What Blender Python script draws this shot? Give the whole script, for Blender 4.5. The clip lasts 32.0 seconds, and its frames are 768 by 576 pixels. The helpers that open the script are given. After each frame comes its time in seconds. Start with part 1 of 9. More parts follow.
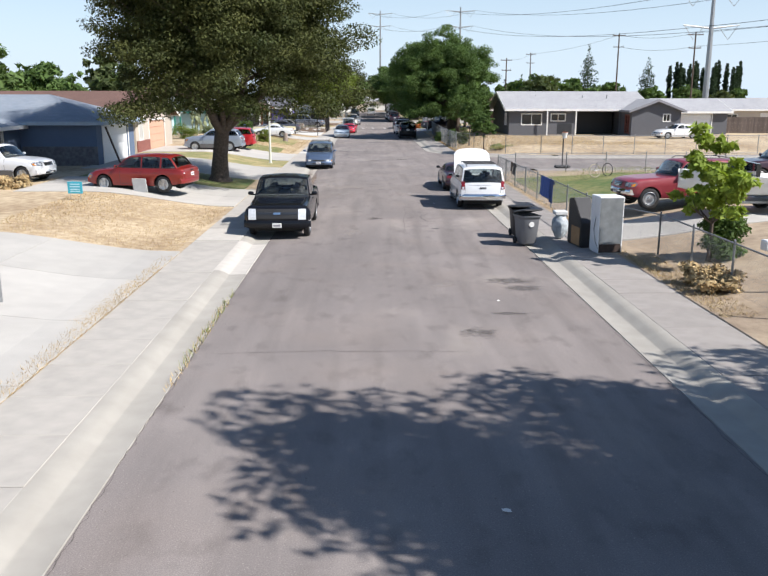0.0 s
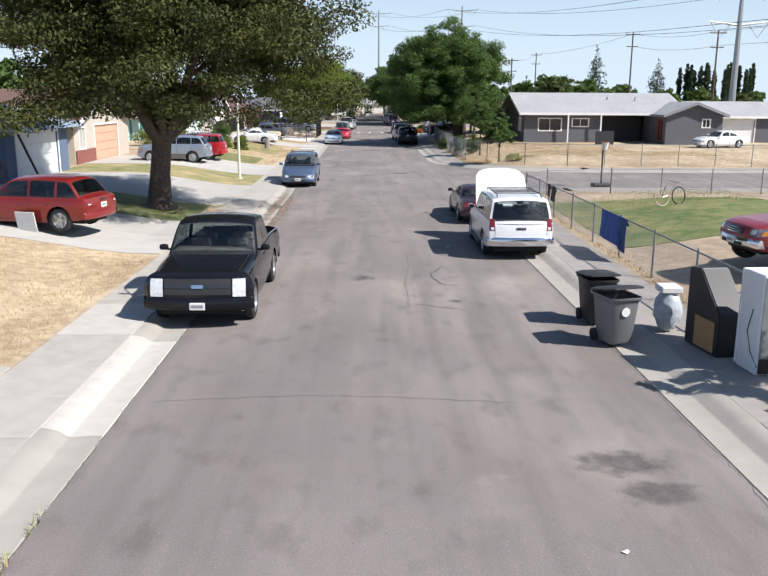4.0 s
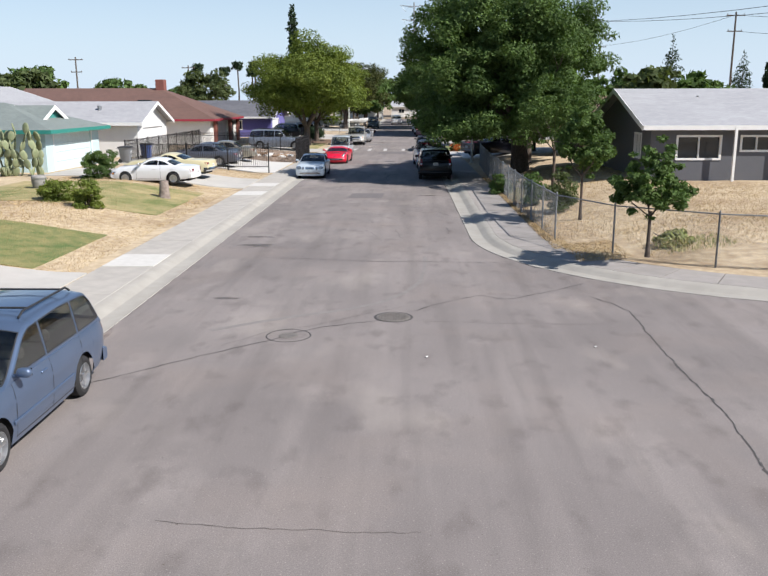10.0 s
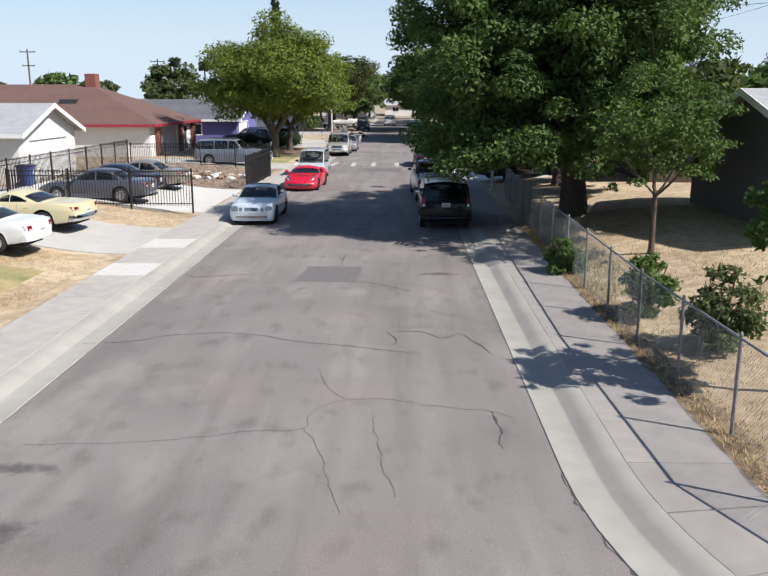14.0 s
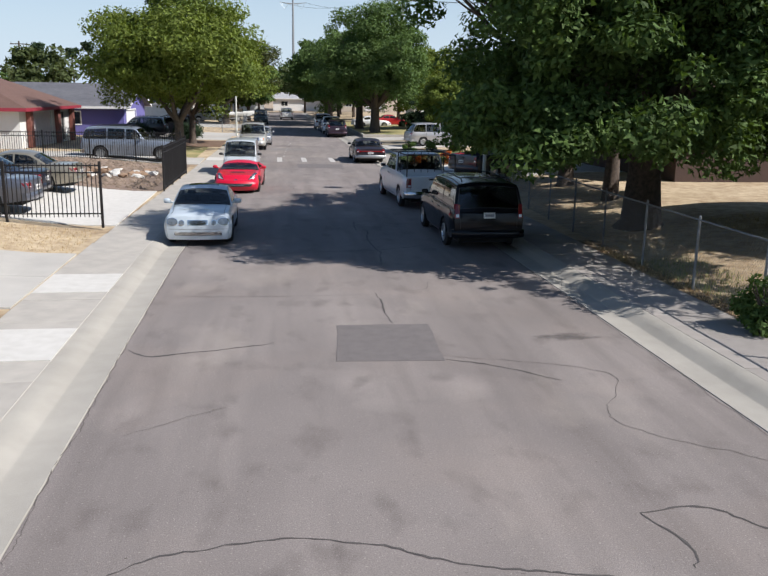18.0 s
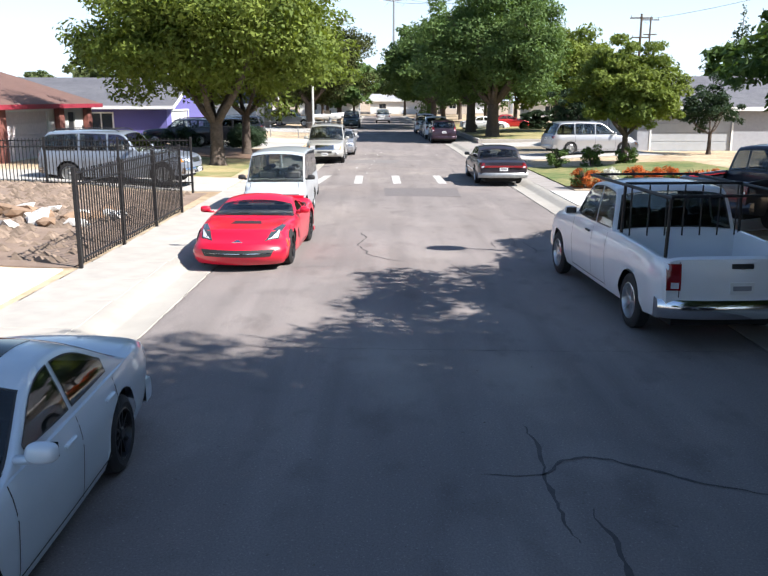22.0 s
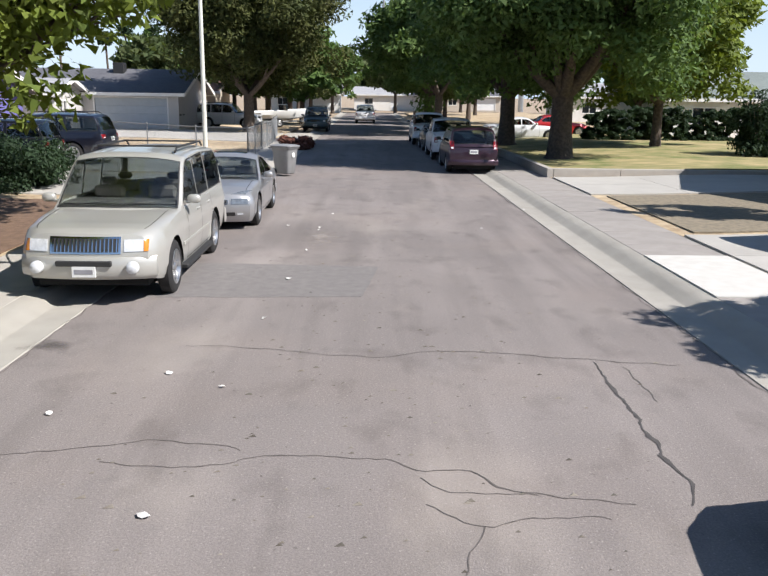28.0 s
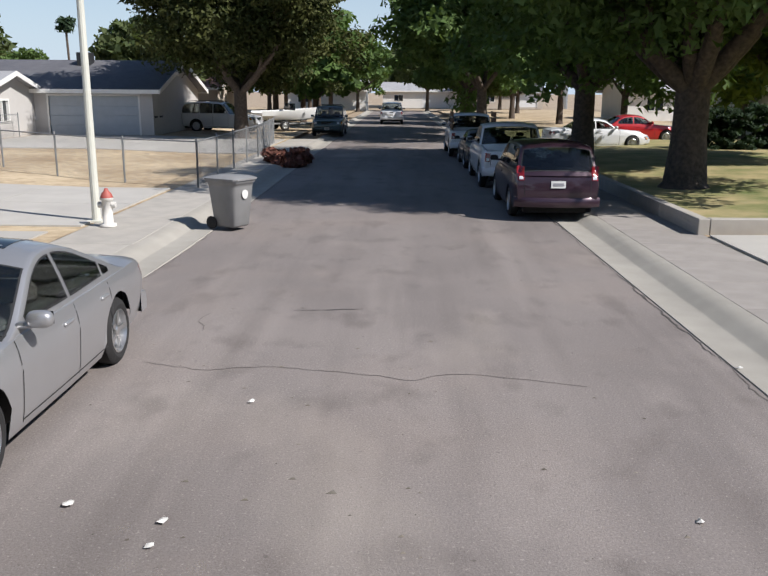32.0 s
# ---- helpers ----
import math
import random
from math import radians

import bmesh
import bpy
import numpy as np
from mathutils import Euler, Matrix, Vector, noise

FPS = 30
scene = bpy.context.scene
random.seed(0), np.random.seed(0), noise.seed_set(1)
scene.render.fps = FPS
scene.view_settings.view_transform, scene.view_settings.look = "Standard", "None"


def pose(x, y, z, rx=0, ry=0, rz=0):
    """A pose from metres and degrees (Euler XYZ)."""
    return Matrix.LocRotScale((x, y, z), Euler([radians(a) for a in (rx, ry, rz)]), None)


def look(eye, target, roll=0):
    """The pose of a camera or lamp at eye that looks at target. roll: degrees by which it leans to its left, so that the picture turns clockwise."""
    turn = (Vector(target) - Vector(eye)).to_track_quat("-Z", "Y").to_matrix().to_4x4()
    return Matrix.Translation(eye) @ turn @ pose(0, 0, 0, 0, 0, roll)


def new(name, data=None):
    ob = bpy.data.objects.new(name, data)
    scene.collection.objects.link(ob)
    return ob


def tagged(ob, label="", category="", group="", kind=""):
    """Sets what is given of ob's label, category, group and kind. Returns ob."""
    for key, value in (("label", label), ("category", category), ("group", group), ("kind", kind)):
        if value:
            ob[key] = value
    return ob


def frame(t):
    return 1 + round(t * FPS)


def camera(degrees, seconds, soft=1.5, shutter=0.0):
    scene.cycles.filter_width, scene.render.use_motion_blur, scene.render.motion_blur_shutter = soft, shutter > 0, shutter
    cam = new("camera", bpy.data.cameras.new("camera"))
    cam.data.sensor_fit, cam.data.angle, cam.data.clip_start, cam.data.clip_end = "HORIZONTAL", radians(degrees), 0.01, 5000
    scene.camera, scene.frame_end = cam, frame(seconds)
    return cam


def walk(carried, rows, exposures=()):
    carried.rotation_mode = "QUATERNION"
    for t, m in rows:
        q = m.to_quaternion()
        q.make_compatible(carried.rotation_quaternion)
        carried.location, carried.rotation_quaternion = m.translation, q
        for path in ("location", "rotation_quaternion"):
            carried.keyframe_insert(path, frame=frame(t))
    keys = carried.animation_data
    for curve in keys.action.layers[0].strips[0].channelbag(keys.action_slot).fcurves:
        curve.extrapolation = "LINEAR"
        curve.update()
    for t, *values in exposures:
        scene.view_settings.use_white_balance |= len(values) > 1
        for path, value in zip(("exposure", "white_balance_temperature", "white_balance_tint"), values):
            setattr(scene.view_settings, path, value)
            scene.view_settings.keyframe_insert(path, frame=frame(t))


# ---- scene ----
cam = camera(50.59, 32.0)
PATH = [
    (0.0, (-0.937, -32.701, 4.776), (-0.835, -27.836, 3.626), 0.05),
    (0.5, (-0.882, -31.636, 4.758), (-0.780, -26.770, 3.611), 0.10),
    (1.0, (-0.850, -30.614, 4.740), (-0.747, -25.748, 3.595), 0.11),
    (1.5, (-0.839, -29.536, 4.725), (-0.732, -24.670, 3.582), 0.20),
    (2.0, (-0.819, -28.402, 4.721), (-0.710, -23.536, 3.578), 0.23),
    (2.5, (-0.803, -27.081, 4.704), (-0.691, -22.215, 3.561), 0.28),
    (3.0, (-0.763, -25.511, 4.686), (-0.647, -20.645, 3.542), 0.31),
    (3.5, (-0.670, -23.654, 4.650), (-0.553, -18.787, 3.510), 0.30),
    (5.5, (-0.072, -14.178, 4.735), (-0.079, -9.307, 3.605), -0.24),
    (6.0, (0.168, -11.393, 4.721), (0.060, -6.523, 3.596), -0.36),
    (6.5, (0.427, -8.571, 4.715), (0.302, -3.700, 3.593), -0.42),
    (7.0, (0.690, -5.626, 4.715), (0.566, -0.754, 3.595), -0.47),
    (7.5, (0.934, -2.504, 4.738), (0.817, 2.368, 3.621), -0.44),
    (8.0, (1.167, 0.739, 4.730), (1.060, 5.611, 3.613), -0.37),
    (8.5, (1.351, 3.921, 4.614), (1.243, 8.793, 3.496), -0.25),
    (9.0, (1.489, 6.955, 4.562), (1.365, 11.826, 3.443), -0.26),
    (9.5, (1.749, 10.089, 4.613), (1.620, 14.960, 3.492), -0.20),
    (10.0, (1.983, 13.245, 4.695), (1.854, 18.115, 3.570), -0.14),
    (10.5, (2.168, 16.488, 4.763), (2.042, 21.357, 3.637), -0.05),
    (11.0, (2.355, 19.510, 4.823), (2.234, 24.381, 3.700), 0.06),
    (11.5, (2.572, 22.166, 4.878), (2.452, 27.037, 3.754), 0.11),
    (12.0, (2.760, 24.493, 4.927), (2.641, 29.363, 3.802), 0.15),
    (12.5, (2.743, 26.424, 4.969), (2.639, 31.295, 3.843), 0.25),
    (13.0, (2.656, 28.177, 4.989), (2.560, 33.047, 3.858), 0.29),
    (13.5, (2.426, 29.828, 4.987), (2.327, 34.696, 3.848), 0.07),
    (14.0, (2.020, 31.235, 5.011), (1.925, 36.101, 3.865), -0.01),
    (14.5, (1.509, 32.446, 5.050), (1.426, 37.312, 3.900), 0.08),
    (16.5, (-0.730, 36.534, 4.829), (-0.572, 41.396, 3.670), 0.72),
    (17.0, (-1.216, 37.953, 4.797), (-0.606, 42.779, 3.641), 0.78),
    (17.5, (-1.593, 39.523, 4.534), (-0.943, 44.344, 3.381), 0.78),
    (18.0, (-1.811, 41.308, 4.026), (-1.156, 46.129, 2.875), 0.94),
    (18.5, (-1.879, 43.440, 3.745), (-1.291, 48.271, 2.598), 0.99),
    (19.0, (-1.871, 45.900, 3.625), (-1.343, 50.738, 2.478), 1.23),
    (19.5, (-1.810, 48.517, 3.464), (-1.303, 53.359, 2.326), 1.04),
    (20.0, (-1.509, 50.836, 3.381), (-1.120, 55.690, 2.249), 0.80),
    (20.5, (-1.312, 53.015, 3.339), (-1.058, 57.877, 2.202), 0.51),
    (21.0, (-1.132, 55.346, 3.305), (-0.964, 60.212, 2.167), 0.34),
    (21.5, (-0.971, 57.750, 3.227), (-0.861, 62.618, 2.093), 0.16),
    (22.0, (-0.813, 60.245, 3.161), (-0.763, 65.115, 2.033), 0.04),
    (22.5, (-0.657, 62.700, 3.075), (-0.768, 67.571, 1.955), -0.10),
    (23.0, (-0.510, 65.070, 3.036), (-0.711, 69.940, 1.921), -0.12),
    (23.5, (-0.360, 67.401, 3.019), (-0.500, 72.275, 1.910), -0.06),
    (24.0, (-0.271, 69.854, 3.013), (-0.217, 74.730, 1.906), 0.01),
    (24.5, (-0.188, 72.248, 3.010), (-0.135, 77.124, 1.906), 0.04),
    (25.0, (-0.103, 74.722, 3.100), (-0.048, 79.595, 1.981), -0.13),
    (25.5, (0.013, 77.310, 3.150), (0.075, 82.180, 2.018), -0.19),
    (27.5, (-0.065, 88.259, 2.886), (0.164, 93.121, 1.742), 0.95),
    (28.0, (0.274, 91.107, 2.784), (0.394, 95.971, 1.633), 0.79),
    (28.5, (0.549, 93.819, 2.765), (0.654, 98.683, 1.610), 0.78),
    (29.0, (0.728, 95.522, 2.763), (0.844, 100.386, 1.610), 0.72),
    (29.5, (0.891, 96.379, 2.790), (1.000, 101.243, 1.639), 0.65),
    (30.0, (0.976, 96.951, 2.800), (0.957, 101.815, 1.646), 0.61),
    (30.5, (0.983, 97.989, 2.818), (0.861, 102.851, 1.658), 0.52),
    (31.0, (0.940, 99.496, 2.814), (0.825, 104.358, 1.650), 0.33),
    (31.5, (0.881, 101.444, 2.762), (0.775, 106.305, 1.597), 0.35),
    (32.0, (0.795, 103.658, 2.728), (0.718, 108.518, 1.556), 0.43),
]
EXPOSURES = ((0.0, 0.62), (3.5, 0.6), (6.3, 0.6), (8.0, 0.32), (9.0, 0.36), (10.5, 0.52), (14.0, 0.5), (17.0, 0.34), (18.5, 0.42), (20.2, 0.68), (21.8, 1.15), (22.6, 1.12), (24.0, 0.74), (25.0, 0.56), (27.5, 0.68), (29.0, 0.54), (30.0, 0.48), (31.0, 0.42), (32.0, 0.3))
walk(cam, [(t, look(eye, target, roll)) for t, eye, target, roll in PATH], EXPOSURES)

# ---- world, sun, exposure ----
SUN_DIR = Vector((0.66, -0.32, 0.70)).normalized()      # towards the sun
scene.view_settings.exposure = 0.5
w = bpy.data.worlds.new("sky")
scene.world = w
w.use_nodes = True
sky = w.node_tree.nodes.new("ShaderNodeTexSky")
sky.sky_type, sky.sun_disc = "NISHITA", False
sky.sun_elevation = math.asin(SUN_DIR.z)
sky.sun_rotation = math.atan2(SUN_DIR.x, SUN_DIR.y)
sky.air_density, sky.dust_density, sky.ozone_density = 1.0, 0.35, 3.0
bg = w.node_tree.nodes["Background"]
bg.inputs["Strength"].default_value = 0.085
# pale haze towards the horizon, clear blue overhead
wn = w.node_tree
geo = wn.nodes.new("ShaderNodeTexCoord")
sep = wn.nodes.new("ShaderNodeSeparateXYZ")
wn.links.new(geo.outputs["Generated"], sep.inputs[0])
mr = wn.nodes.new("ShaderNodeMapRange")
mr.inputs[1].default_value, mr.inputs[2].default_value, mr.inputs[3].default_value, mr.inputs[4].default_value = 0.0, 0.26, 0.95, 0.0
wn.links.new(sep.outputs[2], mr.inputs[0])
hz = wn.nodes.new("ShaderNodeMix")
hz.data_type = "RGBA"
wn.links.new(mr.outputs[0], hz.inputs[0])
wn.links.new(sky.outputs[0], hz.inputs[6])
hz.inputs[7].default_value = (5.7, 6.9, 8.4, 1)
wn.links.new(hz.outputs[2], bg.inputs[0])
sun = new("sun", bpy.data.lights.new("sun", "SUN"))
sun.data.energy, sun.data.angle, sun.data.color = 5.0, radians(0.53), (1.0, 0.96, 0.93)
sun.matrix_world = look(SUN_DIR * 200, (0, 0, 0))

# ---- materials ----
MATS = {}


def mat(name, colour, rough=0.6, metal=0.0, edge=0.18, var=0.12, scale=6.0, bump=0.0, bscale=40.0, colour2=None, coat=0.0, spec=0.5, trans=0.0, island=0.0, rnd=0.0, big=0.0):
    """A node material with variation at two scales, and a fine relief."""
    if name in MATS:
        return MATS[name]
    m = bpy.data.materials.new(name)
    m.use_nodes = True
    nt, b = m.node_tree, m.node_tree.nodes["Principled BSDF"]
    b.inputs["Roughness"].default_value, b.inputs["Metallic"].default_value = rough, metal
    b.inputs["Specular IOR Level"].default_value = spec
    b.inputs["Coat Weight"].default_value, b.inputs["Coat Roughness"].default_value = coat, 0.04
    b.inputs["Transmission Weight"].default_value = trans
    c1 = (*colour, 1)
    c2 = (*(colour2 or [c * (1 - var) for c in colour]), 1)
    tc = nt.nodes.new("ShaderNodeTexCoord")
    n1 = nt.nodes.new("ShaderNodeTexNoise")
    n1.inputs["Scale"].default_value, n1.inputs["Detail"].default_value = scale, 6
    nt.links.new(tc.outputs["Object"], n1.inputs["Vector"])
    fac = n1.outputs[0]
    if big:
        n0 = nt.nodes.new("ShaderNodeTexNoise")
        n0.inputs["Scale"].default_value, n0.inputs["Detail"].default_value = big, 4
        nt.links.new(tc.outputs["Object"], n0.inputs["Vector"])
        ad = nt.nodes.new("ShaderNodeMath")
        ad.operation = "ADD"
        nt.links.new(fac, ad.inputs[0])
        nt.links.new(n0.outputs[0], ad.inputs[1])
        hv = nt.nodes.new("ShaderNodeMath")
        hv.operation, hv.inputs[1].default_value = "MULTIPLY", 0.5
        nt.links.new(ad.outputs[0], hv.inputs[0])
        fac = hv.outputs[0]
    ramp = nt.nodes.new("ShaderNodeMapRange")
    ramp.inputs[1].default_value, ramp.inputs[2].default_value = 0.5 - edge, 0.5 + edge
    nt.links.new(fac, ramp.inputs[0])
    mix = nt.nodes.new("ShaderNodeMix")
    mix.data_type = "RGBA"
    mix.inputs[6].default_value, mix.inputs[7].default_value = c1, c2
    nt.links.new(ramp.outputs[0], mix.inputs[0])
    out = mix.outputs[2]
    if island or rnd:
        hs = nt.nodes.new("ShaderNodeHueSaturation")
        src = nt.nodes.new("ShaderNodeNewGeometry").outputs["Random Per Island"] if island else nt.nodes.new("ShaderNodeObjectInfo").outputs["Random"]
        mr = nt.nodes.new("ShaderNodeMapRange")
        a = island or rnd
        mr.inputs[3].default_value, mr.inputs[4].default_value = 1 - a, 1 + a
        nt.links.new(src, mr.inputs[0])
        nt.links.new(mr.outputs[0], hs.inputs["Value"])
        nt.links.new(out, hs.inputs["Color"])
        out = hs.outputs[0]
    nt.links.new(out, b.inputs["Base Color"])
    if bump:
        n2 = nt.nodes.new("ShaderNodeTexNoise")
        n2.inputs["Scale"].default_value, n2.inputs["Detail"].default_value = bscale, 4
        nt.links.new(tc.outputs["Object"], n2.inputs["Vector"])
        bp = nt.nodes.new("ShaderNodeBump")
        bp.inputs["Strength"].default_value, bp.inputs["Distance"].default_value = bump, 0.02
        nt.links.new(n2.outputs[0], bp.inputs["Height"])
        nt.links.new(bp.outputs[0], b.inputs["Normal"])
    MATS[name] = m
    return m


def paint(name, colour, metallic=0.0, rough=0.35):
    return mat("paint_" + name, colour, rough=rough, metal=metallic, var=0.05, scale=2.0, coat=0.7, spec=0.5)


def leaf_mat(name, colour, colour2, trans=0.25):
    m = mat("leaf_" + name, colour, rough=0.7, colour2=colour2, scale=0.7, island=0.35, spec=0.2)
    nt, b = m.node_tree, m.node_tree.nodes["Principled BSDF"]
    tr = nt.nodes.new("ShaderNodeBsdfTranslucent")
    tr.inputs[0].default_value = (colour[0] * 1.6, colour[1] * 1.7, colour[2] * 0.8, 1)
    mx = nt.nodes.new("ShaderNodeMixShader")
    mx.inputs[0].default_value = trans
    nt.links.new(b.outputs[0], mx.inputs[1])
    nt.links.new(tr.outputs[0], mx.inputs[2])
    nt.links.new(mx.outputs[0], nt.nodes["Material Output"].inputs[0])
    return m


def asphalt(name, c_dark, c_mid, c_pale):
    """Worn asphalt: broad blotches, streaks along the street, pale dusty areas, coarse grain."""
    m = bpy.data.materials.new(name)
    m.use_nodes = True
    nt, b = m.node_tree, m.node_tree.nodes["Principled BSDF"]
    b.inputs["Roughness"].default_value, b.inputs["Specular IOR Level"].default_value = 0.88, 0.3
    tc = nt.nodes.new("ShaderNodeTexCoord")

    def noise_tex(scale, detail, stretch=(1, 1, 1)):
        mp = nt.nodes.new("ShaderNodeMapping")
        mp.inputs["Scale"].default_value = stretch
        n_ = nt.nodes.new("ShaderNodeTexNoise")
        n_.inputs["Scale"].default_value, n_.inputs["Detail"].default_value = scale, detail
        nt.links.new(tc.outputs["Object"], mp.inputs[0])
        nt.links.new(mp.outputs[0], n_.inputs["Vector"])
        return n_.outputs[0]

    def ramp(src, a, b_):
        r_ = nt.nodes.new("ShaderNodeMapRange")
        r_.inputs[1].default_value, r_.inputs[2].default_value = a, b_
        nt.links.new(src, r_.inputs[0])
        return r_.outputs[0]

    def mixc(fac, c0, c1, kind="MIX"):
        x_ = nt.nodes.new("ShaderNodeMix")
        x_.data_type, x_.blend_type = "RGBA", kind
        for k, c in ((6, c0), (7, c1)):
            if isinstance(c, tuple):
                x_.inputs[k].default_value = (*c, 1)
            else:
                nt.links.new(c, x_.inputs[k])
        if isinstance(fac, float):
            x_.inputs[0].default_value = fac
        else:
            nt.links.new(fac, x_.inputs[0])
        return x_.outputs[2]

    col = mixc(ramp(noise_tex(0.22, 5), 0.35, 0.65), c_dark, c_mid)
    col = mixc(ramp(noise_tex(1.0, 5, (0.9, 0.12, 1)), 0.5, 0.9), col, c_pale)
    col = mixc(ramp(noise_tex(0.5, 6, (1, 0.6, 1)), 0.6, 0.8), col, c_pale)
    col = mixc(ramp(noise_tex(2.2, 6), 0.6, 0.85), col, c_dark)
    col = mixc(ramp(noise_tex(1.5, 5, (1.1, 0.06, 1)), 0.5, 0.74), col, mixc(0.36, col, (0.1, 0.085, 0.078)))
    col = mixc(ramp(noise_tex(1.8, 8, (1, 0.6, 1)), 0.55, 0.7), col, mixc(0.4, col, (0.11, 0.092, 0.085)))
    col = mixc(ramp(noise_tex(0.35, 3), 0.5, 0.7), col, mixc(0.22, col, (0.33, 0.265, 0.225)))
    grain = ramp(noise_tex(55.0, 3), 0.3, 0.7)
    col = mixc(grain, col, mixc(0.32, col, (0.03, 0.028, 0.026)))
    speck = ramp(noise_tex(16.0, 2), 0.7, 0.76)
    col = mixc(speck, col, mixc(0.4, col, (0.05, 0.045, 0.04)))
    pale = ramp(noise_tex(38.0, 2), 0.62, 0.72)
    col = mixc(pale, col, mixc(0.3, col, (0.5, 0.46, 0.42)))
    dust = ramp(noise_tex(0.45, 7, (1.0, 0.5, 1)), 0.58, 0.75)
    col = mixc(dust, col, mixc(0.4, col, (0.42, 0.37, 0.32)))
    nt.links.new(col, b.inputs["Base Color"])
    bp = nt.nodes.new("ShaderNodeBump")
    bp.inputs["Strength"].default_value, bp.inputs["Distance"].default_value = 0.45, 0.012
    nt.links.new(noise_tex(75.0, 4), bp.inputs["Height"])
    nt.links.new(bp.outputs[0], b.inputs["Normal"])
    return m


ASPHALT = asphalt("asphalt", (0.21, 0.185, 0.174), (0.268, 0.236, 0.221), (0.34, 0.3, 0.278))
PATCH = mat("asphalt_patch", (0.132, 0.118, 0.115), 0.92, colour2=(0.155, 0.139, 0.134), scale=5, bump=0.4, bscale=110)
TAR = mat("tar_seal", (0.085, 0.076, 0.072), 0.75, var=0.35, scale=9)
CRACK = mat("crack", (0.14, 0.123, 0.112), 0.95, var=0.35, scale=20)
CONC = mat("concrete", (0.425, 0.394, 0.35), 0.85, colour2=(0.365, 0.34, 0.303), scale=3, bump=0.2, bscale=120, rnd=0.035)
CONC_OLD = mat("concrete_old", (0.33, 0.302, 0.278), 0.88, colour2=(0.25, 0.228, 0.208), scale=3, bump=0.25, bscale=120, rnd=0.05, big=0.5)
CONC_PALE = mat("concrete_pale", (0.5, 0.468, 0.42), 0.82, colour2=(0.44, 0.41, 0.365), scale=4, bump=0.2, bscale=120)
CONC_NEW = mat("concrete_new", (0.58, 0.56, 0.52), 0.8, colour2=(0.52, 0.5, 0.46), scale=5, bump=0.15, bscale=120)
GUTTER = mat("gutter_concrete", (0.4, 0.375, 0.33), 0.88, colour2=(0.31, 0.29, 0.255), scale=2.2, bump=0.25, bscale=110, big=0.4, rnd=0.05)
DRIVE = mat("driveway_concrete", (0.46, 0.44, 0.4), 0.85, colour2=(0.38, 0.36, 0.33), scale=1.6, bump=0.2, bscale=110, big=0.35, rnd=0.06)
DRY = mat("dry_grass", (0.56, 0.45, 0.3), 0.95, colour2=(0.3, 0.215, 0.13), scale=3.5, bump=1.0, bscale=25, big=0.35, edge=0.13)
DIRT = mat("dirt", (0.42, 0.33, 0.23), 0.95, colour2=(0.26, 0.195, 0.135), scale=3, bump=0.9, bscale=18, big=0.4, edge=0.13)
LAWN = mat("lawn", (0.13, 0.16, 0.045), 0.95, colour2=(0.42, 0.33, 0.17), scale=1.3, bump=1.0, bscale=30, big=0.3, edge=0.14)
LAWN_GREEN = mat("lawn_green", (0.075, 0.125, 0.03), 0.95, colour2=(0.24, 0.215, 0.085), scale=2, bump=1.0, bscale=30, big=0.5, edge=0.14)
STRAW = mat("straw", (0.5, 0.38, 0.2), 0.9, colour2=(0.36, 0.25, 0.12), island=0.35)
GRASSB = mat("grass_blades", (0.16, 0.21, 0.06), 0.9, colour2=(0.3, 0.28, 0.1), island=0.4)
WHITE_LINE = mat("road_paint", (0.6, 0.585, 0.555), 0.8, colour2=(0.29, 0.265, 0.245), scale=9, bump=0.2)
BARK = mat("bark", (0.115, 0.088, 0.068), 0.95, colour2=(0.055, 0.042, 0.034), scale=9, bump=1.0, bscale=14)
GALV = mat("weathered_galvanised", (0.27, 0.28, 0.285), 0.6, metal=0.35, var=0.3, scale=9)
STEEL = mat("galvanised_steel", (0.42, 0.43, 0.43), 0.45, metal=0.85, var=0.25, scale=12)
IRON = mat("black_iron", (0.022, 0.02, 0.02), 0.5, metal=0.3, var=0.3, scale=8)
RUBBER = mat("rubber", (0.022, 0.021, 0.021), 0.85, var=0.3, scale=8, bump=0.2)
RIM = mat("alloy_rim", (0.6, 0.6, 0.6), 0.28, metal=0.9, var=0.1)
RIM_DARK = mat("dark_rim", (0.03, 0.03, 0.032), 0.35, metal=0.6)
CHROME = mat("chrome", (0.75, 0.75, 0.76), 0.12, metal=1.0, var=0.05)
TRIM = mat("black_plastic", (0.025, 0.025, 0.026), 0.55, var=0.2)
WELL = mat("underbody_dark", (0.012, 0.012, 0.012), 0.9)
GLASS = mat("tinted_glass", (0.4, 0.43, 0.43), 0.0, var=0.15, scale=1.5, spec=0.5, trans=1.0)
GLASS_FRONT = mat("windscreen_glass", (0.64, 0.7, 0.69), 0.0, var=0.08, scale=1.5, spec=0.5, trans=1.0)
GLASS_DARK = mat("dark_glass", (0.02, 0.024, 0.027), 0.03, var=0.4, scale=1.5, spec=0.5)
SEAT = mat("seat_fabric", (0.085, 0.079, 0.073), 0.9, var=0.25, scale=6, bump=0.3)
CABIN_DARK = mat("cabin_trim", (0.045, 0.044, 0.043), 0.8, var=0.2, scale=4)
GLASS_CLEAR = mat("window_glass", (0.02, 0.026, 0.03), 0.03, var=0.2, scale=1.0, spec=0.7)
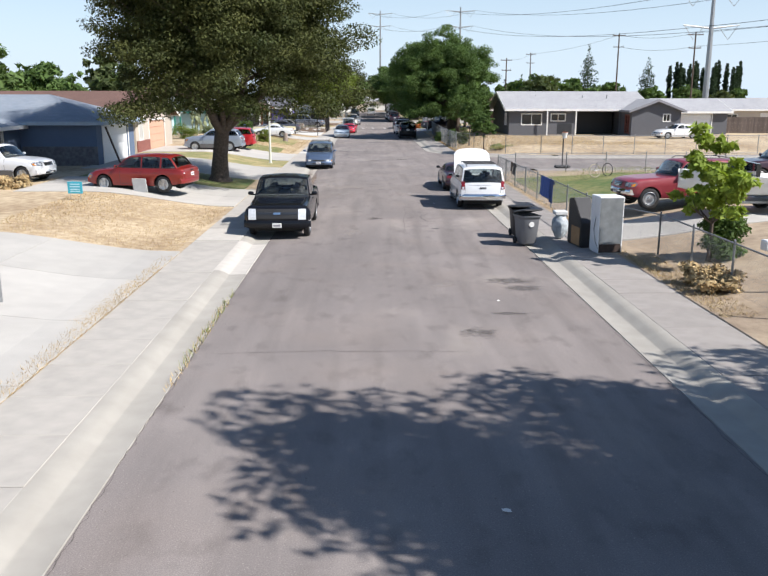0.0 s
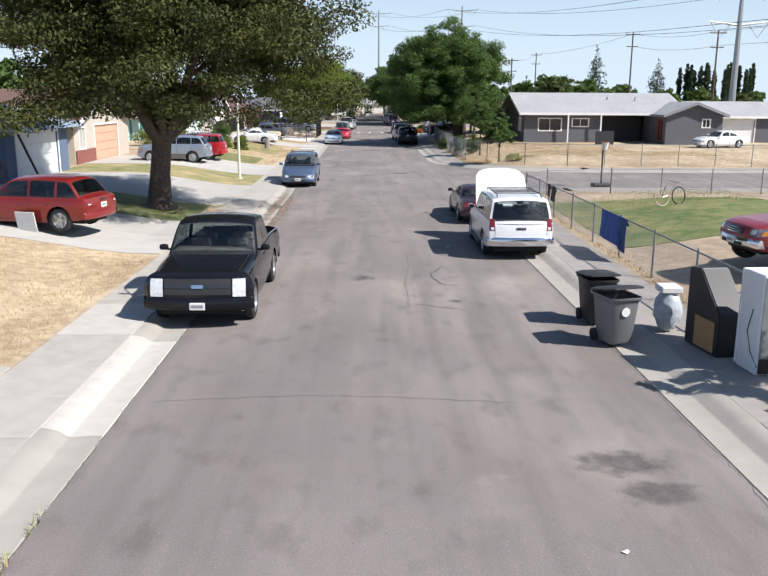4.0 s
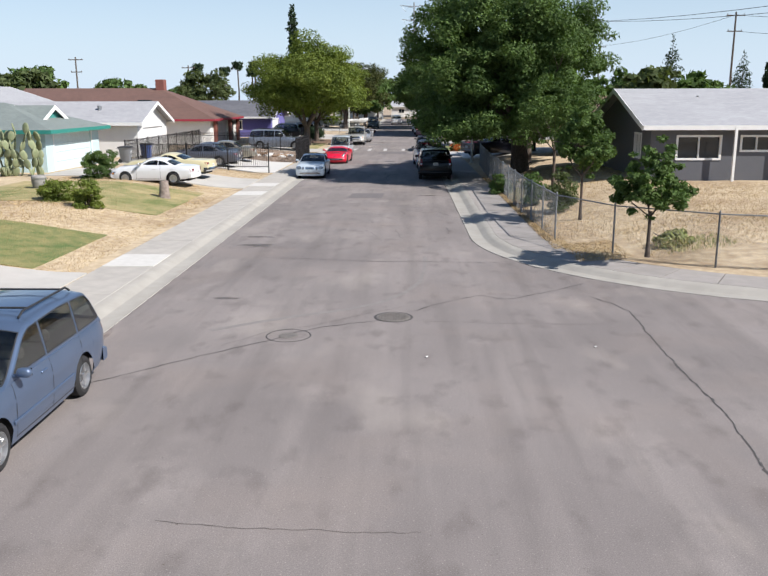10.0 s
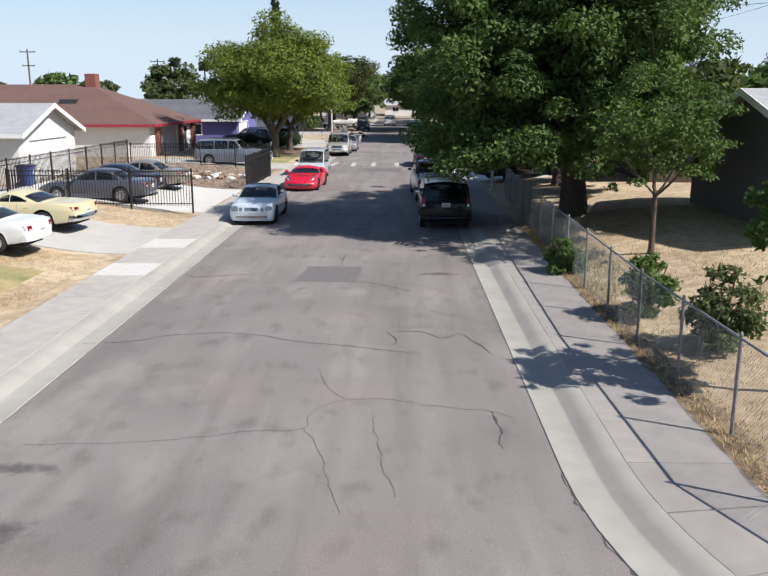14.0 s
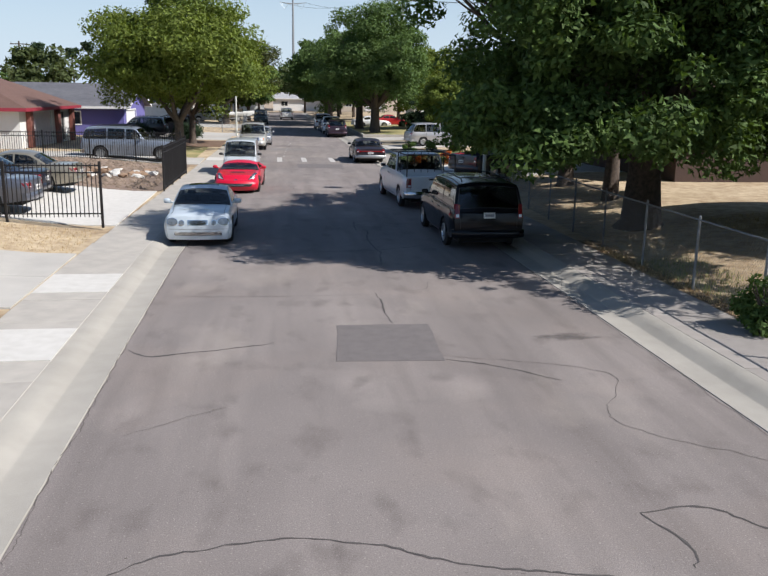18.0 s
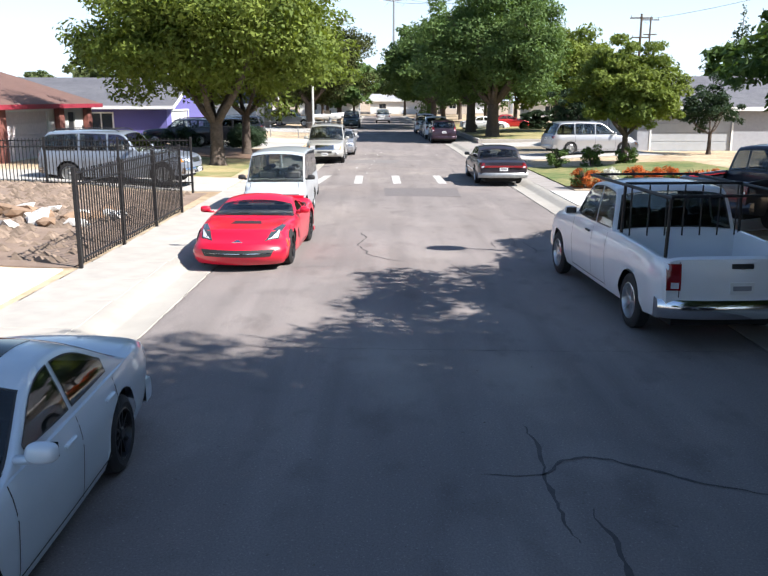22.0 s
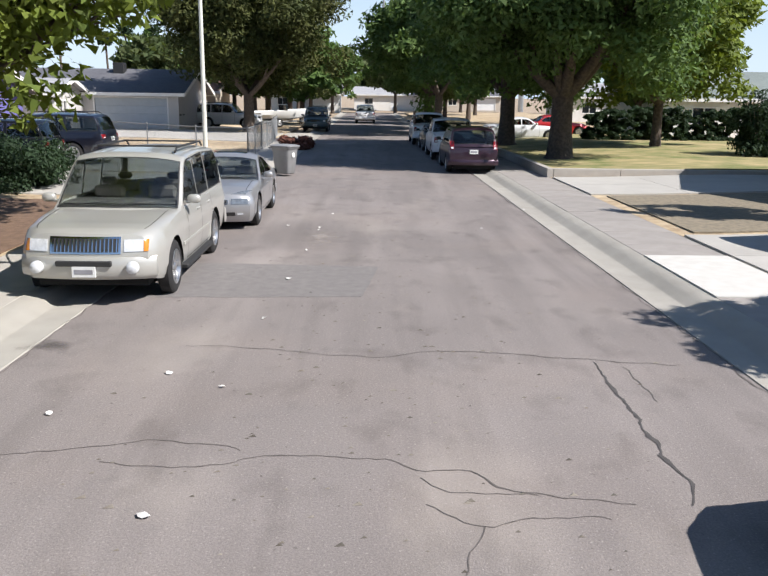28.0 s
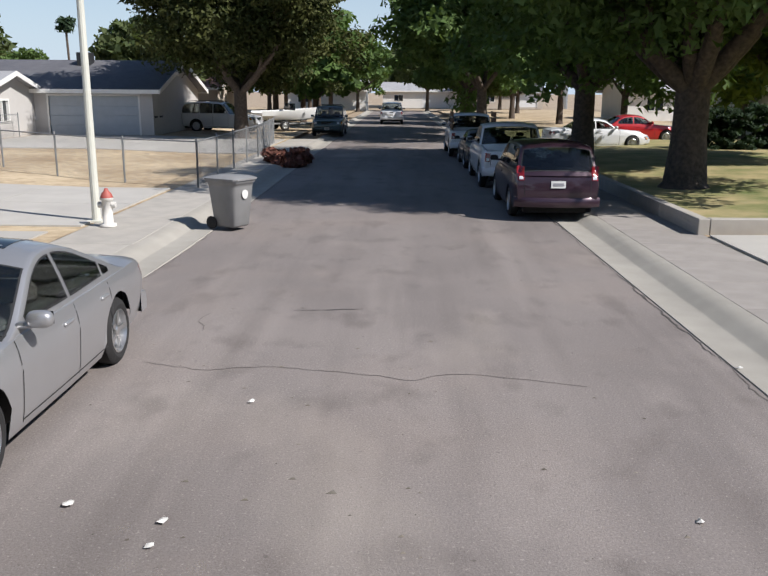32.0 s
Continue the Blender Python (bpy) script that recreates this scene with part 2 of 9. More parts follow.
LAMP_CLEAR = mat("lamp_lens", (0.75, 0.77, 0.79), 0.15, metal=0.1, var=0.25, scale=14, coat=0.8)
LAMP_RED = mat("red_lens", (0.22, 0.008, 0.012), 0.15, var=0.2, coat=0.8)
LAMP_AMBER = mat("amber_lens", (0.6, 0.22, 0.02), 0.15, coat=0.8)
LENS_GREY = mat("grey_lens", (0.26, 0.29, 0.32), 0.1, metal=0.3, var=0.5, scale=16, coat=0.8)
PLATE = mat("plate_white", (0.7, 0.7, 0.68), 0.5)
PLATE_BAR = mat("plate_bar", (0.26, 0.26, 0.28), 0.6)
WHITE_WOOD = mat("white_trim", (0.78, 0.77, 0.74), 0.6, var=0.08, scale=3, bump=0.1)


# ---- small mesh kit ----
def mesh_of(name, bm, material, smooth=False, sharp=40):
    if smooth:
        lim = radians(sharp)
        for f in bm.faces:
            f.smooth = True
        for e in bm.edges:
            if len(e.link_faces) == 2 and e.calc_face_angle(0) > lim:
                e.smooth = False
    me = bpy.data.meshes.new(name)
    bm.to_mesh(me)
    bm.free()
    if material:
        me.materials.append(material)
    return me


def part(name, bm, material, parent=None, label="", smooth=False, sharp=40):
    """Links a bmesh as one mesh object under a thing or a part."""
    ob = new(name, bm if isinstance(bm, bpy.types.Mesh) else mesh_of(name, bm, material, smooth, sharp))
    if parent:
        ob.parent = parent
    if label:
        ob["label"] = label
    return ob


def thing(name, label, category, group="", kind="", m=None):
    e = new(name)
    e.empty_display_size = 0.3
    if m is not None:
        e.matrix_world = m
    return tagged(e, label, category, group, kind)


def solid(name, bm, material, label, category, group="", kind="", m=None, smooth=False):
    ob = new(name, mesh_of(name, bm, material, smooth))
    if m is not None:
        ob.matrix_world = m
    return tagged(ob, label, category, group, kind)


def box(bm, x0, x1, y0, y1, z0, z1, bevel=0.0):
    v = [bm.verts.new((x, y, z)) for x in (x0, x1) for y in (y0, y1) for z in (z0, z1)]
    fs = [bm.faces.new([v[i] for i in q]) for q in ((0, 1, 3, 2), (4, 6, 7, 5), (0, 4, 5, 1), (2, 3, 7, 6), (0, 2, 6, 4), (1, 5, 7, 3))]
    if bevel:
        es = list({e for f in fs for e in f.edges})
        bmesh.ops.bevel(bm, geom=es, offset=bevel, segments=1, affect="EDGES", profile=0.5)
    return bm


def abox(x0, x1, y0, y1, z0, z1, bevel=0.0):
    return box(bmesh.new(), min(x0, x1), max(x0, x1), min(y0, y1), max(y0, y1), min(z0, z1), max(z0, z1), bevel)


def tube(bm, pts, radii, n=8, cap=True):
    """A tube along points."""
    rings = []
    pts = [Vector(p) for p in pts]
    for i, p in enumerate(pts):
        d = (pts[min(i + 1, len(pts) - 1)] - pts[max(i - 1, 0)]).normalized()
        a = d.orthogonal().normalized() if abs(d.z) > 0.95 else d.cross(Vector((0, 0, 1))).normalized()
        if abs(d.z) > 0.95:
            a = Vector((1, 0, 0))
            a = (a - d * a.dot(d)).normalized()
        b = d.cross(a)
        r = radii[i] if isinstance(radii, (list, tuple)) else radii
        rings.append([bm.verts.new(p + (a * math.cos(t) + b * math.sin(t)) * r) for t in (2 * math.pi * k / n for k in range(n))])
    for r0, r1 in zip(rings, rings[1:]):
        for k in range(n):
            bm.faces.new((r0[k], r0[(k + 1) % n], r1[(k + 1) % n], r1[k]))
    if cap:
        bm.faces.new(rings[0][::-1])
        bm.faces.new(rings[-1])
    return bm


def lathe(bm, prof, n=24, axis="x", centre=(0, 0, 0)):
    """Turns a profile of (along, radius) round an axis."""
    rings = []
    for a, r in prof:
        ring = []
        for k in range(n):
            t = 2 * math.pi * k / n
            c, s = math.cos(t) * r, math.sin(t) * r
            p = (a, c, s) if axis == "x" else ((c, a, s) if axis == "y" else (c, s, a))
            ring.append(bm.verts.new(Vector(p) + Vector(centre)))
        rings.append(ring)
    for r0, r1 in zip(rings, rings[1:]):
        for k in range(n):
            bm.faces.new((r0[k], r0[(k + 1) % n], r1[(k + 1) % n], r1[k]))
    return bm


def pydata(name, verts, faces, material):
    me = bpy.data.meshes.new(name)
    me.from_pydata(verts, [], faces)
    me.materials.append(material)
    return me


def sheet(name, pts, z, material, thick=0.1, kind="structure", label="", category="", smooth=False):
    """A flat slab with the outline pts, its top at z."""
    bm = bmesh.new()
    top = [bm.verts.new((x, y, z)) for x, y in pts]
    low = [bm.verts.new((x, y, z - thick)) for x, y in pts]
    f = bm.faces.new(top)
    f.normal_update()
    if f.normal.z < 0:
        f.normal_flip()
    n = len(pts)
    for i in range(n):
        bm.faces.new((top[i], top[(i + 1) % n], low[(i + 1) % n], low[i]))
    bmesh.ops.recalc_face_normals(bm, faces=bm.faces)
    return tagged(new(name, mesh_of(name, bm, material)), label, category, "", kind)


def xl(y):
    """The road's left edge, which drifts inwards along the street."""
    pts = ((-100, -4.25), (62, -4.25), (76, -3.9), (90, -3.6), (106, -3.3), (118, -2.9), (400, -2.9))
    for (a, va), (b, vb) in zip(pts, pts[1:]):
        if y <= b:
            return va + (vb - va) * (y - a) / (b - a)
    return -2.9


def gz(x, y=0.0):
    """Height of the yards: they rise a little from the pavement to the houses, less so towards the street's end."""
    t = min(1.0, max(0.0, (abs(x) - 6.8) / 6.2))
    k = min(1.0, max(0.0, (y - 60.0) / 50.0))
    if x > 0 and y < 60:
        t *= min(1.0, max(0.0, (y - 34.5) / 9.0)) if y > 26 else min(1.0, max(0.0, (18.5 - y) / 9.0))
    return 0.13 + (0.67 - 0.52 * k) * t * t * (3 - 2 * t)

# ---- ground, road, kerbs, pavements, yards ----
R, GUT, KERB, WALK = 4.25, 4.72, 5.12, 6.62
Y0, Y1 = -70.0, 230.0
XS0, XS1 = 21.2, 32.2        # the side street's kerb lines
NR, FR = 5.6, 10.0           # radii of its two corners
XR = 70.0


def arc(cx, cy, r, a0, a1, n=14):
    return [(cx + r * math.cos(radians(a0 + (a1 - a0) * i / n)), cy + r * math.sin(radians(a0 + (a1 - a0) * i / n))) for i in range(n + 1)]


g = bmesh.new()
g.faces.new([g.verts.new(p) for p in ((-2500, -2500, -0.06), (2500, -2500, -0.06), (2500, 2500, -0.06), (-2500, 2500, -0.06))])
tagged(new("ground", mesh_of("ground", g, DIRT)), "bare dry earth reaching to the horizon", "ground", "", "structure")

# the corner radii of the side street, seen from the road
near_arc = arc(R + NR, XS0 + 0.6 - NR, NR, 180, 90)
far_arc = arc(R + FR, XS1 + FR - 0.6, FR, 270, 180, 20)
LEFT = [(xl(y), y) for y in (Y0, 62, 69, 76, 83, 90, 98, 106, 112, 118, Y1)]
sheet("road", [(R, Y0), (R, Y1), *LEFT[::-1]], 0.0, ASPHALT, 0.05, label="worn grey asphalt street with sealed cracks and patches", category="road")
sheet("side_road", [(R, near_arc[0][1]), *near_arc[1:], (XR + 30, XS0 + 0.6), (XR + 30, XS1 - 0.6), *far_arc[:-1], (R, far_arc[-1][1])], 0.0, ASPHALT, 0.05,
      label="darker asphalt side street meeting the road", category="road")


def strip(name, line, offs, zs, material, label, category, joint=3.0):
    """A gutter and kerb: the cross-section (offs, zs) carried along a line, to its left."""
    bm = bmesh.new()
    rows = []
    n = len(line)
    for i, (x, y) in enumerate(line):
        a, b = line[max(i - 1, 0)], line[min(i + 1, n - 1)]
        d = Vector((b[0] - a[0], b[1] - a[1], 0)).normalized()
        nrm = Vector((-d.y, d.x, 0))
        rows.append([bm.verts.new(Vector((x, y, z)) + nrm * o) for o, z in zip(offs, zs)])
    for r0, r1 in zip(rows, rows[1:]):
        for k in range(len(offs) - 1):
            bm.faces.new((r0[k], r0[k + 1], r1[k + 1], r1[k]))
    bmesh.ops.recalc_face_normals(bm, faces=bm.faces)
    for f in bm.faces:
        if f.normal.z < 0:
            f.normal_flip()
    return tagged(new(name, mesh_of(name, bm, material, True, 50)), label, category, "", "structure")


def line_y(x, a, b, step=3.0):
    n = max(1, int(abs(b - a) / step))
    return [(x, a + (b - a) * i / n) for i in range(n + 1)]


OFF = (0.0, 0.02, 0.45, 0.5, 0.62, 0.78, 0.9)
KZ = (-0.03, 0.006, -0.012, 0.0, 0.075, 0.118, 0.125)
LBL = "weathered concrete gutter with a low rolled kerb"
strip("kerb_left", [(xl(y), y) for _, y in line_y(-R, Y0, Y1)], OFF, KZ, GUTTER, LBL, "kerb")
strip("kerb_new", [(xl(y) - 0.002, y) for y in (-10.8, -9.3, -7.8, -6.2)], OFF, [q + 0.004 for q in KZ], CONC_PALE, "new white concrete kerb and gutter", "kerb")
strip("kerb_right_near", line_y(R, near_arc[0][1], Y0) , OFF, KZ, GUTTER, LBL, "kerb")
strip("kerb_corner_near", [(XR + 30, XS0 + 0.6), *near_arc[::-1]], OFF, KZ, GUTTER, LBL, "kerb")
strip("kerb_corner_far", [*far_arc[::-1], (XR + 30, XS1 - 0.6)][::-1], [-o for o in OFF], KZ, GUTTER, LBL, "kerb")
strip("kerb_right_far", line_y(R, Y1, far_arc[-1][1]), OFF, KZ, GUTTER, LBL, "kerb")


def yard(name, x0, x1, y0, y1, material, label, hole=None, nx=40, ny=60, dz=0.0, wob=0.03):
    """A yard that follows gz(), slightly uneven."""
    bm = bmesh.new()
    grid = []
    for i in range(nx + 1):
        x = x0 + (x1 - x0) * (i / nx) ** (1.0 if abs(x1 - x0) < 20 else 2.0)
        col = []
        for j in range(ny + 1):
            y = y0 + (y1 - y0) * j / ny
            sx = (R + xl(y)) * max(0.0, 1 - (abs(x) - WALK) / 12) if x0 < 0 else 0.0
            col.append(bm.verts.new((x + sx, y, gz(x + sx, y) + dz + wob * noise.noise((x * 0.6, y * 0.6, 3)) * min(1, abs(abs(x) - WALK)))))
        grid.append(col)
    for i in range(nx):
        for j in range(ny):
            q = (grid[i][j], grid[i + 1][j], grid[i + 1][j + 1], grid[i][j + 1])
            bm.faces.new(q if x1 > x0 else q[::-1])
    return tagged(new(name, mesh_of(name, bm, material, True)), label, "yard", "", "structure")


yard("yard_left", -WALK, -120, Y0, Y1, DRY, "dry straw-coloured front yards", ny=120)
yard("yard_right_near", WALK, 120, Y0, XS0 + 0.6 - NR, DIRT, "dusty dry yard behind the fence", ny=60)
yard("yard_right_mid", R + NR, 120, XS0 + 0.6 - NR, XS0 - 1.7, DIRT, "dusty yard beside the side street", ny=8)
yard("yard_right_far", WALK, 120, XS1 + FR - 0.6, Y1, DRY, "dry straw-coloured yard behind the fence", ny=120)
yard("yard_right_corner", R + FR, 120, XS1 + 1.7, XS1 + FR - 0.6, DRY, "dry yard at the street corner", ny=20)


def slabs(name, x0, x1, ys, z, material, label, skip=()):
    """A pavement of separate slabs with open joints."""
    base = thing(name, label, "pavement", "", "structure")
    cache = {}
    for a, b in zip(ys, ys[1:]):
        d = round(b - a, 3)
        if d not in cache:
            cache[d] = mesh_of("slab", abox(x0, x1, 0.006, d - 0.006, z - 0.1, z, 0.006), material)
        ob = part("slab", cache[d], material, base)
        ob.location = (R + xl(a + d / 2) if x0 < 0 else 0, a, noise.noise((a, x0, 0)) * 0.008)
    return base


def steps(a, b, d):
    n = max(1, round((b - a) / d))
    return [a + (b - a) * i / n for i in range(n + 1)]


slabs("pavement_left", -WALK, -KERB - 0.02, steps(Y0, 150, 1.55), 0.13, CONC, "pale concrete pavement slabs")
slabs("pavement_right_near", KERB + 0.02, WALK, steps(-60, near_arc[0][1], 1.5), 0.13, CONC_OLD, "grey weathered concrete pavement slabs")
slabs("pavement_right_far", KERB + 0.02, WALK, steps(far_arc[-1][1], 160, 1.5), 0.13, CONC_OLD, "grey weathered concrete pavement slabs")


def ring_walk(name, cx, cy, r_in, r_out, a0, a1, n, label):
    base = thing(name, label, "pavement", "", "structure")
    for i in range(n):
        b0, b1 = a0 + (a1 - a0) * (i + 0.012) / n, a0 + (a1 - a0) * (i + 0.988) / n
        bm = bmesh.new()
        pts = arc(cx, cy, r_in, b0, b1, 3) + arc(cx, cy, r_out, b1, b0, 3)
        top = [bm.verts.new((x, y, 0.13)) for x, y in pts]
        low = [bm.verts.new((x, y, 0.02)) for x, y in pts]
        bm.faces.new(top)
        for k in range(len(pts)):
            bm.faces.new((top[k], top[(k + 1) % len(pts)], low[(k + 1) % len(pts)], low[k]))
        bmesh.ops.recalc_face_normals(bm, faces=bm.faces)
        part("slab", bm, CONC_OLD, base)
    return base


ring_walk("pavement_corner_near", R + NR, XS0 + 0.6 - NR, NR - 2.35, NR - 0.9, 180, 92, 5, "curved concrete corner pavement with a scored ramp")
ring_walk("pavement_corner_far", R + FR, XS1 + FR - 0.6, FR - 2.35, FR - 0.9, 180, 268, 10, "curved concrete pavement at the street corner")
w1 = thing("pavement_side_near", "concrete pavement along the side street", "pavement", "", "structure")
w2 = thing("pavement_side_far", "concrete pavement along the side street", "pavement", "", "structure")
for i in range(16):
    x = R + NR + 0.2 + i * 1.6
    part("slab", abox(x + 0.006, x + 1.594, XS0 - 1.7, XS0 - 0.32, 0.03, 0.13), CONC_OLD, w1)
    x = R + FR + 0.2 + i * 1.6
    part("slab", abox(x + 0.006, x + 1.594, XS1 + 0.32, XS1 + 1.7, 0.03, 0.13), CONC_OLD, w2)


def corner_fill(name, cx, cy, r, a0, a1, material, label):
    bm = bmesh.new()
    rings = [[bm.verts.new((x, y, gz(x, y))) for x, y in arc(cx, cy, r * k / 6, a0, a1, 12)] for k in range(1, 7)]
    for r0, r1 in zip(rings, rings[1:]):
        for k in range(12):
            bm.faces.new((r0[k], r1[k], r1[k + 1], r0[k + 1]))
    c = bm.verts.new((cx, cy, gz(cx, cy)))
    for k in range(12):
        bm.faces.new((c, rings[0][k], rings[0][k + 1]))
    for f in bm.faces:
        f.normal_update()
        if f.normal.z < 0:
            f.normal_flip()
    return tagged(new(name, mesh_of(name, bm, material, True)), label, "yard", "", "structure")


corner_fill("yard_corner_near", R + NR, XS0 + 0.6 - NR, NR - 2.34, 90, 180, DIRT, "dusty yard inside the street corner")
corner_fill("yard_corner_far", R + FR, XS1 + FR - 0.6, FR - 2.34, 180, 270, DRY, "dry yard inside the street corner")


def pad(name, label, x0, x1, y0, y1, material, nx=1, ny=1, dz=0.012, category="driveway"):
    """Concrete or turf laid over the yard, split into panels with open joints."""
    base = thing(name, label, category, "", "structure")
    for i in range(nx):
        for j in range(ny):
            a, b = x0 + (x1 - x0) * i / nx, x0 + (x1 - x0) * (i + 1) / nx
            c, d = y0 + (y1 - y0) * j / ny, y0 + (y1 - y0) * (j + 1) / ny
            a, b = (a + 0.008 * (nx > 1), b - 0.008 * (nx > 1)) if b > a else (a - 0.008 * (nx > 1), b + 0.008 * (nx > 1))
            c, d = c + 0.008 * (ny > 1), d - 0.008 * (ny > 1)
            bm = bmesh.new()
            n = max(2, int(abs(b - a) / 0.8))
            m = max(2, int(abs(d - c) / 1.5))
            g_ = [[bm.verts.new((a + (b - a) * p / n, c + (d - c) * q / m, gz(a + (b - a) * p / n, c + (d - c) * q / m) + dz + 0.02)) for q in range(m + 1)] for p in range(n + 1)]
            for p in range(n):
                for q in range(m):
                    bm.faces.new((g_[p][q], g_[p + 1][q], g_[p + 1][q + 1], g_[p][q + 1]))
            for f in bm.faces:
                f.normal_update()
                if f.normal.z < 0:
                    f.normal_flip()
            edge = [e for e in bm.edges if len(e.link_faces) == 1]
            ex = bmesh.ops.extrude_edge_only(bm, edges=edge)
            bmesh.ops.translate(bm, vec=(0, 0, -0.07), verts=[v for v in ex["geom"] if isinstance(v, bmesh.types.BMVert)])
            part("slab", bm, material, base)
    return base


L0 = -WALK - 0.01
pad("driveway_1", "wide pale concrete driveway with grassy joints", L0, -18, -24, -8.2, DRIVE, 3, 4)
pad("driveway_2", "dusty concrete driveway under the tree", L0, -16, 2.2, 8.6, DRIVE, 3, 2)
pad("lawn_8", "shaded green lawn round the foot of the elm", -7.2, -15.5, 8.7, 13.5, LAWN_GREEN, dz=0.0, category="lawn")
pad("driveway_3", "pale concrete driveway", L0, -17, 13.6, 21.6, DRIVE, 3, 3)
pad("lawn_1", "thin yellowing lawn", L0, -17, 21.7, 27.4, LAWN, dz=0.0, category="lawn")
pad("driveway_4", "concrete driveway with two parked crossovers", L0, -17.3, 27.5, 34.6, DRIVE, 3, 2)
pad("lawn_2", "patchy green lawn", -8.2, -16, 34.8, 40.5, LAWN_GREEN, dz=0.0, category="lawn")
pad("lawn_3", "dry yellow-green lawn", -8.0, -17, 45.5, 53.5, LAWN, dz=0.0, category="lawn")
pad("driveway_5", "concrete driveway beside the dry yard", L0, -17.5, 56.4, 61.6, DRIVE, 3, 2)
pad("driveway_6", "bright concrete driveway inside the iron fence", -6.5, -17.4, 66.0, 74.8, CONC_NEW, 3, 3)
pad("dirt_lot", "churned brown earth with rubble", -6.4, -16.3, 75.0, 87.2, mat("dark_dirt", (0.27, 0.2, 0.15), 0.95, colour2=(0.17, 0.12, 0.09), scale=3, bump=1.0, bscale=12, big=0.6), dz=0.0, category="yard")
pad("driveway_7", "concrete driveway of the brown-roofed house", -6.0, -17.2, 87.8, 92.5, DRIVE, 3, 2)
pad("lawn_4", "shaded lawn with dry edges", -6.6, -14, 93.2, 103.0, LAWN, dz=0.0, category="lawn")
pad("bark_bed", "brown bark bed under the tree", -5.8, -13, 103.4, 111.5, mat("bark_mulch", (0.2, 0.125, 0.08), 0.95, colour2=(0.12, 0.075, 0.05), scale=8, bump=1.0, bscale=25), dz=0.002, category="yard")
pad("driveway_8", "concrete driveway of the violet house", -5.7, -14.5, 112.5, 118.5, DRIVE, 2, 2)
pad("driveway_9", "wide pale concrete driveway", -5.35, -15, 119.2, 125.6, DRIVE, 3, 2)
pad("driveway_10", "concrete driveway of the white house", -5.4, -19, 138.5, 149.0, DRIVE, 3, 3)
R0 = WALK + 0.01
pad("driveway_11", "bright concrete driveway beside a flower bed", R0, 15, 79.0, 87.6, CONC_NEW, 3, 3)
pad("lawn_5", "trim green front lawn", 6.0, 13.5, 89.3, 97.6, LAWN_GREEN, dz=0.014, category="lawn")
pad("flower_bed", "earth bed along the lawn", 6.0, 13.5, 88.0, 89.2, DIRT, dz=0.012, category="yard")
pad("driveway_12", "pale concrete driveway with a silver minivan", 6.64, 14.1, 102.6, 107.0, DRIVE, 3, 2, dz=0.02)
pad("planting_bed", "bare grey-brown planting bed", 7.0, 13.5, 107.4, 113.6, mat("grey_mulch", (0.27, 0.225, 0.16), 0.95, colour2=(0.17, 0.145, 0.105), scale=9, bump=1.0, bscale=20), dz=0.012, category="yard")
pad("driveway_13", "pale concrete driveway by a low wall", 6.64, 15, 113.9, 118.8, DRIVE, 3, 2, dz=0.02)
pad("lawn_6", "green lawn in tree shade behind a low wall", 6.75, 24, 119.4, 160, LAWN, dz=0.16, category="lawn")
pad("lawn_7", "green lawn behind the chain-link fence", 7.4, 15.5, 3.2, 14.5, LAWN_GREEN, dz=0.0, category="lawn")
pad("driveway_14", "grey concrete strip behind the fence", 7.3, 20, -6.5, -3.0, DRIVE, 3, 1)
pad("new_slab_1", "new white concrete pavement slab beside the parked pickup", -5.14, -6.6, -6.2, -3.75, CONC_PALE, dz=-0.006, category="pavement")
pad("new_slab_2", "new white concrete pavement slab", -5.14, -6.6, 53.3, 55.0, CONC_NEW, dz=-0.006, category="pavement")
pad("new_slab_3", "new white concrete pavement slab", -5.14, -6.6, 57.6, 59.3, CONC_NEW, dz=-0.006, category="pavement")
pad("new_slab_4", "new white concrete pavement slab", -5.14, -6.6, 35.6, 37.4, CONC_NEW, dz=-0.006, category="pavement")
pad("new_slab_5", "new white concrete pavement slab", -4.5, -5.9, 91.0, 93.2, CONC_NEW, dz=-0.006, category="pavement")
pad("new_slab_6", "new white concrete pavement slabs", 5.14, 6.6, 84.0, 87.9, CONC_NEW, 1, 2, dz=-0.006, category="pavement")
pad("new_slab_7", "new white concrete pavement slab", 5.14, 6.6, 101.9, 104.9, CONC_NEW, dz=-0.002, category="pavement")


# ---- vehicles ----
from mathutils.bvhtree import BVHTree


def interp(pts, s):
    """Smooth interpolation through (s, value) points."""
    if s <= pts[0][0]:
        return pts[0][1]
    for (a, va), (b, vb) in zip(pts, pts[1:]):
        if s <= b:
            t = (s - a) / (b - a)
            return va + (vb - va) * (t * t * (3 - 2 * t) * 0.5 + t * 0.5)
    return pts[-1][1]


WHEELS = {}


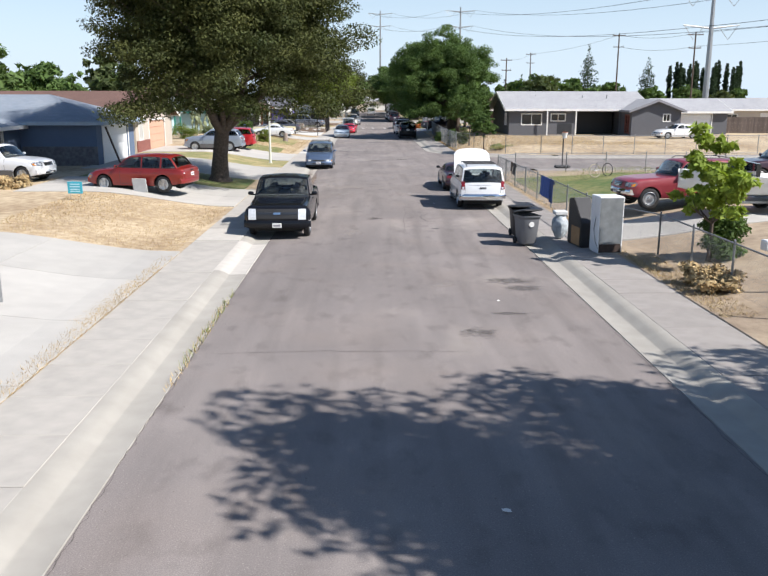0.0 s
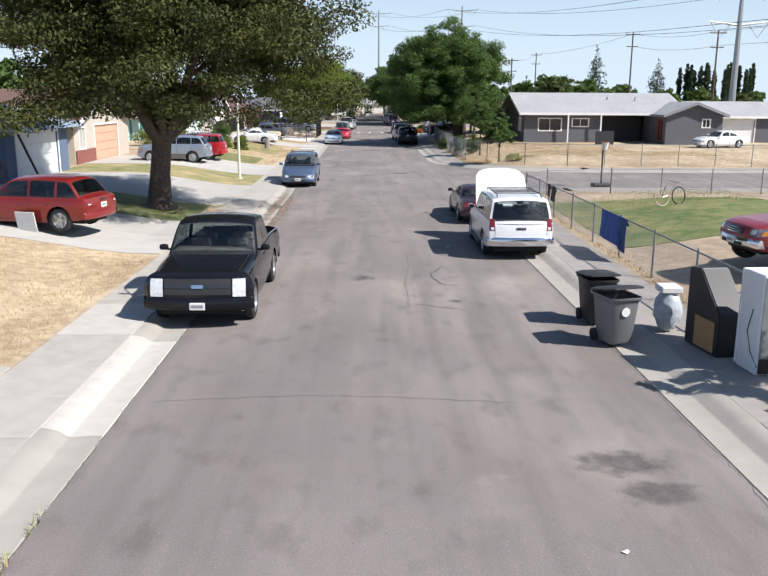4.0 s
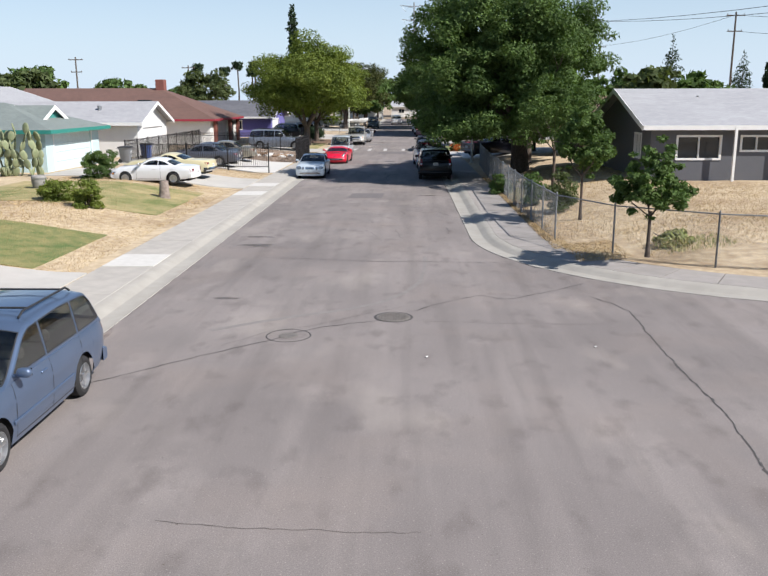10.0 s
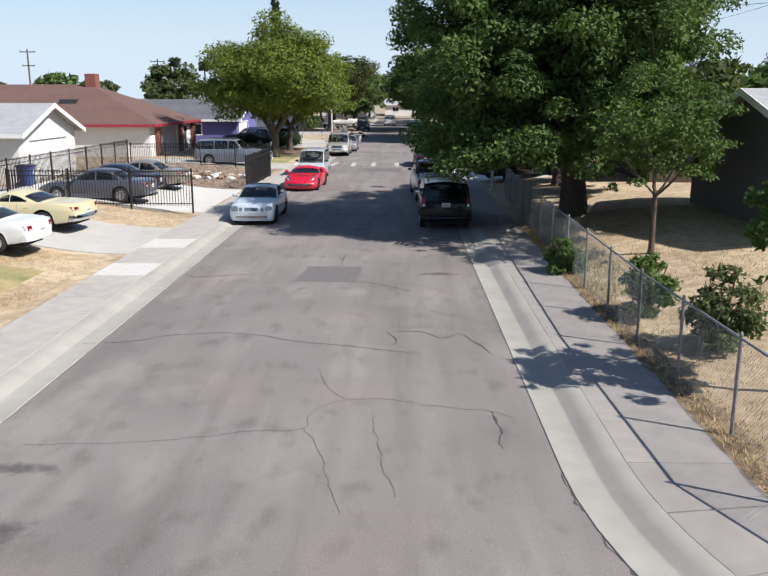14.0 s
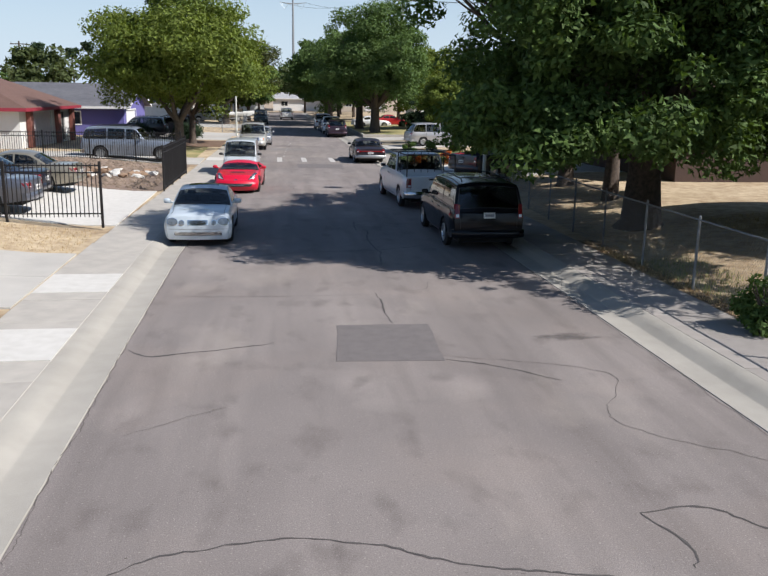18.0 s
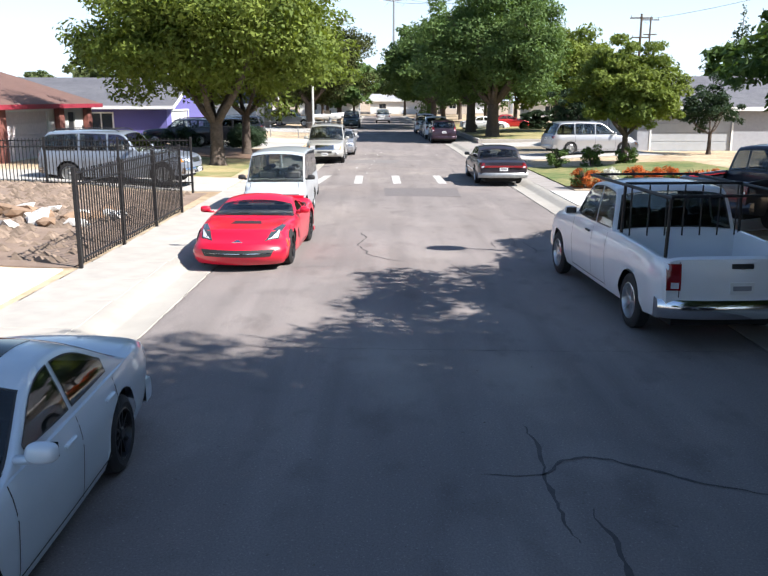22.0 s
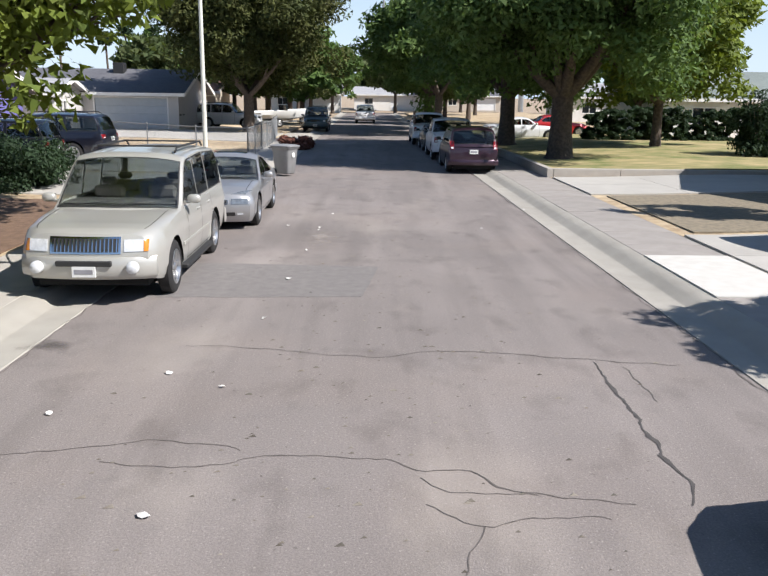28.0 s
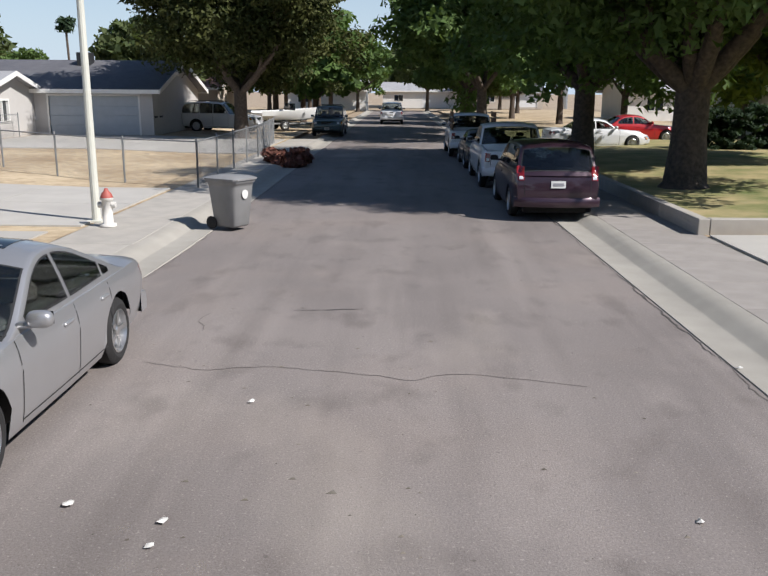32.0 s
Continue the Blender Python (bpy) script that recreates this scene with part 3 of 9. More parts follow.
def wheel(parent, x, y, r, side, style, steel):
    key = (round(r, 2), side, style, steel.name)
    if key not in WHEELS:
        wd = 0.22
        ty = lathe(bmesh.new(), [(-wd / 2 + 0.01, r * 0.66), (-wd / 2, r * 0.8), (-wd / 2 + 0.025, r * 0.955), (-wd * 0.3, r), (wd * 0.3, r), (wd / 2 - 0.025, r * 0.955), (wd / 2, r * 0.8), (wd / 2 - 0.01, r * 0.66)], 26)
        rim = lathe(bmesh.new(), [(side * (wd / 2 - 0.012), r * 0.67), (side * (wd / 2 - 0.005), r * 0.63), (side * 0.03, r * 0.58), (side * 0.0, r * 0.2), (side * 0.0, 0.002)], 26)
        n = {"five": 5, "six": 6, "multi": 10, "seven": 7, "steel": 0}[style]
        hub_x = side * (wd / 2 - 0.03)
        lathe(rim, [(hub_x + side * 0.012, 0.001), (hub_x + side * 0.012, r * 0.13), (hub_x, r * 0.17), (side * 0.0, r * 0.19)], 12)
        for k in range(n):
            t = 2 * math.pi * k / n
            wdt = r * (0.13 if n < 8 else 0.06)
            c, s = math.cos(t), math.sin(t)
            vs = []
            for rr, ww in ((r * 0.12, wdt * 0.8), (r * 0.64, wdt)):
                for sg in (-1, 1):
                    for dx in (0.0, 0.03):
                        vs.append(rim.verts.new((hub_x - side * dx, c * rr - s * ww * sg * 0.5, s * rr + c * ww * sg * 0.5)))
            for q in ((0, 2, 6, 4), (0, 4, 5, 1), (2, 3, 7, 6), (1, 5, 7, 3)):
                rim.faces.new([vs[i] for i in q])
        if style == "steel":
            lathe(rim, [(hub_x, r * 0.2), (hub_x - side * 0.02, r * 0.42), (hub_x - side * 0.01, r * 0.5), (side * 0.03, r * 0.6)], 18)
        bmesh.ops.recalc_face_normals(rim, faces=rim.faces)
        bmesh.ops.recalc_face_normals(ty, faces=ty.faces)
        WHEELS[key] = (mesh_of("tyre", ty, RUBBER, True, 35), mesh_of("rim", rim, steel, True, 35), mesh_of("brake", lathe(bmesh.new(), [(side * -0.02, 0.01), (side * -0.02, r * 0.6)], 16), WELL))
    a, b, c = WHEELS[key]
    e = new("wheel")
    e.parent, e.location = parent, (x, y, r)
    part("tyre", a, RUBBER, e)
    part("rim", b, steel, e)
    part("brake_disc", c, WELL, e)
    return e


TREES = {}
SIDE_K = ((0, 0.925), (0.1, 0.955), (0.25, 0.975), (0.42, 0.986), (0.58, 0.994), (0.7, 1.0), (0.78, 0.988), (0.9, 0.972), (1.0, 0.945))


def vehicle(name, label, category, x, y, rz, spec, body, group="", z=0.0):
    """A vehicle lofted from its side profile; its front looks towards -y before the turn rz (degrees).
    spec: L, W, H lengths; fw, rw axle stations from the front; r wheel radius; belt, hood, nose, deck heights;
    cabin stations c0 c1 c2 c3 (cowl, roof front, roof rear, cabin foot); win: side window breaks."""
    S = dict(gc=0.22, belt=0.95, wheels="five", rimmat=RIM, lower=None, tail_h=None, cab_top=0.76, bed=None, glass=GLASS, front_glass=GLASS_FRONT, rack=0, seams=(), mirror=True, trim_line=None,
             grille=None, tails="corner", bumper=None, plate_r=True, nose_w=0.8, tail_w=0.88, steps=False, nose_round=0.13, tail_round=0.08, fender=0.012, setback=0.1)
    S.update(spec)
    L, W, H, r = S["L"], S["W"], S["H"], S["r"]
    T = thing(name, label, category, group, m=pose(x, y, z, 0, 0, rz))
    hw = W / 2
    gc, belt = S["gc"], S["belt"]
    c0, c1, c2, c3 = S["cab"]
    deck, nose = S["deck"], S["nose"]
    topp = [(0, nose), (0.12, nose + 0.05), (0.5, S["hood"] - 0.06), (c0, S["hood"]), (c0 + 0.3, belt), (c3 - 0.3, belt), (c3, deck), (L - 0.15, deck - 0.02), (L, deck - 0.08)]
    beltp = [(0, nose - 0.09), (0.3, nose - 0.02), (c0, belt - 0.055), (c0 + 0.4, belt - 0.02), (c3, belt - 0.01 if S["bed"] is None else belt), (L, min(belt, deck) - 0.07)]
    lowp = [(0, S.get("chin", gc + 0.1)), (0.35, gc + 0.04), (S["fw"], gc), (S["rw"], gc), (L - 0.4, gc + 0.08), (L, gc + 0.16)]
    widp = [(0, S["nose_w"]), (0.1, S["nose_w"] + 0.08), (0.35, 0.95), (S["fw"], 0.985), (L * 0.5, 1.0), (S["rw"], 0.99), (L - 0.3, S["tail_w"] + 0.08), (L - 0.06, S["tail_w"] + 0.03), (L, S["tail_w"])]
    ra = r + 0.065
    zm_f, zm_r = gc + (nose - gc) * 0.5, gc + (deck - gc) * 0.45

    def shape(px, s, pz):
        """Plan and side rounding of nose and tail."""
        q = (px / hw) ** 2
        yy = s + S["nose_round"] * max(0.0, 1 - s / 0.9) * q - S["tail_round"] * max(0.0, 1 - (L - s) / 0.9) * q
        for k, zm, top_, sg in ((max(0.0, 1 - s / 0.5), zm_f, nose, 1), (max(0.0, 1 - (L - s) / 0.4) * 0.55, zm_r, deck, -1)):
            if k:
                u = (pz - zm) / (top_ - zm) if pz > zm else (zm - pz) / (zm - gc)
                yy += sg * S["setback"] * min(1.3, u) ** 2 * k
        return (px, yy - L / 2, pz)

    def hood_z(s, f):
        """Height of the upper surface at the fraction f of the half width."""
        zb_, zt_ = interp(beltp, s), interp(topp, s)
        fd = S["fender"] * (math.exp(-((s - S["fw"]) / 0.45) ** 2) + 0.6 * math.exp(-((s - S["rw"]) / 0.5) ** 2))
        return zb_ + (zt_ - zb_) * interp(((0, 1.0), (0.42, 0.97), (0.72, 0.84), (0.8, 0.76), (0.9, 0.48), (0.945, 0.0)), f) + fd * max(0.0, 1 - abs(f - 0.82) / 0.2)

    st = [0, 0.04, 0.1, 0.2, 0.35, 0.5] + [0.5 + (L - 1.0) * i / 26 for i in range(27)] + [L - 0.35, L - 0.2, L - 0.1, L - 0.04, L]
    for cw in (S["fw"], S["rw"]):
        st += [cw + ra * math.sin(radians(a)) for a in range(-90, 91, 15)]
        st += [cw - ra - 0.01, cw + ra + 0.01]
    if S["bed"] is not None:
        st += [c3 + 0.02, c3 + 0.05, L - 0.07, L - 0.09]
    st = sorted({round(s, 3) for s in st if 0 <= s <= L})
    bm = bmesh.new()
    rows, profs = [], []
    for s in st:
        z0, zb = interp(lowp, s), interp(beltp, s)
        w_ = hw * interp(widp, s)
        lo = z0
        for cw in (S["fw"], S["rw"]):
            q = ra * ra - (s - cw) ** 2
            if q > 0:
                lo = max(lo, r + math.sqrt(q))
        lo = min(lo, zb - 0.06)
        lip = max(0.0, (lo - z0) / (zb - z0))
        prof = [(w_ * (max(interp(SIDE_K, lip + (1 - lip) * f), 0.99 if lip > 0.05 and f < 0.2 else 0)), lo + (zb - lo) * f) for f, _ in SIDE_K]
        inbed = S["bed"] is not None and c3 + 0.03 < s < L - 0.08
        if inbed:
            prof += [(w_ * 0.94 - 0.02, zb + 0.02), (w_ * 0.94 - 0.08, zb + 0.018), (w_ * 0.94 - 0.09, zb - 0.02), (w_ * 0.94 - 0.1, S["bed"]), (0.0, S["bed"])]
        else:
            prof += [(w_ * f, hood_z(s, f)) for f in (0.9, 0.8, 0.72, 0.42, 0.0)]
        profs.append(prof)
        rows.append([bm.verts.new(shape(-px, s, pz)) for px, pz in prof] + [bm.verts.new(shape(px, s, pz)) for px, pz in prof[-2::-1]])
    for r0, r1 in zip(rows, rows[1:]):
        for k in range(len(r0) - 1):
            bm.faces.new((r0[k], r0[k + 1], r1[k + 1], r1[k]))
    for row, prof, s in ((rows[0], profs[0], 0.0), (rows[-1], profs[-1], L)):
        m = len(prof)
        grid = []
        for k in range(m - 1):
            px, pz = prof[k]
            grid.append([row[k]] + [bm.verts.new(shape(-px + 2 * px * i / 8, s, pz)) for i in range(1, 8)] + [row[len(row) - 1 - k]])
        for g0, g1 in zip(grid, grid[1:]):
            for i in range(8):
                bm.faces.new((g0[i], g0[i + 1], g1[i + 1], g1[i]))
        mid = row[m - 1]
        for i in range(8):
            bm.faces.new((grid[-1][i], grid[-1][i + 1], mid))
    bmesh.ops.recalc_face_normals(bm, faces=bm.faces)
    body_ob = part("body", bm, body, T, smooth=True, sharp=34)
    if S["lower"]:
        for sg in (-1, 1):
            part("side_cladding", abox(sg * (hw + 0.004) - 0.012, sg * (hw + 0.004) + 0.012, S["fw"] + ra - L / 2, S["rw"] - ra - L / 2, gc - 0.01, gc + 0.3, 0.008), S["lower"], T)
    ub = abox(-hw + 0.27, hw - 0.27, 0.3 - L / 2, L / 2 - 0.3, gc - 0.03, min(belt - 0.16, nose - 0.14, S["deck"] - 0.24 if S["bed"] is None else S["bed"] - 0.03))
    part("underbody", ub, WELL, T)

    # cabin
    bw, tw, zlow = hw * 0.93, hw * S["cab_top"], belt - 0.05
    hf, hr = min(0.2, (c1 - c0) * 0.35), min(0.16, (c3 - c2) * 0.42)
    zr = H - S.get("roof_drop", 0.05)
    line = [(c0 - 1.0, zlow - (H - 0.04 - zlow) / (c1 - c0)), (c0, zlow), (c1, H - 0.04), ((c1 + c2) / 2, H), (c2, zr), (c3, zlow), (c3 + 1.0, zlow - (zr - zlow) / (c3 - c2))]

    def lin(s):
        for (a, va), (b, vb) in zip(line, line[1:]):
            if s <= b:
                return va + (vb - va) * (s - a) / (b - a)
        return line[-1][1]

    def ztop(s):
        h = hf + (hr - hf) * min(1.0, max(0.0, (s - c1) / max(0.1, c2 - c1)))
        return sum(lin(s + h * k / 4) for k in range(-4, 5)) / 9

    def zedge(s):
        zt = ztop(s)
        return zt - min(S.get("crown", 0.075), max(0.0, zt - zlow) * 0.5)

    def wid(z_):
        f = min(1.0, max(0.0, (z_ - zlow) / (H - zlow)))
        return bw + (tw - bw) * f ** 1.2

    def bend(s, px):
        q = (px / bw) ** 2
        a = 0.14 * max(0.0, min(1.0, (c1 + 0.35 - s) / max(0.2, c1 + 0.35 - c0)))
        b = min(0.1, (c3 - c2) * 0.4) * max(0.0, min(1.0, (s - c2 + 0.3) / max(0.2, c3 - c2 + 0.3)))
        return s + (a - b) * q

    def top_pt(s, u, out=0.0):
        zt, ze = ztop(s), zedge(s)
        px = u * wid(ze)
        n_ = Vector((0.25 * u ** 3, -(ztop(s + 0.02) - ztop(s - 0.02)) / 0.04, 1.0)).normalized() * out
        return Vector((px, bend(s, px) - L / 2, zt - (zt - ze) * abs(u) ** 2.6)) + n_

    def side_pt(s, z_, sg, out=0.0):
        px = wid(z_) + out
        return Vector((sg * px, bend(s, px) - L / 2, z_))

    def find_s(z_, a, b):
        """The station between a and b where the roof line passes z_."""
        for _ in range(30):
            m = (a + b) / 2
            if (ztop(m) < z_) == (ztop(a) < z_):
                a = m
            else:
                b = m
        return (a + b) / 2

    zg, mid_s = belt + 0.045, (c1 + c2) / 2
    fa, fb = find_s(zg - 0.03, c0, c1 + 0.2), find_s(H - 0.115, c0, mid_s)
    ra_, rb_ = find_s(zr - 0.09, mid_s, c3), find_s(max(zg + 0.02, deck + 0.03 if deck < H - 0.4 else 0), mid_s, c3)
    sides = []
    for sa, sb in S["win"]:
        lo_, hi_ = max(sa, find_s(zg + 0.17, c0, c1 + 0.3)), min(sb, find_s(zg + 0.17, mid_s, c3))
        if hi_ > lo_ + 0.1:
            sides.append((lo_, hi_))
    cuts = [fa, fb, ra_, rb_] + [v for w_ in sides for v in w_]
    cs = [c0 + (c1 - c0 + 0.2) * i / 12 for i in range(13)] + [c1 + 0.2 + (c2 - c1 - 0.2) * i / 7 for i in range(8)] + [c2 - 0.15 + (c3 - c2 + 0.15) * i / 12 for i in range(13)]
    cs = sorted(cuts + [v for v in cs if all(abs(v - c) > 0.012 for c in cuts)])
    UF, UR = 0.93, 0.9
    us = (-0.985, -UF, -UR, -0.8, -0.55, -0.25, 0.25, 0.55, 0.8, UR, UF, 0.985)
    bm = bmesh.new()
    rows = []
    for s in cs:
        ze = zedge(s)
        z1_, z2_ = min(zg, zlow + (ze - zlow) * 0.5), max(min(ze - 0.055, ze), zlow + (ze - zlow) * 0.6)
        zz_ = (zlow, z1_, z1_ + (z2_ - z1_) * 0.5, z2_, zlow + (ze - zlow) * 0.97)
        col = [side_pt(s, z_, -1) for z_ in zz_] + [top_pt(s, u) for u in us] + [side_pt(s, z_, 1) for z_ in zz_[::-1]]
        rows.append([bm.verts.new(p) for p in col])
    for i, (r0, r1) in enumerate(zip(rows, rows[1:])):
        m_ = (cs[i] + cs[i + 1]) / 2
        in_side = any(a_ < m_ < b_ for a_, b_ in sides)
        for k in range(len(r0) - 1):
            if in_side and k in (1, 2, len(r0) - 4, len(r0) - 3):
                continue
            if (fa < m_ < fb and 6 <= k <= 14) or (ra_ < m_ < rb_ and 7 <= k <= 13 and S.get("rear_glass", True)):
                continue
            bm.faces.new((r0[k], r0[k + 1], r1[k + 1], r1[k]))
    bmesh.ops.recalc_face_normals(bm, faces=bm.faces)
    bm.normal_update()
    if max(bm.faces, key=lambda f: f.calc_center_median().z).normal.z < 0:
        bmesh.ops.reverse_faces(bm, faces=bm.faces[:])
    cab_ob = part("cabin", bm, body, T, smooth=True, sharp=60)
    # inside: lining, dashboard, seats
    part("cabin_lining", abox(-bw + 0.05, bw - 0.05, fa + 0.16 - L / 2, rb_ - 0.14 - L / 2, belt - 0.03, belt + 0.014), CABIN_DARK, T)
    part("dashboard", abox(-bw + 0.1, bw - 0.1, fa + 0.2 - L / 2, min(fa + 0.55, fb + 0.3) - L / 2, belt + 0.01, belt + 0.055, 0.02), CABIN_DARK, T)
    hs = min(0.34, H - belt - 0.2)
    for k, y_ in enumerate((fb + 0.35, fb + 1.2)):
        if y_ > ra_ - 0.05 and k:
            continue
        for sg in (-1, 1):
            st_ = part("front_seat" if k == 0 else "rear_seat", abox(sg * bw * 0.44 - 0.24, sg * bw * 0.44 + 0.24, y_ - 0.07 - L / 2, y_ + 0.07 - L / 2, belt, belt + hs * 0.62, 0.05), SEAT, T)
            part("headrest", abox(sg * bw * 0.44 - 0.12, sg * bw * 0.44 + 0.12, y_ - 0.02 - L / 2, y_ + 0.08 - L / 2, belt + hs * 0.66, belt + hs, 0.04), SEAT, st_)
    nb = len(body_ob.data.vertices)
    TREES[T.name] = BVHTree.FromPolygons([v.co for v in body_ob.data.vertices] + [v.co for v in cab_ob.data.vertices],
                                         [tuple(p.vertices) for p in body_ob.data.polygons] + [tuple(i + nb for i in p.vertices) for p in cab_ob.data.polygons])

    def sheet_of(nm, fn, nu, nv, material, parent):
        bm = bmesh.new()
        g_ = [[bm.verts.new(fn(u / nu, v / nv)) for v in range(nv + 1)] for u in range(nu + 1)]
        for i in range(nu):
            for j in range(nv):
                bm.faces.new((g_[i][j], g_[i + 1][j], g_[i + 1][j + 1], g_[i][j + 1]))
        bmesh.ops.recalc_face_normals(bm, faces=bm.faces)
        bmesh.ops.solidify(bm, geom=bm.faces[:], thickness=0.003)
        return part(nm, bm, material, parent, smooth=True, sharp=60)

    def frame_of(nm, fn, parent, wide_u, wide_v):
        """A black rim round a pane, as four strips just proud of the metal."""
        bm = bmesh.new()
        n = 10
        ring_in = [fn(i / n, 0) for i in range(n)] + [fn(1, i / n) for i in range(n)] + [fn(1 - i / n, 1) for i in range(n)] + [fn(0, 1 - i / n) for i in range(n)]
        e, g_ = wide_u, wide_v
        ex = lambda u, v: fn(-e + (1 + 2 * e) * u, -g_ + (1 + 2 * g_) * v)
        ring_out = [ex(i / n, 0) for i in range(n)] + [ex(1, i / n) for i in range(n)] + [ex(1 - i / n, 1) for i in range(n)] + [ex(0, 1 - i / n) for i in range(n)]
        va, vb = [bm.verts.new(p) for p in ring_in], [bm.verts.new(p) for p in ring_out]
        for i in range(len(va)):
            j = (i + 1) % len(va)
            bm.faces.new((va[i], va[j], vb[j], vb[i]))
        bmesh.ops.recalc_face_normals(bm, faces=bm.faces)
        return part(nm, bm, TRIM, parent)

    def pane(nm, fn, material, wide_u, wide_v):
        ob = sheet_of(nm, fn, 10, 6, material, T)
        ob.visible_shadow = False
        frame_of("window_seal", fn, ob, wide_u, wide_v)

    pane("windshield", lambda u, v: top_pt(fa + (fb - fa) * v, (u * 2 - 1) * UF, 0.006), S["front_glass"], 0.012, 0.02)
    if S.get("rear_glass", True):
        pane("rear_window", lambda u, v: top_pt(rb_ + (ra_ - rb_) * v, (u * 2 - 1) * UR, 0.006), S["glass"], 0.014, 0.03)
    for sg in (-1, 1):
        for lo_, hi_ in sides:
            def side_q(u, v, sg=sg, lo_=lo_, hi_=hi_):
                s = lo_ + (hi_ - lo_) * u
                zh = max(zg + 0.03, zedge(min(max(s, lo_), hi_)) - 0.055)
                return side_pt(s, zg + (zh - zg) * v, sg, 0.006)
            pane("side_window", side_q, S["glass"], 0.014, 0.04)

    # wheels
    for s in (S["fw"], S["rw"]):
        for sg in (-1, 1):
            wheel(T, sg * (hw - 0.13), s - L / 2, r, sg, S["wheels"], S["rimmat"])

    def at_side(s, z_, sg, out=0.006):
        lo, zb = interp(lowp, s), interp(beltp, s)
        return sg * (hw * interp(widp, s) * interp(SIDE_K, (z_ - lo) / max(0.05, zb - lo)) + out)

    def ribbon(nm, pts, half, axis, material=TRIM):
        """A thin dark line along points of the body."""
        bm = bmesh.new()
        va = [(bm.verts.new(Vector(p) - axis * half), bm.verts.new(Vector(p) + axis * half)) for p in pts]
        for p0, p1 in zip(va, va[1:]):
            bm.faces.new((p0[0], p0[1], p1[1], p1[0]))
        return part(nm, bm, material, T)

    # door seams, bonnet seams and handles
    for s in S["seams"]:
        for sg in (-1, 1):
            lo, zb = interp(lowp, s) + 0.06, belt - 0.03
            ribbon("door_gap", [(at_side(s, lo + (zb - lo) * i / 8, sg, 0.003), s - L / 2, lo + (zb - lo) * i / 8) for i in range(9)], 0.006, Vector((0, 1, 0)))
    if S["seams"]:
        for sg in (-1, 1):
            a_, b_ = S["seams"][0], S["seams"][-1] if len(S["seams"]) > 1 else S["rw"] - ra
            zz = gc + 0.085
            ribbon("sill_gap", [(at_side(a_ + (b_ - a_) * i / 8, zz, sg, 0.003), a_ + (b_ - a_) * i / 8 - L / 2, zz) for i in range(9)], 0.006, Vector((0, 0, 1)))
            ss = [0.16 + (c0 - 0.12) * i / 10 for i in range(11)]
            ribbon("bonnet_gap", [Vector(shape(sg * hw * interp(widp, s) * 0.79, s, hood_z(s, 0.79))) + Vector((0, 0, 0.004)) for s in ss], 0.006, Vector((1, 0, 0)))
    for s in S.get("handles", ()):
        for sg in (-1, 1):
            zz = belt - 0.14
            xx = at_side(s, zz, sg)
            part("door_handle", abox(xx - 0.018, xx + 0.018, s - 0.1 - L / 2, s + 0.1 - L / 2, zz - 0.016, zz + 0.016, 0.01), S.get("handle_mat", body), T)
    if S["trim_line"]:
        for sg in (-1, 1):
            zz = S["trim_line"]
            a_, b_ = S["fw"] + ra + 0.03, S["rw"] - ra - 0.03
            xx = at_side((a_ + b_) / 2, zz, sg, 0.004)
            part("side_moulding", abox(xx - 0.012, xx + 0.012, a_ - L / 2, b_ - L / 2, zz - 0.03, zz + 0.03, 0.008), S.get("trim_mat", TRIM), T)
    if S["steps"]:
        for sg in (-1, 1):
            part("side_step", abox(sg * (hw - 0.04) - 0.07, sg * (hw - 0.04) + 0.07, S["fw"] + ra + 0.05 - L / 2, S["rw"] - ra - 0.05 - L / 2, gc - 0.03, gc + 0.04, 0.015), TRIM, T)
    # mirrors
    if S["mirror"]:
        ym, zz = c0 + 0.3 + (c1 - c0) * 0.15 - L / 2, belt + 0.04
        for sg in (-1, 1):
            bm = bmesh.new()
            bmesh.ops.create_uvsphere(bm, u_segments=12, v_segments=8, radius=1)
            for v in bm.verts:
                c = Vector([math.copysign(abs(t) ** 0.7, t) for t in v.co])
                v.co = Vector((sg * (bw + 0.15) + c.x * 0.105, ym + c.y * (0.045 + 0.025 * (c.y < 0)), zz + 0.06 + c.z * 0.068))
            box(bm, sg * (bw + 0.03) - 0.06, sg * (bw + 0.03) + 0.06, ym - 0.03, ym + 0.03, zz - 0.01, zz + 0.03)
            mr_ = part("wing_mirror", bm, S.get("mirror_mat", body), T, smooth=True)
            part("mirror_glass", abox(sg * (bw + 0.15) - 0.085, sg * (bw + 0.15) + 0.085, ym + 0.043, ym + 0.049, zz + 0.01, zz + 0.11, 0.002), GLASS_DARK, mr_)
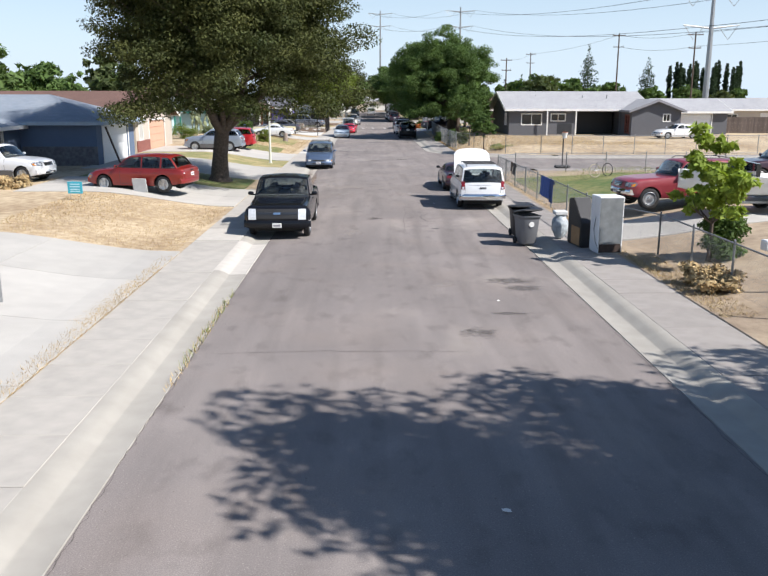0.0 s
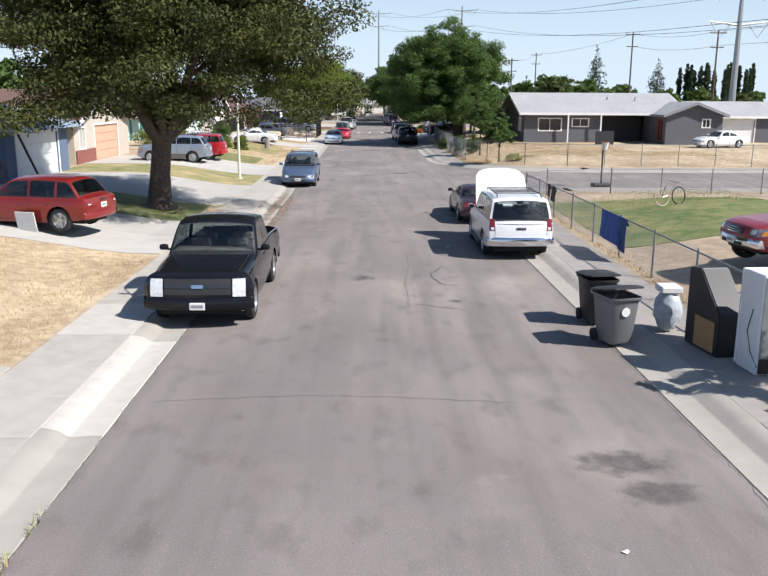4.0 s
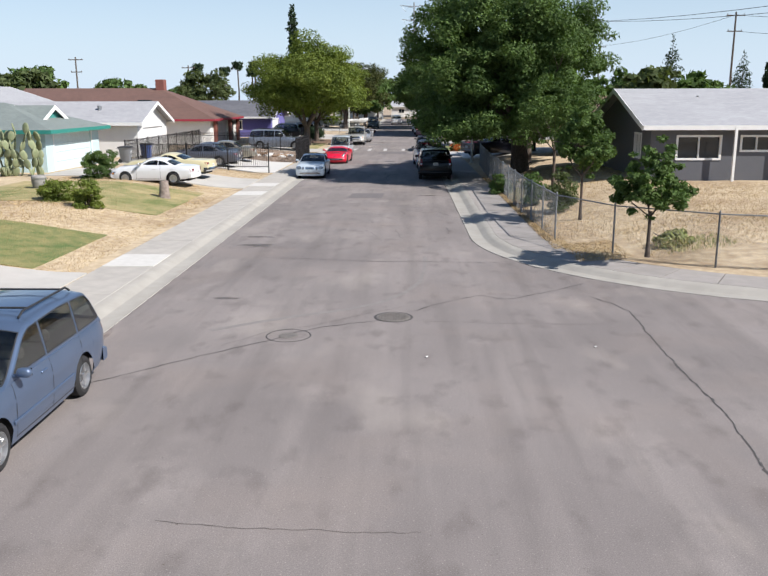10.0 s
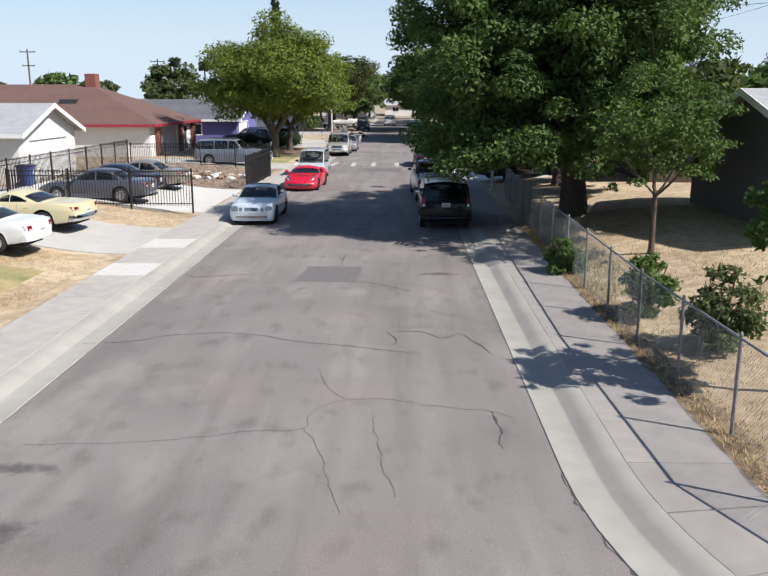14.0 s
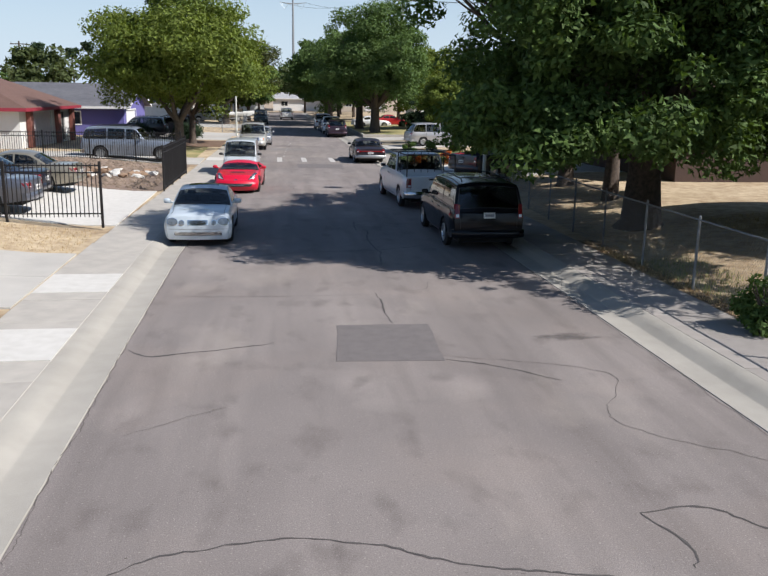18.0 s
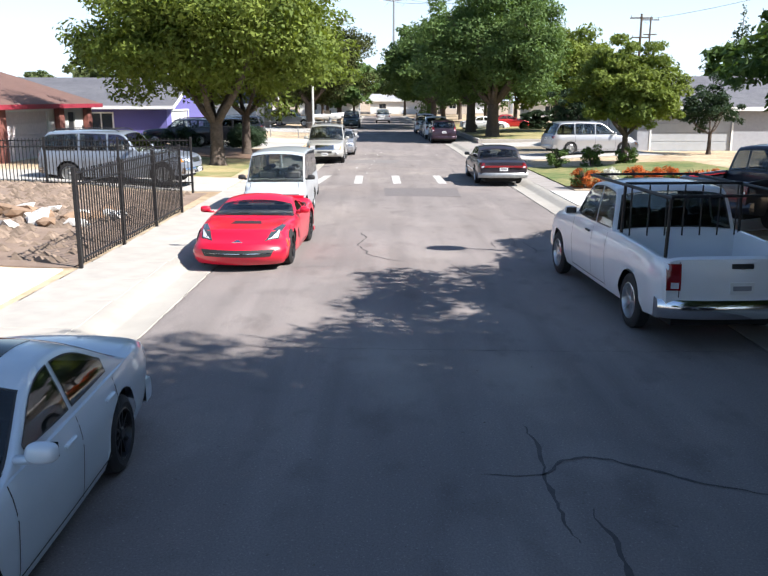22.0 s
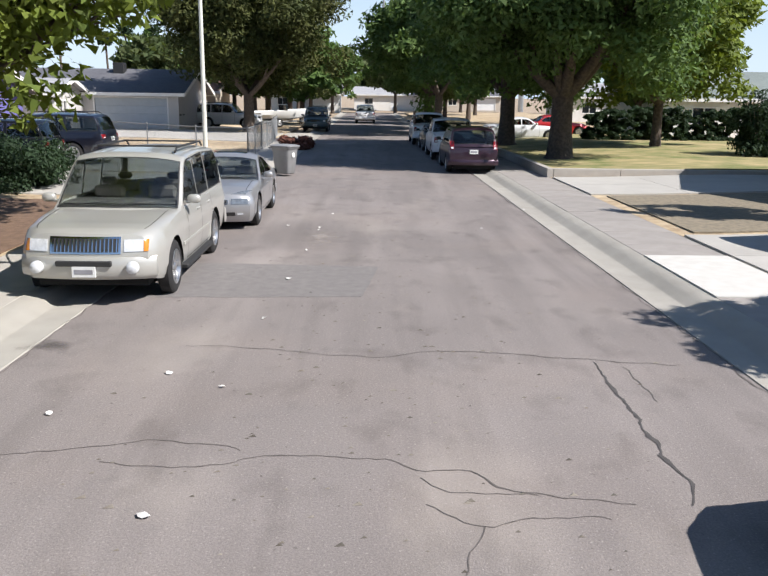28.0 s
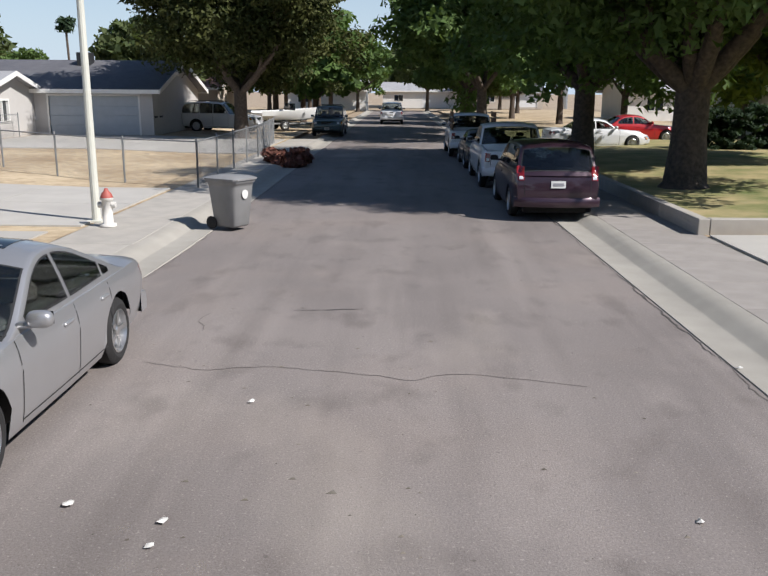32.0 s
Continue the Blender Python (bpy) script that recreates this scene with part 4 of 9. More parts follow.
    # front end
    if not S.get("plain_front"):
        hl = S.get("head", (0.3, 0.15, 0.13))        # width, height, below the nose line
        zc = nose - hl[2]
        x1 = hw * min(0.95, S["nose_w"] + 0.12)
        for sg in (-1, 1):
            hd = face(T, "headlight", LENS_GREY, sg * (x1 - hl[0]), sg * x1, zc - hl[1] / 2, zc + hl[1] / 2, 8, 4, 0.01)
            face(T, "reflector", LAMP_CLEAR, sg * (x1 - hl[0] * 0.85), sg * (x1 - hl[0] * 0.45), zc - hl[1] * 0.35, zc + hl[1] * 0.35, 4, 3, 0.014, hd)
            if S.get("amber", True):
                face(T, "indicator", LAMP_AMBER, sg * (x1 - hl[0] * 0.14), sg * (x1 - 0.01), zc - hl[1] * 0.4, zc + hl[1] * 0.2, 2, 3, 0.014, hd)
        gr = S.get("grille_size", (0.7, 0.16, 0.14))
        zc = nose - gr[2]
        gob = face(T, "grille", TRIM, -gr[0] / 2, gr[0] / 2, zc - gr[1] / 2, zc + gr[1] / 2, 10, 3, 0.01)
        ns = S.get("grille_bars", 3)
        for k in range(ns):
            zz = zc - gr[1] / 2 + gr[1] * (k + 0.5) / ns
            face(T, "bar", S["grille"] or CHROME, -gr[0] / 2 + 0.02, gr[0] / 2 - 0.02, zz - 0.007, zz + 0.007, 10, 1, 0.018, gob)
    bz = S.get("bumper_z", (gc + 0.12, gc + 0.34))
    bmat = S["bumper"] or body
    for nm, yy, sgn, wf, rd in (("front_bumper", -L / 2, -1, S["nose_w"] + 0.09, S["nose_round"]), ("rear_bumper", L / 2, 1, S["tail_w"] + 0.06, S["tail_round"])):
        if nm == "front_bumper" and S.get("no_bumper"):
            continue
        bm = bmesh.new()
        rr = []
        for i in range(17):
            t = -1 + i / 8
            xx = hw * wf * t
            dy = sgn * (0.055 - 0.1 * abs(t) ** 5 - rd * t * t * wf * wf)
            d5 = sgn * 0.16
            rr.append([bm.verts.new(p) for p in ((xx * 0.99, yy + dy - d5, bz[0]), (xx, yy + dy - sgn * 0.02, bz[0] + 0.01), (xx, yy + dy + sgn * 0.006, bz[0] + 0.05), (xx, yy + dy + sgn * 0.01, (bz[0] + bz[1]) / 2), (xx, yy + dy + sgn * 0.004, bz[1] - 0.05), (xx, yy + dy - sgn * 0.025, bz[1] - 0.005), (xx * 0.99, yy + dy - d5, bz[1]))])
        for p0, p1 in zip(rr, rr[1:]):
            for k in range(6):
                bm.faces.new((p0[k], p0[k + 1], p1[k + 1], p1[k]))
        bm.faces.new(rr[0])
        bm.faces.new(rr[-1])
        bmesh.ops.recalc_face_normals(bm, faces=bm.faces)
        bo = part(nm, bm, bmat, T, smooth=True, sharp=50)
        if nm == "front_bumper" and S.get("lower_grille", True):
            part("air_intake", abox(-hw * 0.42, hw * 0.42, -0.072 - L / 2, 0.0 - L / 2, bz[0] + 0.03, bz[0] + 0.11, 0.01), TRIM, bo)
    pz = S.get("plate_z", bz[0] + 0.12)
    if S.get("plate_f", True):
        fp = part("number_plate", abox(-0.155, 0.155, -0.09 - L / 2, -0.06 - L / 2, pz - 0.075, pz + 0.075, 0.006), PLATE, T)
        part("plate_bar", abox(-0.12, 0.12, -0.094 - L / 2, -0.085 - L / 2, pz - 0.03, pz + 0.03), PLATE_BAR, fp)
    # rear end
    dz = S["deck"] if S["tail_h"] is None else S["tail_h"]
    tl = S.get("tail", (0.24, 0.14, 0.21))
    if S["tails"] == "corner":
        for sg in (-1, 1):
            x1 = hw * min(0.93, S["tail_w"] + 0.03)
            t_ = back(T, "tail_light", LAMP_RED, sg * (x1 - tl[0]), sg * x1, dz - tl[2] - tl[1] / 2, dz - tl[2] + tl[1] / 2, 6, 4, 0.012)
            if S.get("reverse_lamp", True):
                back(T, "reverse_lamp", LAMP_CLEAR, sg * (x1 - tl[0] * 0.85), sg * (x1 - tl[0] * 0.3), dz - tl[2] - tl[1] * 0.42, dz - tl[2] - tl[1] * 0.2, 3, 2, 0.017, t_)
    elif S["tails"] == "bar":
        back(T, "tail_light_bar", LAMP_RED, -hw * S["tail_w"] * 0.98, hw * S["tail_w"] * 0.98, dz - tl[2] - tl[1] / 2, dz - tl[2] + tl[1] / 2, 14, 2, 0.012, None, "full-width red tail light")
    rp = S.get("rear_plate_z", dz - 0.32)
    if S["plate_r"]:
        fp = back(T, "number_plate", PLATE, -0.155, 0.155, rp - 0.075, rp + 0.075, 2, 2, 0.02)
        back(T, "plate_bar", PLATE_BAR, -0.12, 0.12, rp - 0.03, rp + 0.03, 2, 1, 0.025, fp)
    if S.get("gate", S["bed"] is not None or S["tail_h"] is not None):
        for sg in (-1, 1):
            xx = hw * S["tail_w"] * 0.82
            back(T, "tailgate_gap", TRIM, sg * xx - 0.005, sg * xx + 0.005, bz[1] + 0.03, deck - 0.12, 1, 6, 0.004)
        back(T, "tailgate_handle", S.get("gate_mat", TRIM), -0.14, 0.14, deck - 0.2, deck - 0.14, 3, 2, 0.016)
    # roof rack
    if S["rack"]:
        zrk = H - 0.045
        for sg in (-1, 1):
            part("roof_rail", tube(bmesh.new(), [(sg * tw * 0.82, c1 + 0.25 - L / 2, zrk), (sg * tw * 0.82, c1 + 0.4 - L / 2, zrk + 0.07), (sg * tw * 0.82, c2 - 0.4 - L / 2, zrk + 0.07), (sg * tw * 0.82, c2 - 0.25 - L / 2, zrk - 0.01)], 0.018, 6), S.get("rack_mat", TRIM), T)
        for k in range(S["rack"]):
            yy = c1 + 0.55 + (c2 - c1 - 1.1) * k / max(1, S["rack"] - 1) - L / 2
            part("cross_bar", tube(bmesh.new(), [(-tw * 0.82, yy, zrk + 0.075), (tw * 0.82, yy, zrk + 0.075)], 0.016, 6), S.get("rack_mat", TRIM), T)
    # wipers and aerial
    if S.get("wipers", True):
        sa = find_s(zg - 0.02, c0, c1)
        for u0, u1 in ((-0.75, -0.1), (-0.05, 0.62)):
            part("wiper", tube(bmesh.new(), [top_pt(sa + 0.0 + 0.05 * i / 4, u0 + (u1 - u0) * i / 4, 0.022) for i in range(5)], 0.009, 5), TRIM, T)
    return T


def face(T, name, material, x0, x1, z0, z1, n=6, m=4, out=0.008, parent=None, label="", oval=0.0):
    """A piece laid on the front of a vehicle between x0..x1 and z0..z1."""
    return skin(T, name, material, [(x0, -5, z0), (x1, -5, z0), (x1, -5, z1), (x0, -5, z1)], (0, 1, 0), parent, n, m, out, 0.004, label, oval)


def back(T, name, material, x0, x1, z0, z1, n=6, m=4, out=0.008, parent=None, label=""):
    """A piece laid on the rear of a vehicle."""
    return skin(T, name, material, [(x0, 5, z0), (x1, 5, z0), (x1, 5, z1), (x0, 5, z1)], (0, -1, 0), parent, n, m, out, 0.004, label)


def spec_sedan(L=4.8, W=1.8, H=1.43, **k):
    d = dict(L=L, W=W, H=H, r=0.32, fw=0.92, rw=0.92 + L * 0.57, gc=0.19, belt=0.93, hood=0.92, nose=0.68, deck=0.97, cab=(1.35, 2.15, L - 1.6, L - 0.75),
             win=((1.2, 2.62), (2.7, 3.5), (3.56, 4.4)), seams=(1.55, 2.66, 3.52), handles=(2.45, 3.35), cab_top=0.68)
    d.update(k)
    return d


def spec_suv(L=5.05, W=2.0, H=1.88, **k):
    d = dict(L=L, W=W, H=H, r=0.38, fw=0.93, rw=0.93 + L * 0.585, gc=0.27, belt=1.14, hood=1.14, nose=0.98, deck=1.12, cab=(1.5, 2.15, L - 0.3, L - 0.03), tail_w=0.93,
             win=((1.3, 2.72), (2.8, 3.62), (3.72, 4.9)), seams=(1.75, 2.76, 3.67), handles=(2.55, 3.45), cab_top=0.8, rack=2, tail_h=1.2, head=(0.34, 0.17, 0.12))
    d.update(k)
    return d


def spec_van(L=4.95, W=1.9, H=1.72, **k):
    d = dict(L=L, W=W, H=H, r=0.33, fw=0.98, rw=0.98 + L * 0.576, gc=0.2, belt=1.05, hood=1.02, nose=0.72, deck=1.04, cab=(1.15, 2.2, L - 0.45, L - 0.05), tail_w=0.92,
             win=((1.3, 2.6), (2.68, 3.75), (3.83, 4.85)), seams=(1.5, 2.64, 3.78), handles=(2.4,), cab_top=0.78, tail_h=1.15)
    d.update(k)
    return d


def spec_pickup(L=5.84, W=2.03, H=1.87, **k):
    d = dict(L=L, W=W, H=H, r=0.39, fw=0.98, rw=0.98 + 3.64, gc=0.3, belt=1.19, hood=1.2, nose=1.04, deck=1.2, cab=(1.62, 2.35, 3.5, 3.72), bed=0.72, tail_w=0.94,
             win=((1.4, 2.85), (2.92, 3.7)), seams=(1.85, 2.88, 3.5), handles=(2.7,), cab_top=0.79, tail_h=1.15, tail=(0.14, 0.32, 0.16), head=(0.3, 0.24, 0.16), bumper_z=(0.42, 0.68))
    d.update(k)
    return d


def skin(T, name, material, quad, ray, parent=None, n=8, m=4, out=0.006, thick=0.004, label="", oval=0.0):
    """A thin piece laid on a vehicle's body: quad holds four points, thrown on to the body along ray."""
    tree_ = TREES[T.name]
    ray = Vector(ray).normalized()
    q = [Vector(p) for p in quad]
    bm = bmesh.new()
    g_ = []
    last = None
    for i in range(n + 1):
        u, row = i / n, []
        for j in range(m + 1):
            v = j / m
            a_, b_ = 2 * i / n - 1, 2 * v - 1
            u = 0.5 + 0.5 * a_ * (1 - oval + oval * math.sqrt(1 - b_ * b_ / 2))
            v = 0.5 + 0.5 * b_ * (1 - oval + oval * math.sqrt(1 - a_ * a_ / 2))
            p = (q[0] * (1 - u) + q[1] * u) * (1 - v) + (q[3] * (1 - u) + q[2] * u) * v
            hit = tree_.ray_cast(p, ray)[0]
            if hit is None:
                hit = last if last is not None else p + ray * 3.0
                hit = p + ray * (hit - p).dot(ray)
            last = hit
            row.append(bm.verts.new(hit - ray * out))
        g_.append(row)
    for i in range(n):
        for j in range(m):
            bm.faces.new((g_[i][j], g_[i + 1][j], g_[i + 1][j + 1], g_[i][j + 1]))
    bmesh.ops.recalc_face_normals(bm, faces=bm.faces)
    bm.normal_update()
    if sum((f.normal.dot(ray) for f in bm.faces)) > 0:
        bmesh.ops.reverse_faces(bm, faces=bm.faces[:])
    edge = [e for e in bm.edges if len(e.link_faces) == 1]
    ex = bmesh.ops.extrude_edge_only(bm, edges=edge)
    bmesh.ops.translate(bm, vec=ray * (out + thick), verts=[v for v in ex["geom"] if isinstance(v, bmesh.types.BMVert)])
    return part(name, bm, material, parent or T, label, smooth=True, sharp=50)


# ---- trees and plants ----
def leaves_mesh(name, clumps, per, size, material, seed, droop=0.25, flat=0.6):
    """Many small leaves gathered in clumps: each clump is (centre, radius)."""
    rg = np.random.default_rng(seed)
    C = np.array([c for c, _ in clumps])
    Rr = np.array([r for _, r in clumps])
    n = len(clumps) * per
    idx = rg.choice(len(clumps), n, p=Rr ** 2 / (Rr ** 2).sum())
    d = rg.normal(size=(n, 3))
    d /= np.linalg.norm(d, axis=1)[:, None]
    d[:, 2] *= flat
    rad = Rr[idx] * rg.uniform(0.25, 1.0, n) ** 0.6
    p = C[idx] + d * rad[:, None]
    nrm = d * 0.7 + rg.normal(size=(n, 3)) * 0.5 + np.array([0, 0, 0.55])
    nrm /= np.linalg.norm(nrm, axis=1)[:, None]
    t = np.cross(nrm, rg.normal(size=(n, 3)))
    t /= np.linalg.norm(t, axis=1)[:, None] + 1e-9
    b = np.cross(nrm, t)
    s = size * rg.uniform(0.6, 1.35, n)[:, None]
    a0 = p - t * s
    a1 = p + t * s * 0.62 + b * s * 0.5 - nrm * s * droop * 0.6
    a2 = p + t * s * 0.62 - b * s * 0.5 - nrm * s * droop * 0.6
    V = np.stack([a0, a1, a2], 1).reshape(-1, 3)
    me = bpy.data.meshes.new(name)
    me.vertices.add(len(V))
    me.vertices.foreach_set("co", V.astype(np.float32).ravel())
    me.loops.add(n * 3)
    me.loops.foreach_set("vertex_index", np.arange(n * 3, dtype=np.int32))
    me.polygons.add(n)
    me.polygons.foreach_set("loop_start", np.arange(0, n * 3, 3, dtype=np.int32))
    me.update(calc_edges=True)
    me.validate()
    me.materials.append(material)
    return me


def limb(bm, p, d, length, r, depth, rg, ends, n=7):
    pts, rad = [p], [r]
    k = 5
    for i in range(k):
        d = (d + Vector((rg.uniform(-0.16, 0.16), rg.uniform(-0.16, 0.16), rg.uniform(-0.03, 0.13)))).normalized()
        p = p + d * (length / k)
        pts.append(p)
        rad.append(r * (1 - 0.6 * (i + 1) / k))
    tube(bm, pts, rad, n, cap=False)
    ends += pts[2:]
    if depth > 0:
        for _ in range(3):
            i = rg.randint(2, k)
            nd = (d + Vector((rg.uniform(-1, 1), rg.uniform(-1, 1), rg.uniform(-0.2, 0.6)))).normalized()
            limb(bm, pts[i], nd, length * 0.6, rad[i] * 0.7, depth - 1, rg, ends, 5)


def tree(name, label, x, y, z, height, radius, trunk_r, fork, material, seed, bottom=None, clumps=90, per=130, leaf=0.13, squash=1.0, lean=(0, 0), group="", limbs=6, cr=1.0, twigs=2, spray=0.6, skirt=0):
    rg = random.Random(seed)
    T = thing(name, label, "tree", group, m=pose(x, y, z))
    bm = bmesh.new()
    base = Vector((0, 0, -0.1))
    top = Vector((lean[0] * 0.3, lean[1] * 0.3, fork))
    tube(bm, [base, Vector((0, 0, 0.15)), Vector((lean[0] * 0.1, lean[1] * 0.1, fork * 0.5)), top], [trunk_r * 1.7, trunk_r * 1.2, trunk_r * 0.95, trunk_r * 0.9], 12, cap=False)
    ends = []
    cz = (height + (bottom if bottom is not None else fork)) / 2
    for i in range(limbs):
        a = 2 * math.pi * (i + rg.uniform(-0.3, 0.3)) / limbs
        up = rg.uniform(0.55, 1.4)
        d = Vector((math.cos(a) + lean[0] * 0.22, math.sin(a) + lean[1] * 0.22, up)).normalized()
        limb(bm, top - Vector((0, 0, 0.15)), d, min((height - fork) * rg.uniform(0.5, 0.72), radius * rg.uniform(0.62, 0.75)), trunk_r * rg.uniform(0.45, 0.62), min(twigs, 2 if radius > 2 else 1), rg, ends)
    part("trunk", bm, BARK, T, smooth=True)
    lo = bottom if bottom is not None else fork
    hz = (height - lo) / 2
    cl = []
    tries = 0
    while len(cl) < clumps and tries < clumps * 30:
        tries += 1
        if ends and rg.random() < 0.35:
            p = rg.choice(ends) + Vector((rg.uniform(-0.6, 0.6), rg.uniform(-0.6, 0.6), rg.uniform(-0.3, 0.6)))
        else:
            a, u = rg.uniform(0, 2 * math.pi), rg.uniform(-1, 1)
            pw = 2.0 if u > 0 else 3.6      # fuller towards the skirt of the crown
            q = (1 - abs(u) ** pw) ** (1 / pw)
            k = rg.uniform(0.5, 1.0)
            p = Vector((math.cos(a) * q * radius * k, math.sin(a) * q * radius * k, u * hz * k * squash)) + Vector((lean[0], lean[1], lo + hz))
            lump = 0.78 + 0.42 * noise.noise(p * (1.6 / radius) + Vector((seed, 0, 0)))
            p = Vector((lean[0] + (p.x - lean[0]) * lump, lean[1] + (p.y - lean[1]) * lump, lo + hz + (p.z - lo - hz) * lump))
        e = Vector(((p.x - lean[0]) / radius, (p.y - lean[1]) / radius, (p.z - lo - hz) / hz))
        if (e.length > 1.02 and e.z > 0) or math.hypot(e.x, e.y) > 1.02 or p.z < lo - 0.1:
            continue
        if e.length > 0.8 and rg.random() < 0.22:      # sprigs that break the outline
            k = rg.uniform(1.02, 1.13)
            p = Vector((lean[0] + (p.x - lean[0]) * k, lean[1] + (p.y - lean[1]) * k, max(lo - 0.3, lo + hz + (p.z - lo - hz) * k)))
            cl.append((tuple(p), radius * rg.uniform(0.08, 0.14)))
            continue
        cl.append((tuple(p), radius * rg.uniform(0.12, 0.26) * cr))
    for k in range(skirt):      # boughs that hang low round the rim
        a, q = rg.uniform(0, 2 * math.pi), rg.uniform(0.5, 1.0)
        d = 0.8 + 0.3 * noise.noise((math.cos(a) * 1.7, math.sin(a) * 1.7, seed))
        p = (lean[0] + math.cos(a) * q * radius * d, lean[1] + math.sin(a) * q * radius * d, lo + (height - lo) * (0.02 + 0.25 * rg.random() ** 1.5) + 0.5 * noise.noise((math.cos(a) * 3, math.sin(a) * 3, seed + 9)))
        cl.append((p, radius * rg.uniform(0.1, 0.18)))
    part("crown", leaves_mesh("crown", cl, per, leaf, material, seed, flat=spray), material, T)
    return T


def bush(name, label, x, y, z, rx, ry, h, material, seed, per=120, leaf=0.06, n=22, blocky=False, category="bush", group=""):
    rg = random.Random(seed)
    T = thing(name, label, category, group, m=pose(x, y, z))
    bm = bmesh.new()
    for i in range(5):
        a = rg.uniform(0, 6.28)
        tube(bm, [(0, 0, -0.05), (math.cos(a) * rx * 0.3, math.sin(a) * ry * 0.3, h * 0.4), (math.cos(a) * rx * 0.6, math.sin(a) * ry * 0.6, h * 0.75)], [0.03, 0.02, 0.008], 5, cap=False)
    part("stem", bm, BARK, T)
    cl = []
    for i in range(n):
        if blocky:
            p = (rg.uniform(-1, 1) * rx * 0.88, rg.uniform(-1, 1) * ry * 0.88, h * rg.uniform(0.08, 0.93))
        else:
            a, q = rg.uniform(0, 6.28), rg.uniform(0, 1) ** 0.5
            p = (math.cos(a) * q * rx * 0.8, math.sin(a) * q * ry * 0.8, h * rg.uniform(0.04, 0.95 - 0.35 * q))
        cl.append((p, min(rx, ry, h) * rg.uniform(0.3, 0.55) if not blocky else min(rx, ry) * 0.3))
    part("foliage", leaves_mesh("foliage", cl, per, leaf, material, seed), material, T)
    return T


def tufts(name, label, spots, material, n, h, spread, seed, category="grass"):
    """Blades of grass or straw in patches; spots are (x0, x1, y0, y1)."""
    rg = np.random.default_rng(seed)
    area = np.array([(b - a) * (d - c) for a, b, c, d in spots])
    k = rg.choice(len(spots), n, p=area / area.sum())
    S_ = np.array(spots)[k]
    x = S_[:, 0] + (S_[:, 1] - S_[:, 0]) * rg.random(n)
    y = S_[:, 2] + (S_[:, 3] - S_[:, 2]) * rg.random(n)
    t = np.clip((np.abs(x) - 6.8) / 6.2, 0, 1)
    z = 0.12 + (0.67 - 0.52 * np.clip((y - 60) / 50, 0, 1)) * t * t * (3 - 2 * t)
    z = np.where(np.abs(x) < 5.2, 0.0, z)
    a = rg.uniform(0, 2 * np.pi, n)
    hh = h * rg.uniform(0.4, 1.2, n)
    wv = spread * rg.uniform(0.3, 1.0, n)
    dx, dy = np.cos(a), np.sin(a)
    p0 = np.stack([x - dy * 0.008, y + dx * 0.008, z], 1)
    p1 = np.stack([x + dy * 0.008, y - dx * 0.008, z], 1)
    p2 = np.stack([x + dx * wv, y + dy * wv, z + hh], 1)
    V = np.stack([p0, p1, p2], 1).reshape(-1, 3)
    me = bpy.data.meshes.new(name)
    me.vertices.add(len(V))
    me.vertices.foreach_set("co", V.astype(np.float32).ravel())
    me.loops.add(n * 3)
    me.loops.foreach_set("vertex_index", np.arange(n * 3, dtype=np.int32))
    me.polygons.add(n)
    me.polygons.foreach_set("loop_start", np.arange(0, n * 3, 3, dtype=np.int32))
    me.update(calc_edges=True)
    me.materials.append(material)
    return tagged(new(name, me), label, category, "", "stuff")


# ---- houses ----
def shingle(name, colour, c2):
    m = mat("roof_" + name, colour, 0.9, colour2=c2, scale=2.5, bump=0.5, bscale=30, big=0.5)
    nt, b = m.node_tree, m.node_tree.nodes["Principled BSDF"]
    tc = nt.nodes.new("ShaderNodeTexCoord")
    br = nt.nodes.new("ShaderNodeTexBrick")
    br.inputs["Scale"].default_value = 1.0
    br.inputs["Brick Width"].default_value, br.inputs["Row Height"].default_value, br.inputs["Mortar Size"].default_value = 0.3, 0.14, 0.012
    br.inputs["Color1"].default_value, br.inputs["Color2"].default_value, br.inputs["Mortar"].default_value = (1, 1, 1, 1), (0.82, 0.82, 0.82, 1), (0.6, 0.6, 0.6, 1)
    nt.links.new(tc.outputs["Object"], br.inputs["Vector"])
    mx = nt.nodes.new("ShaderNodeMix")
    mx.data_type, mx.blend_type = "RGBA", "MULTIPLY"
    mx.inputs[0].default_value = 0.7
    src = b.inputs["Base Color"].links[0].from_socket
    nt.links.new(src, mx.inputs[6])
    nt.links.new(br.outputs[0], mx.inputs[7])
    nt.links.new(mx.outputs[2], b.inputs["Base Color"])
    return m


ROOF_GREY = shingle("grey", (0.4, 0.4, 0.41), (0.33, 0.33, 0.34))
ROOF_BLUE = shingle("blue_grey", (0.2, 0.24, 0.29), (0.27, 0.3, 0.34))
ROOF_TEAL = shingle("green_grey", (0.17, 0.2, 0.19), (0.22, 0.25, 0.23))
ROOF_BROWN = shingle("brown", (0.17, 0.095, 0.075), (0.13, 0.075, 0.06))
ROOF_DARK = shingle("dark", (0.1, 0.1, 0.115), (0.15, 0.15, 0.16))


def stucco(name, colour):
    return mat("stucco_" + name, colour, 0.9, var=0.1, scale=1.5, bump=0.3, bscale=60, big=0.4)


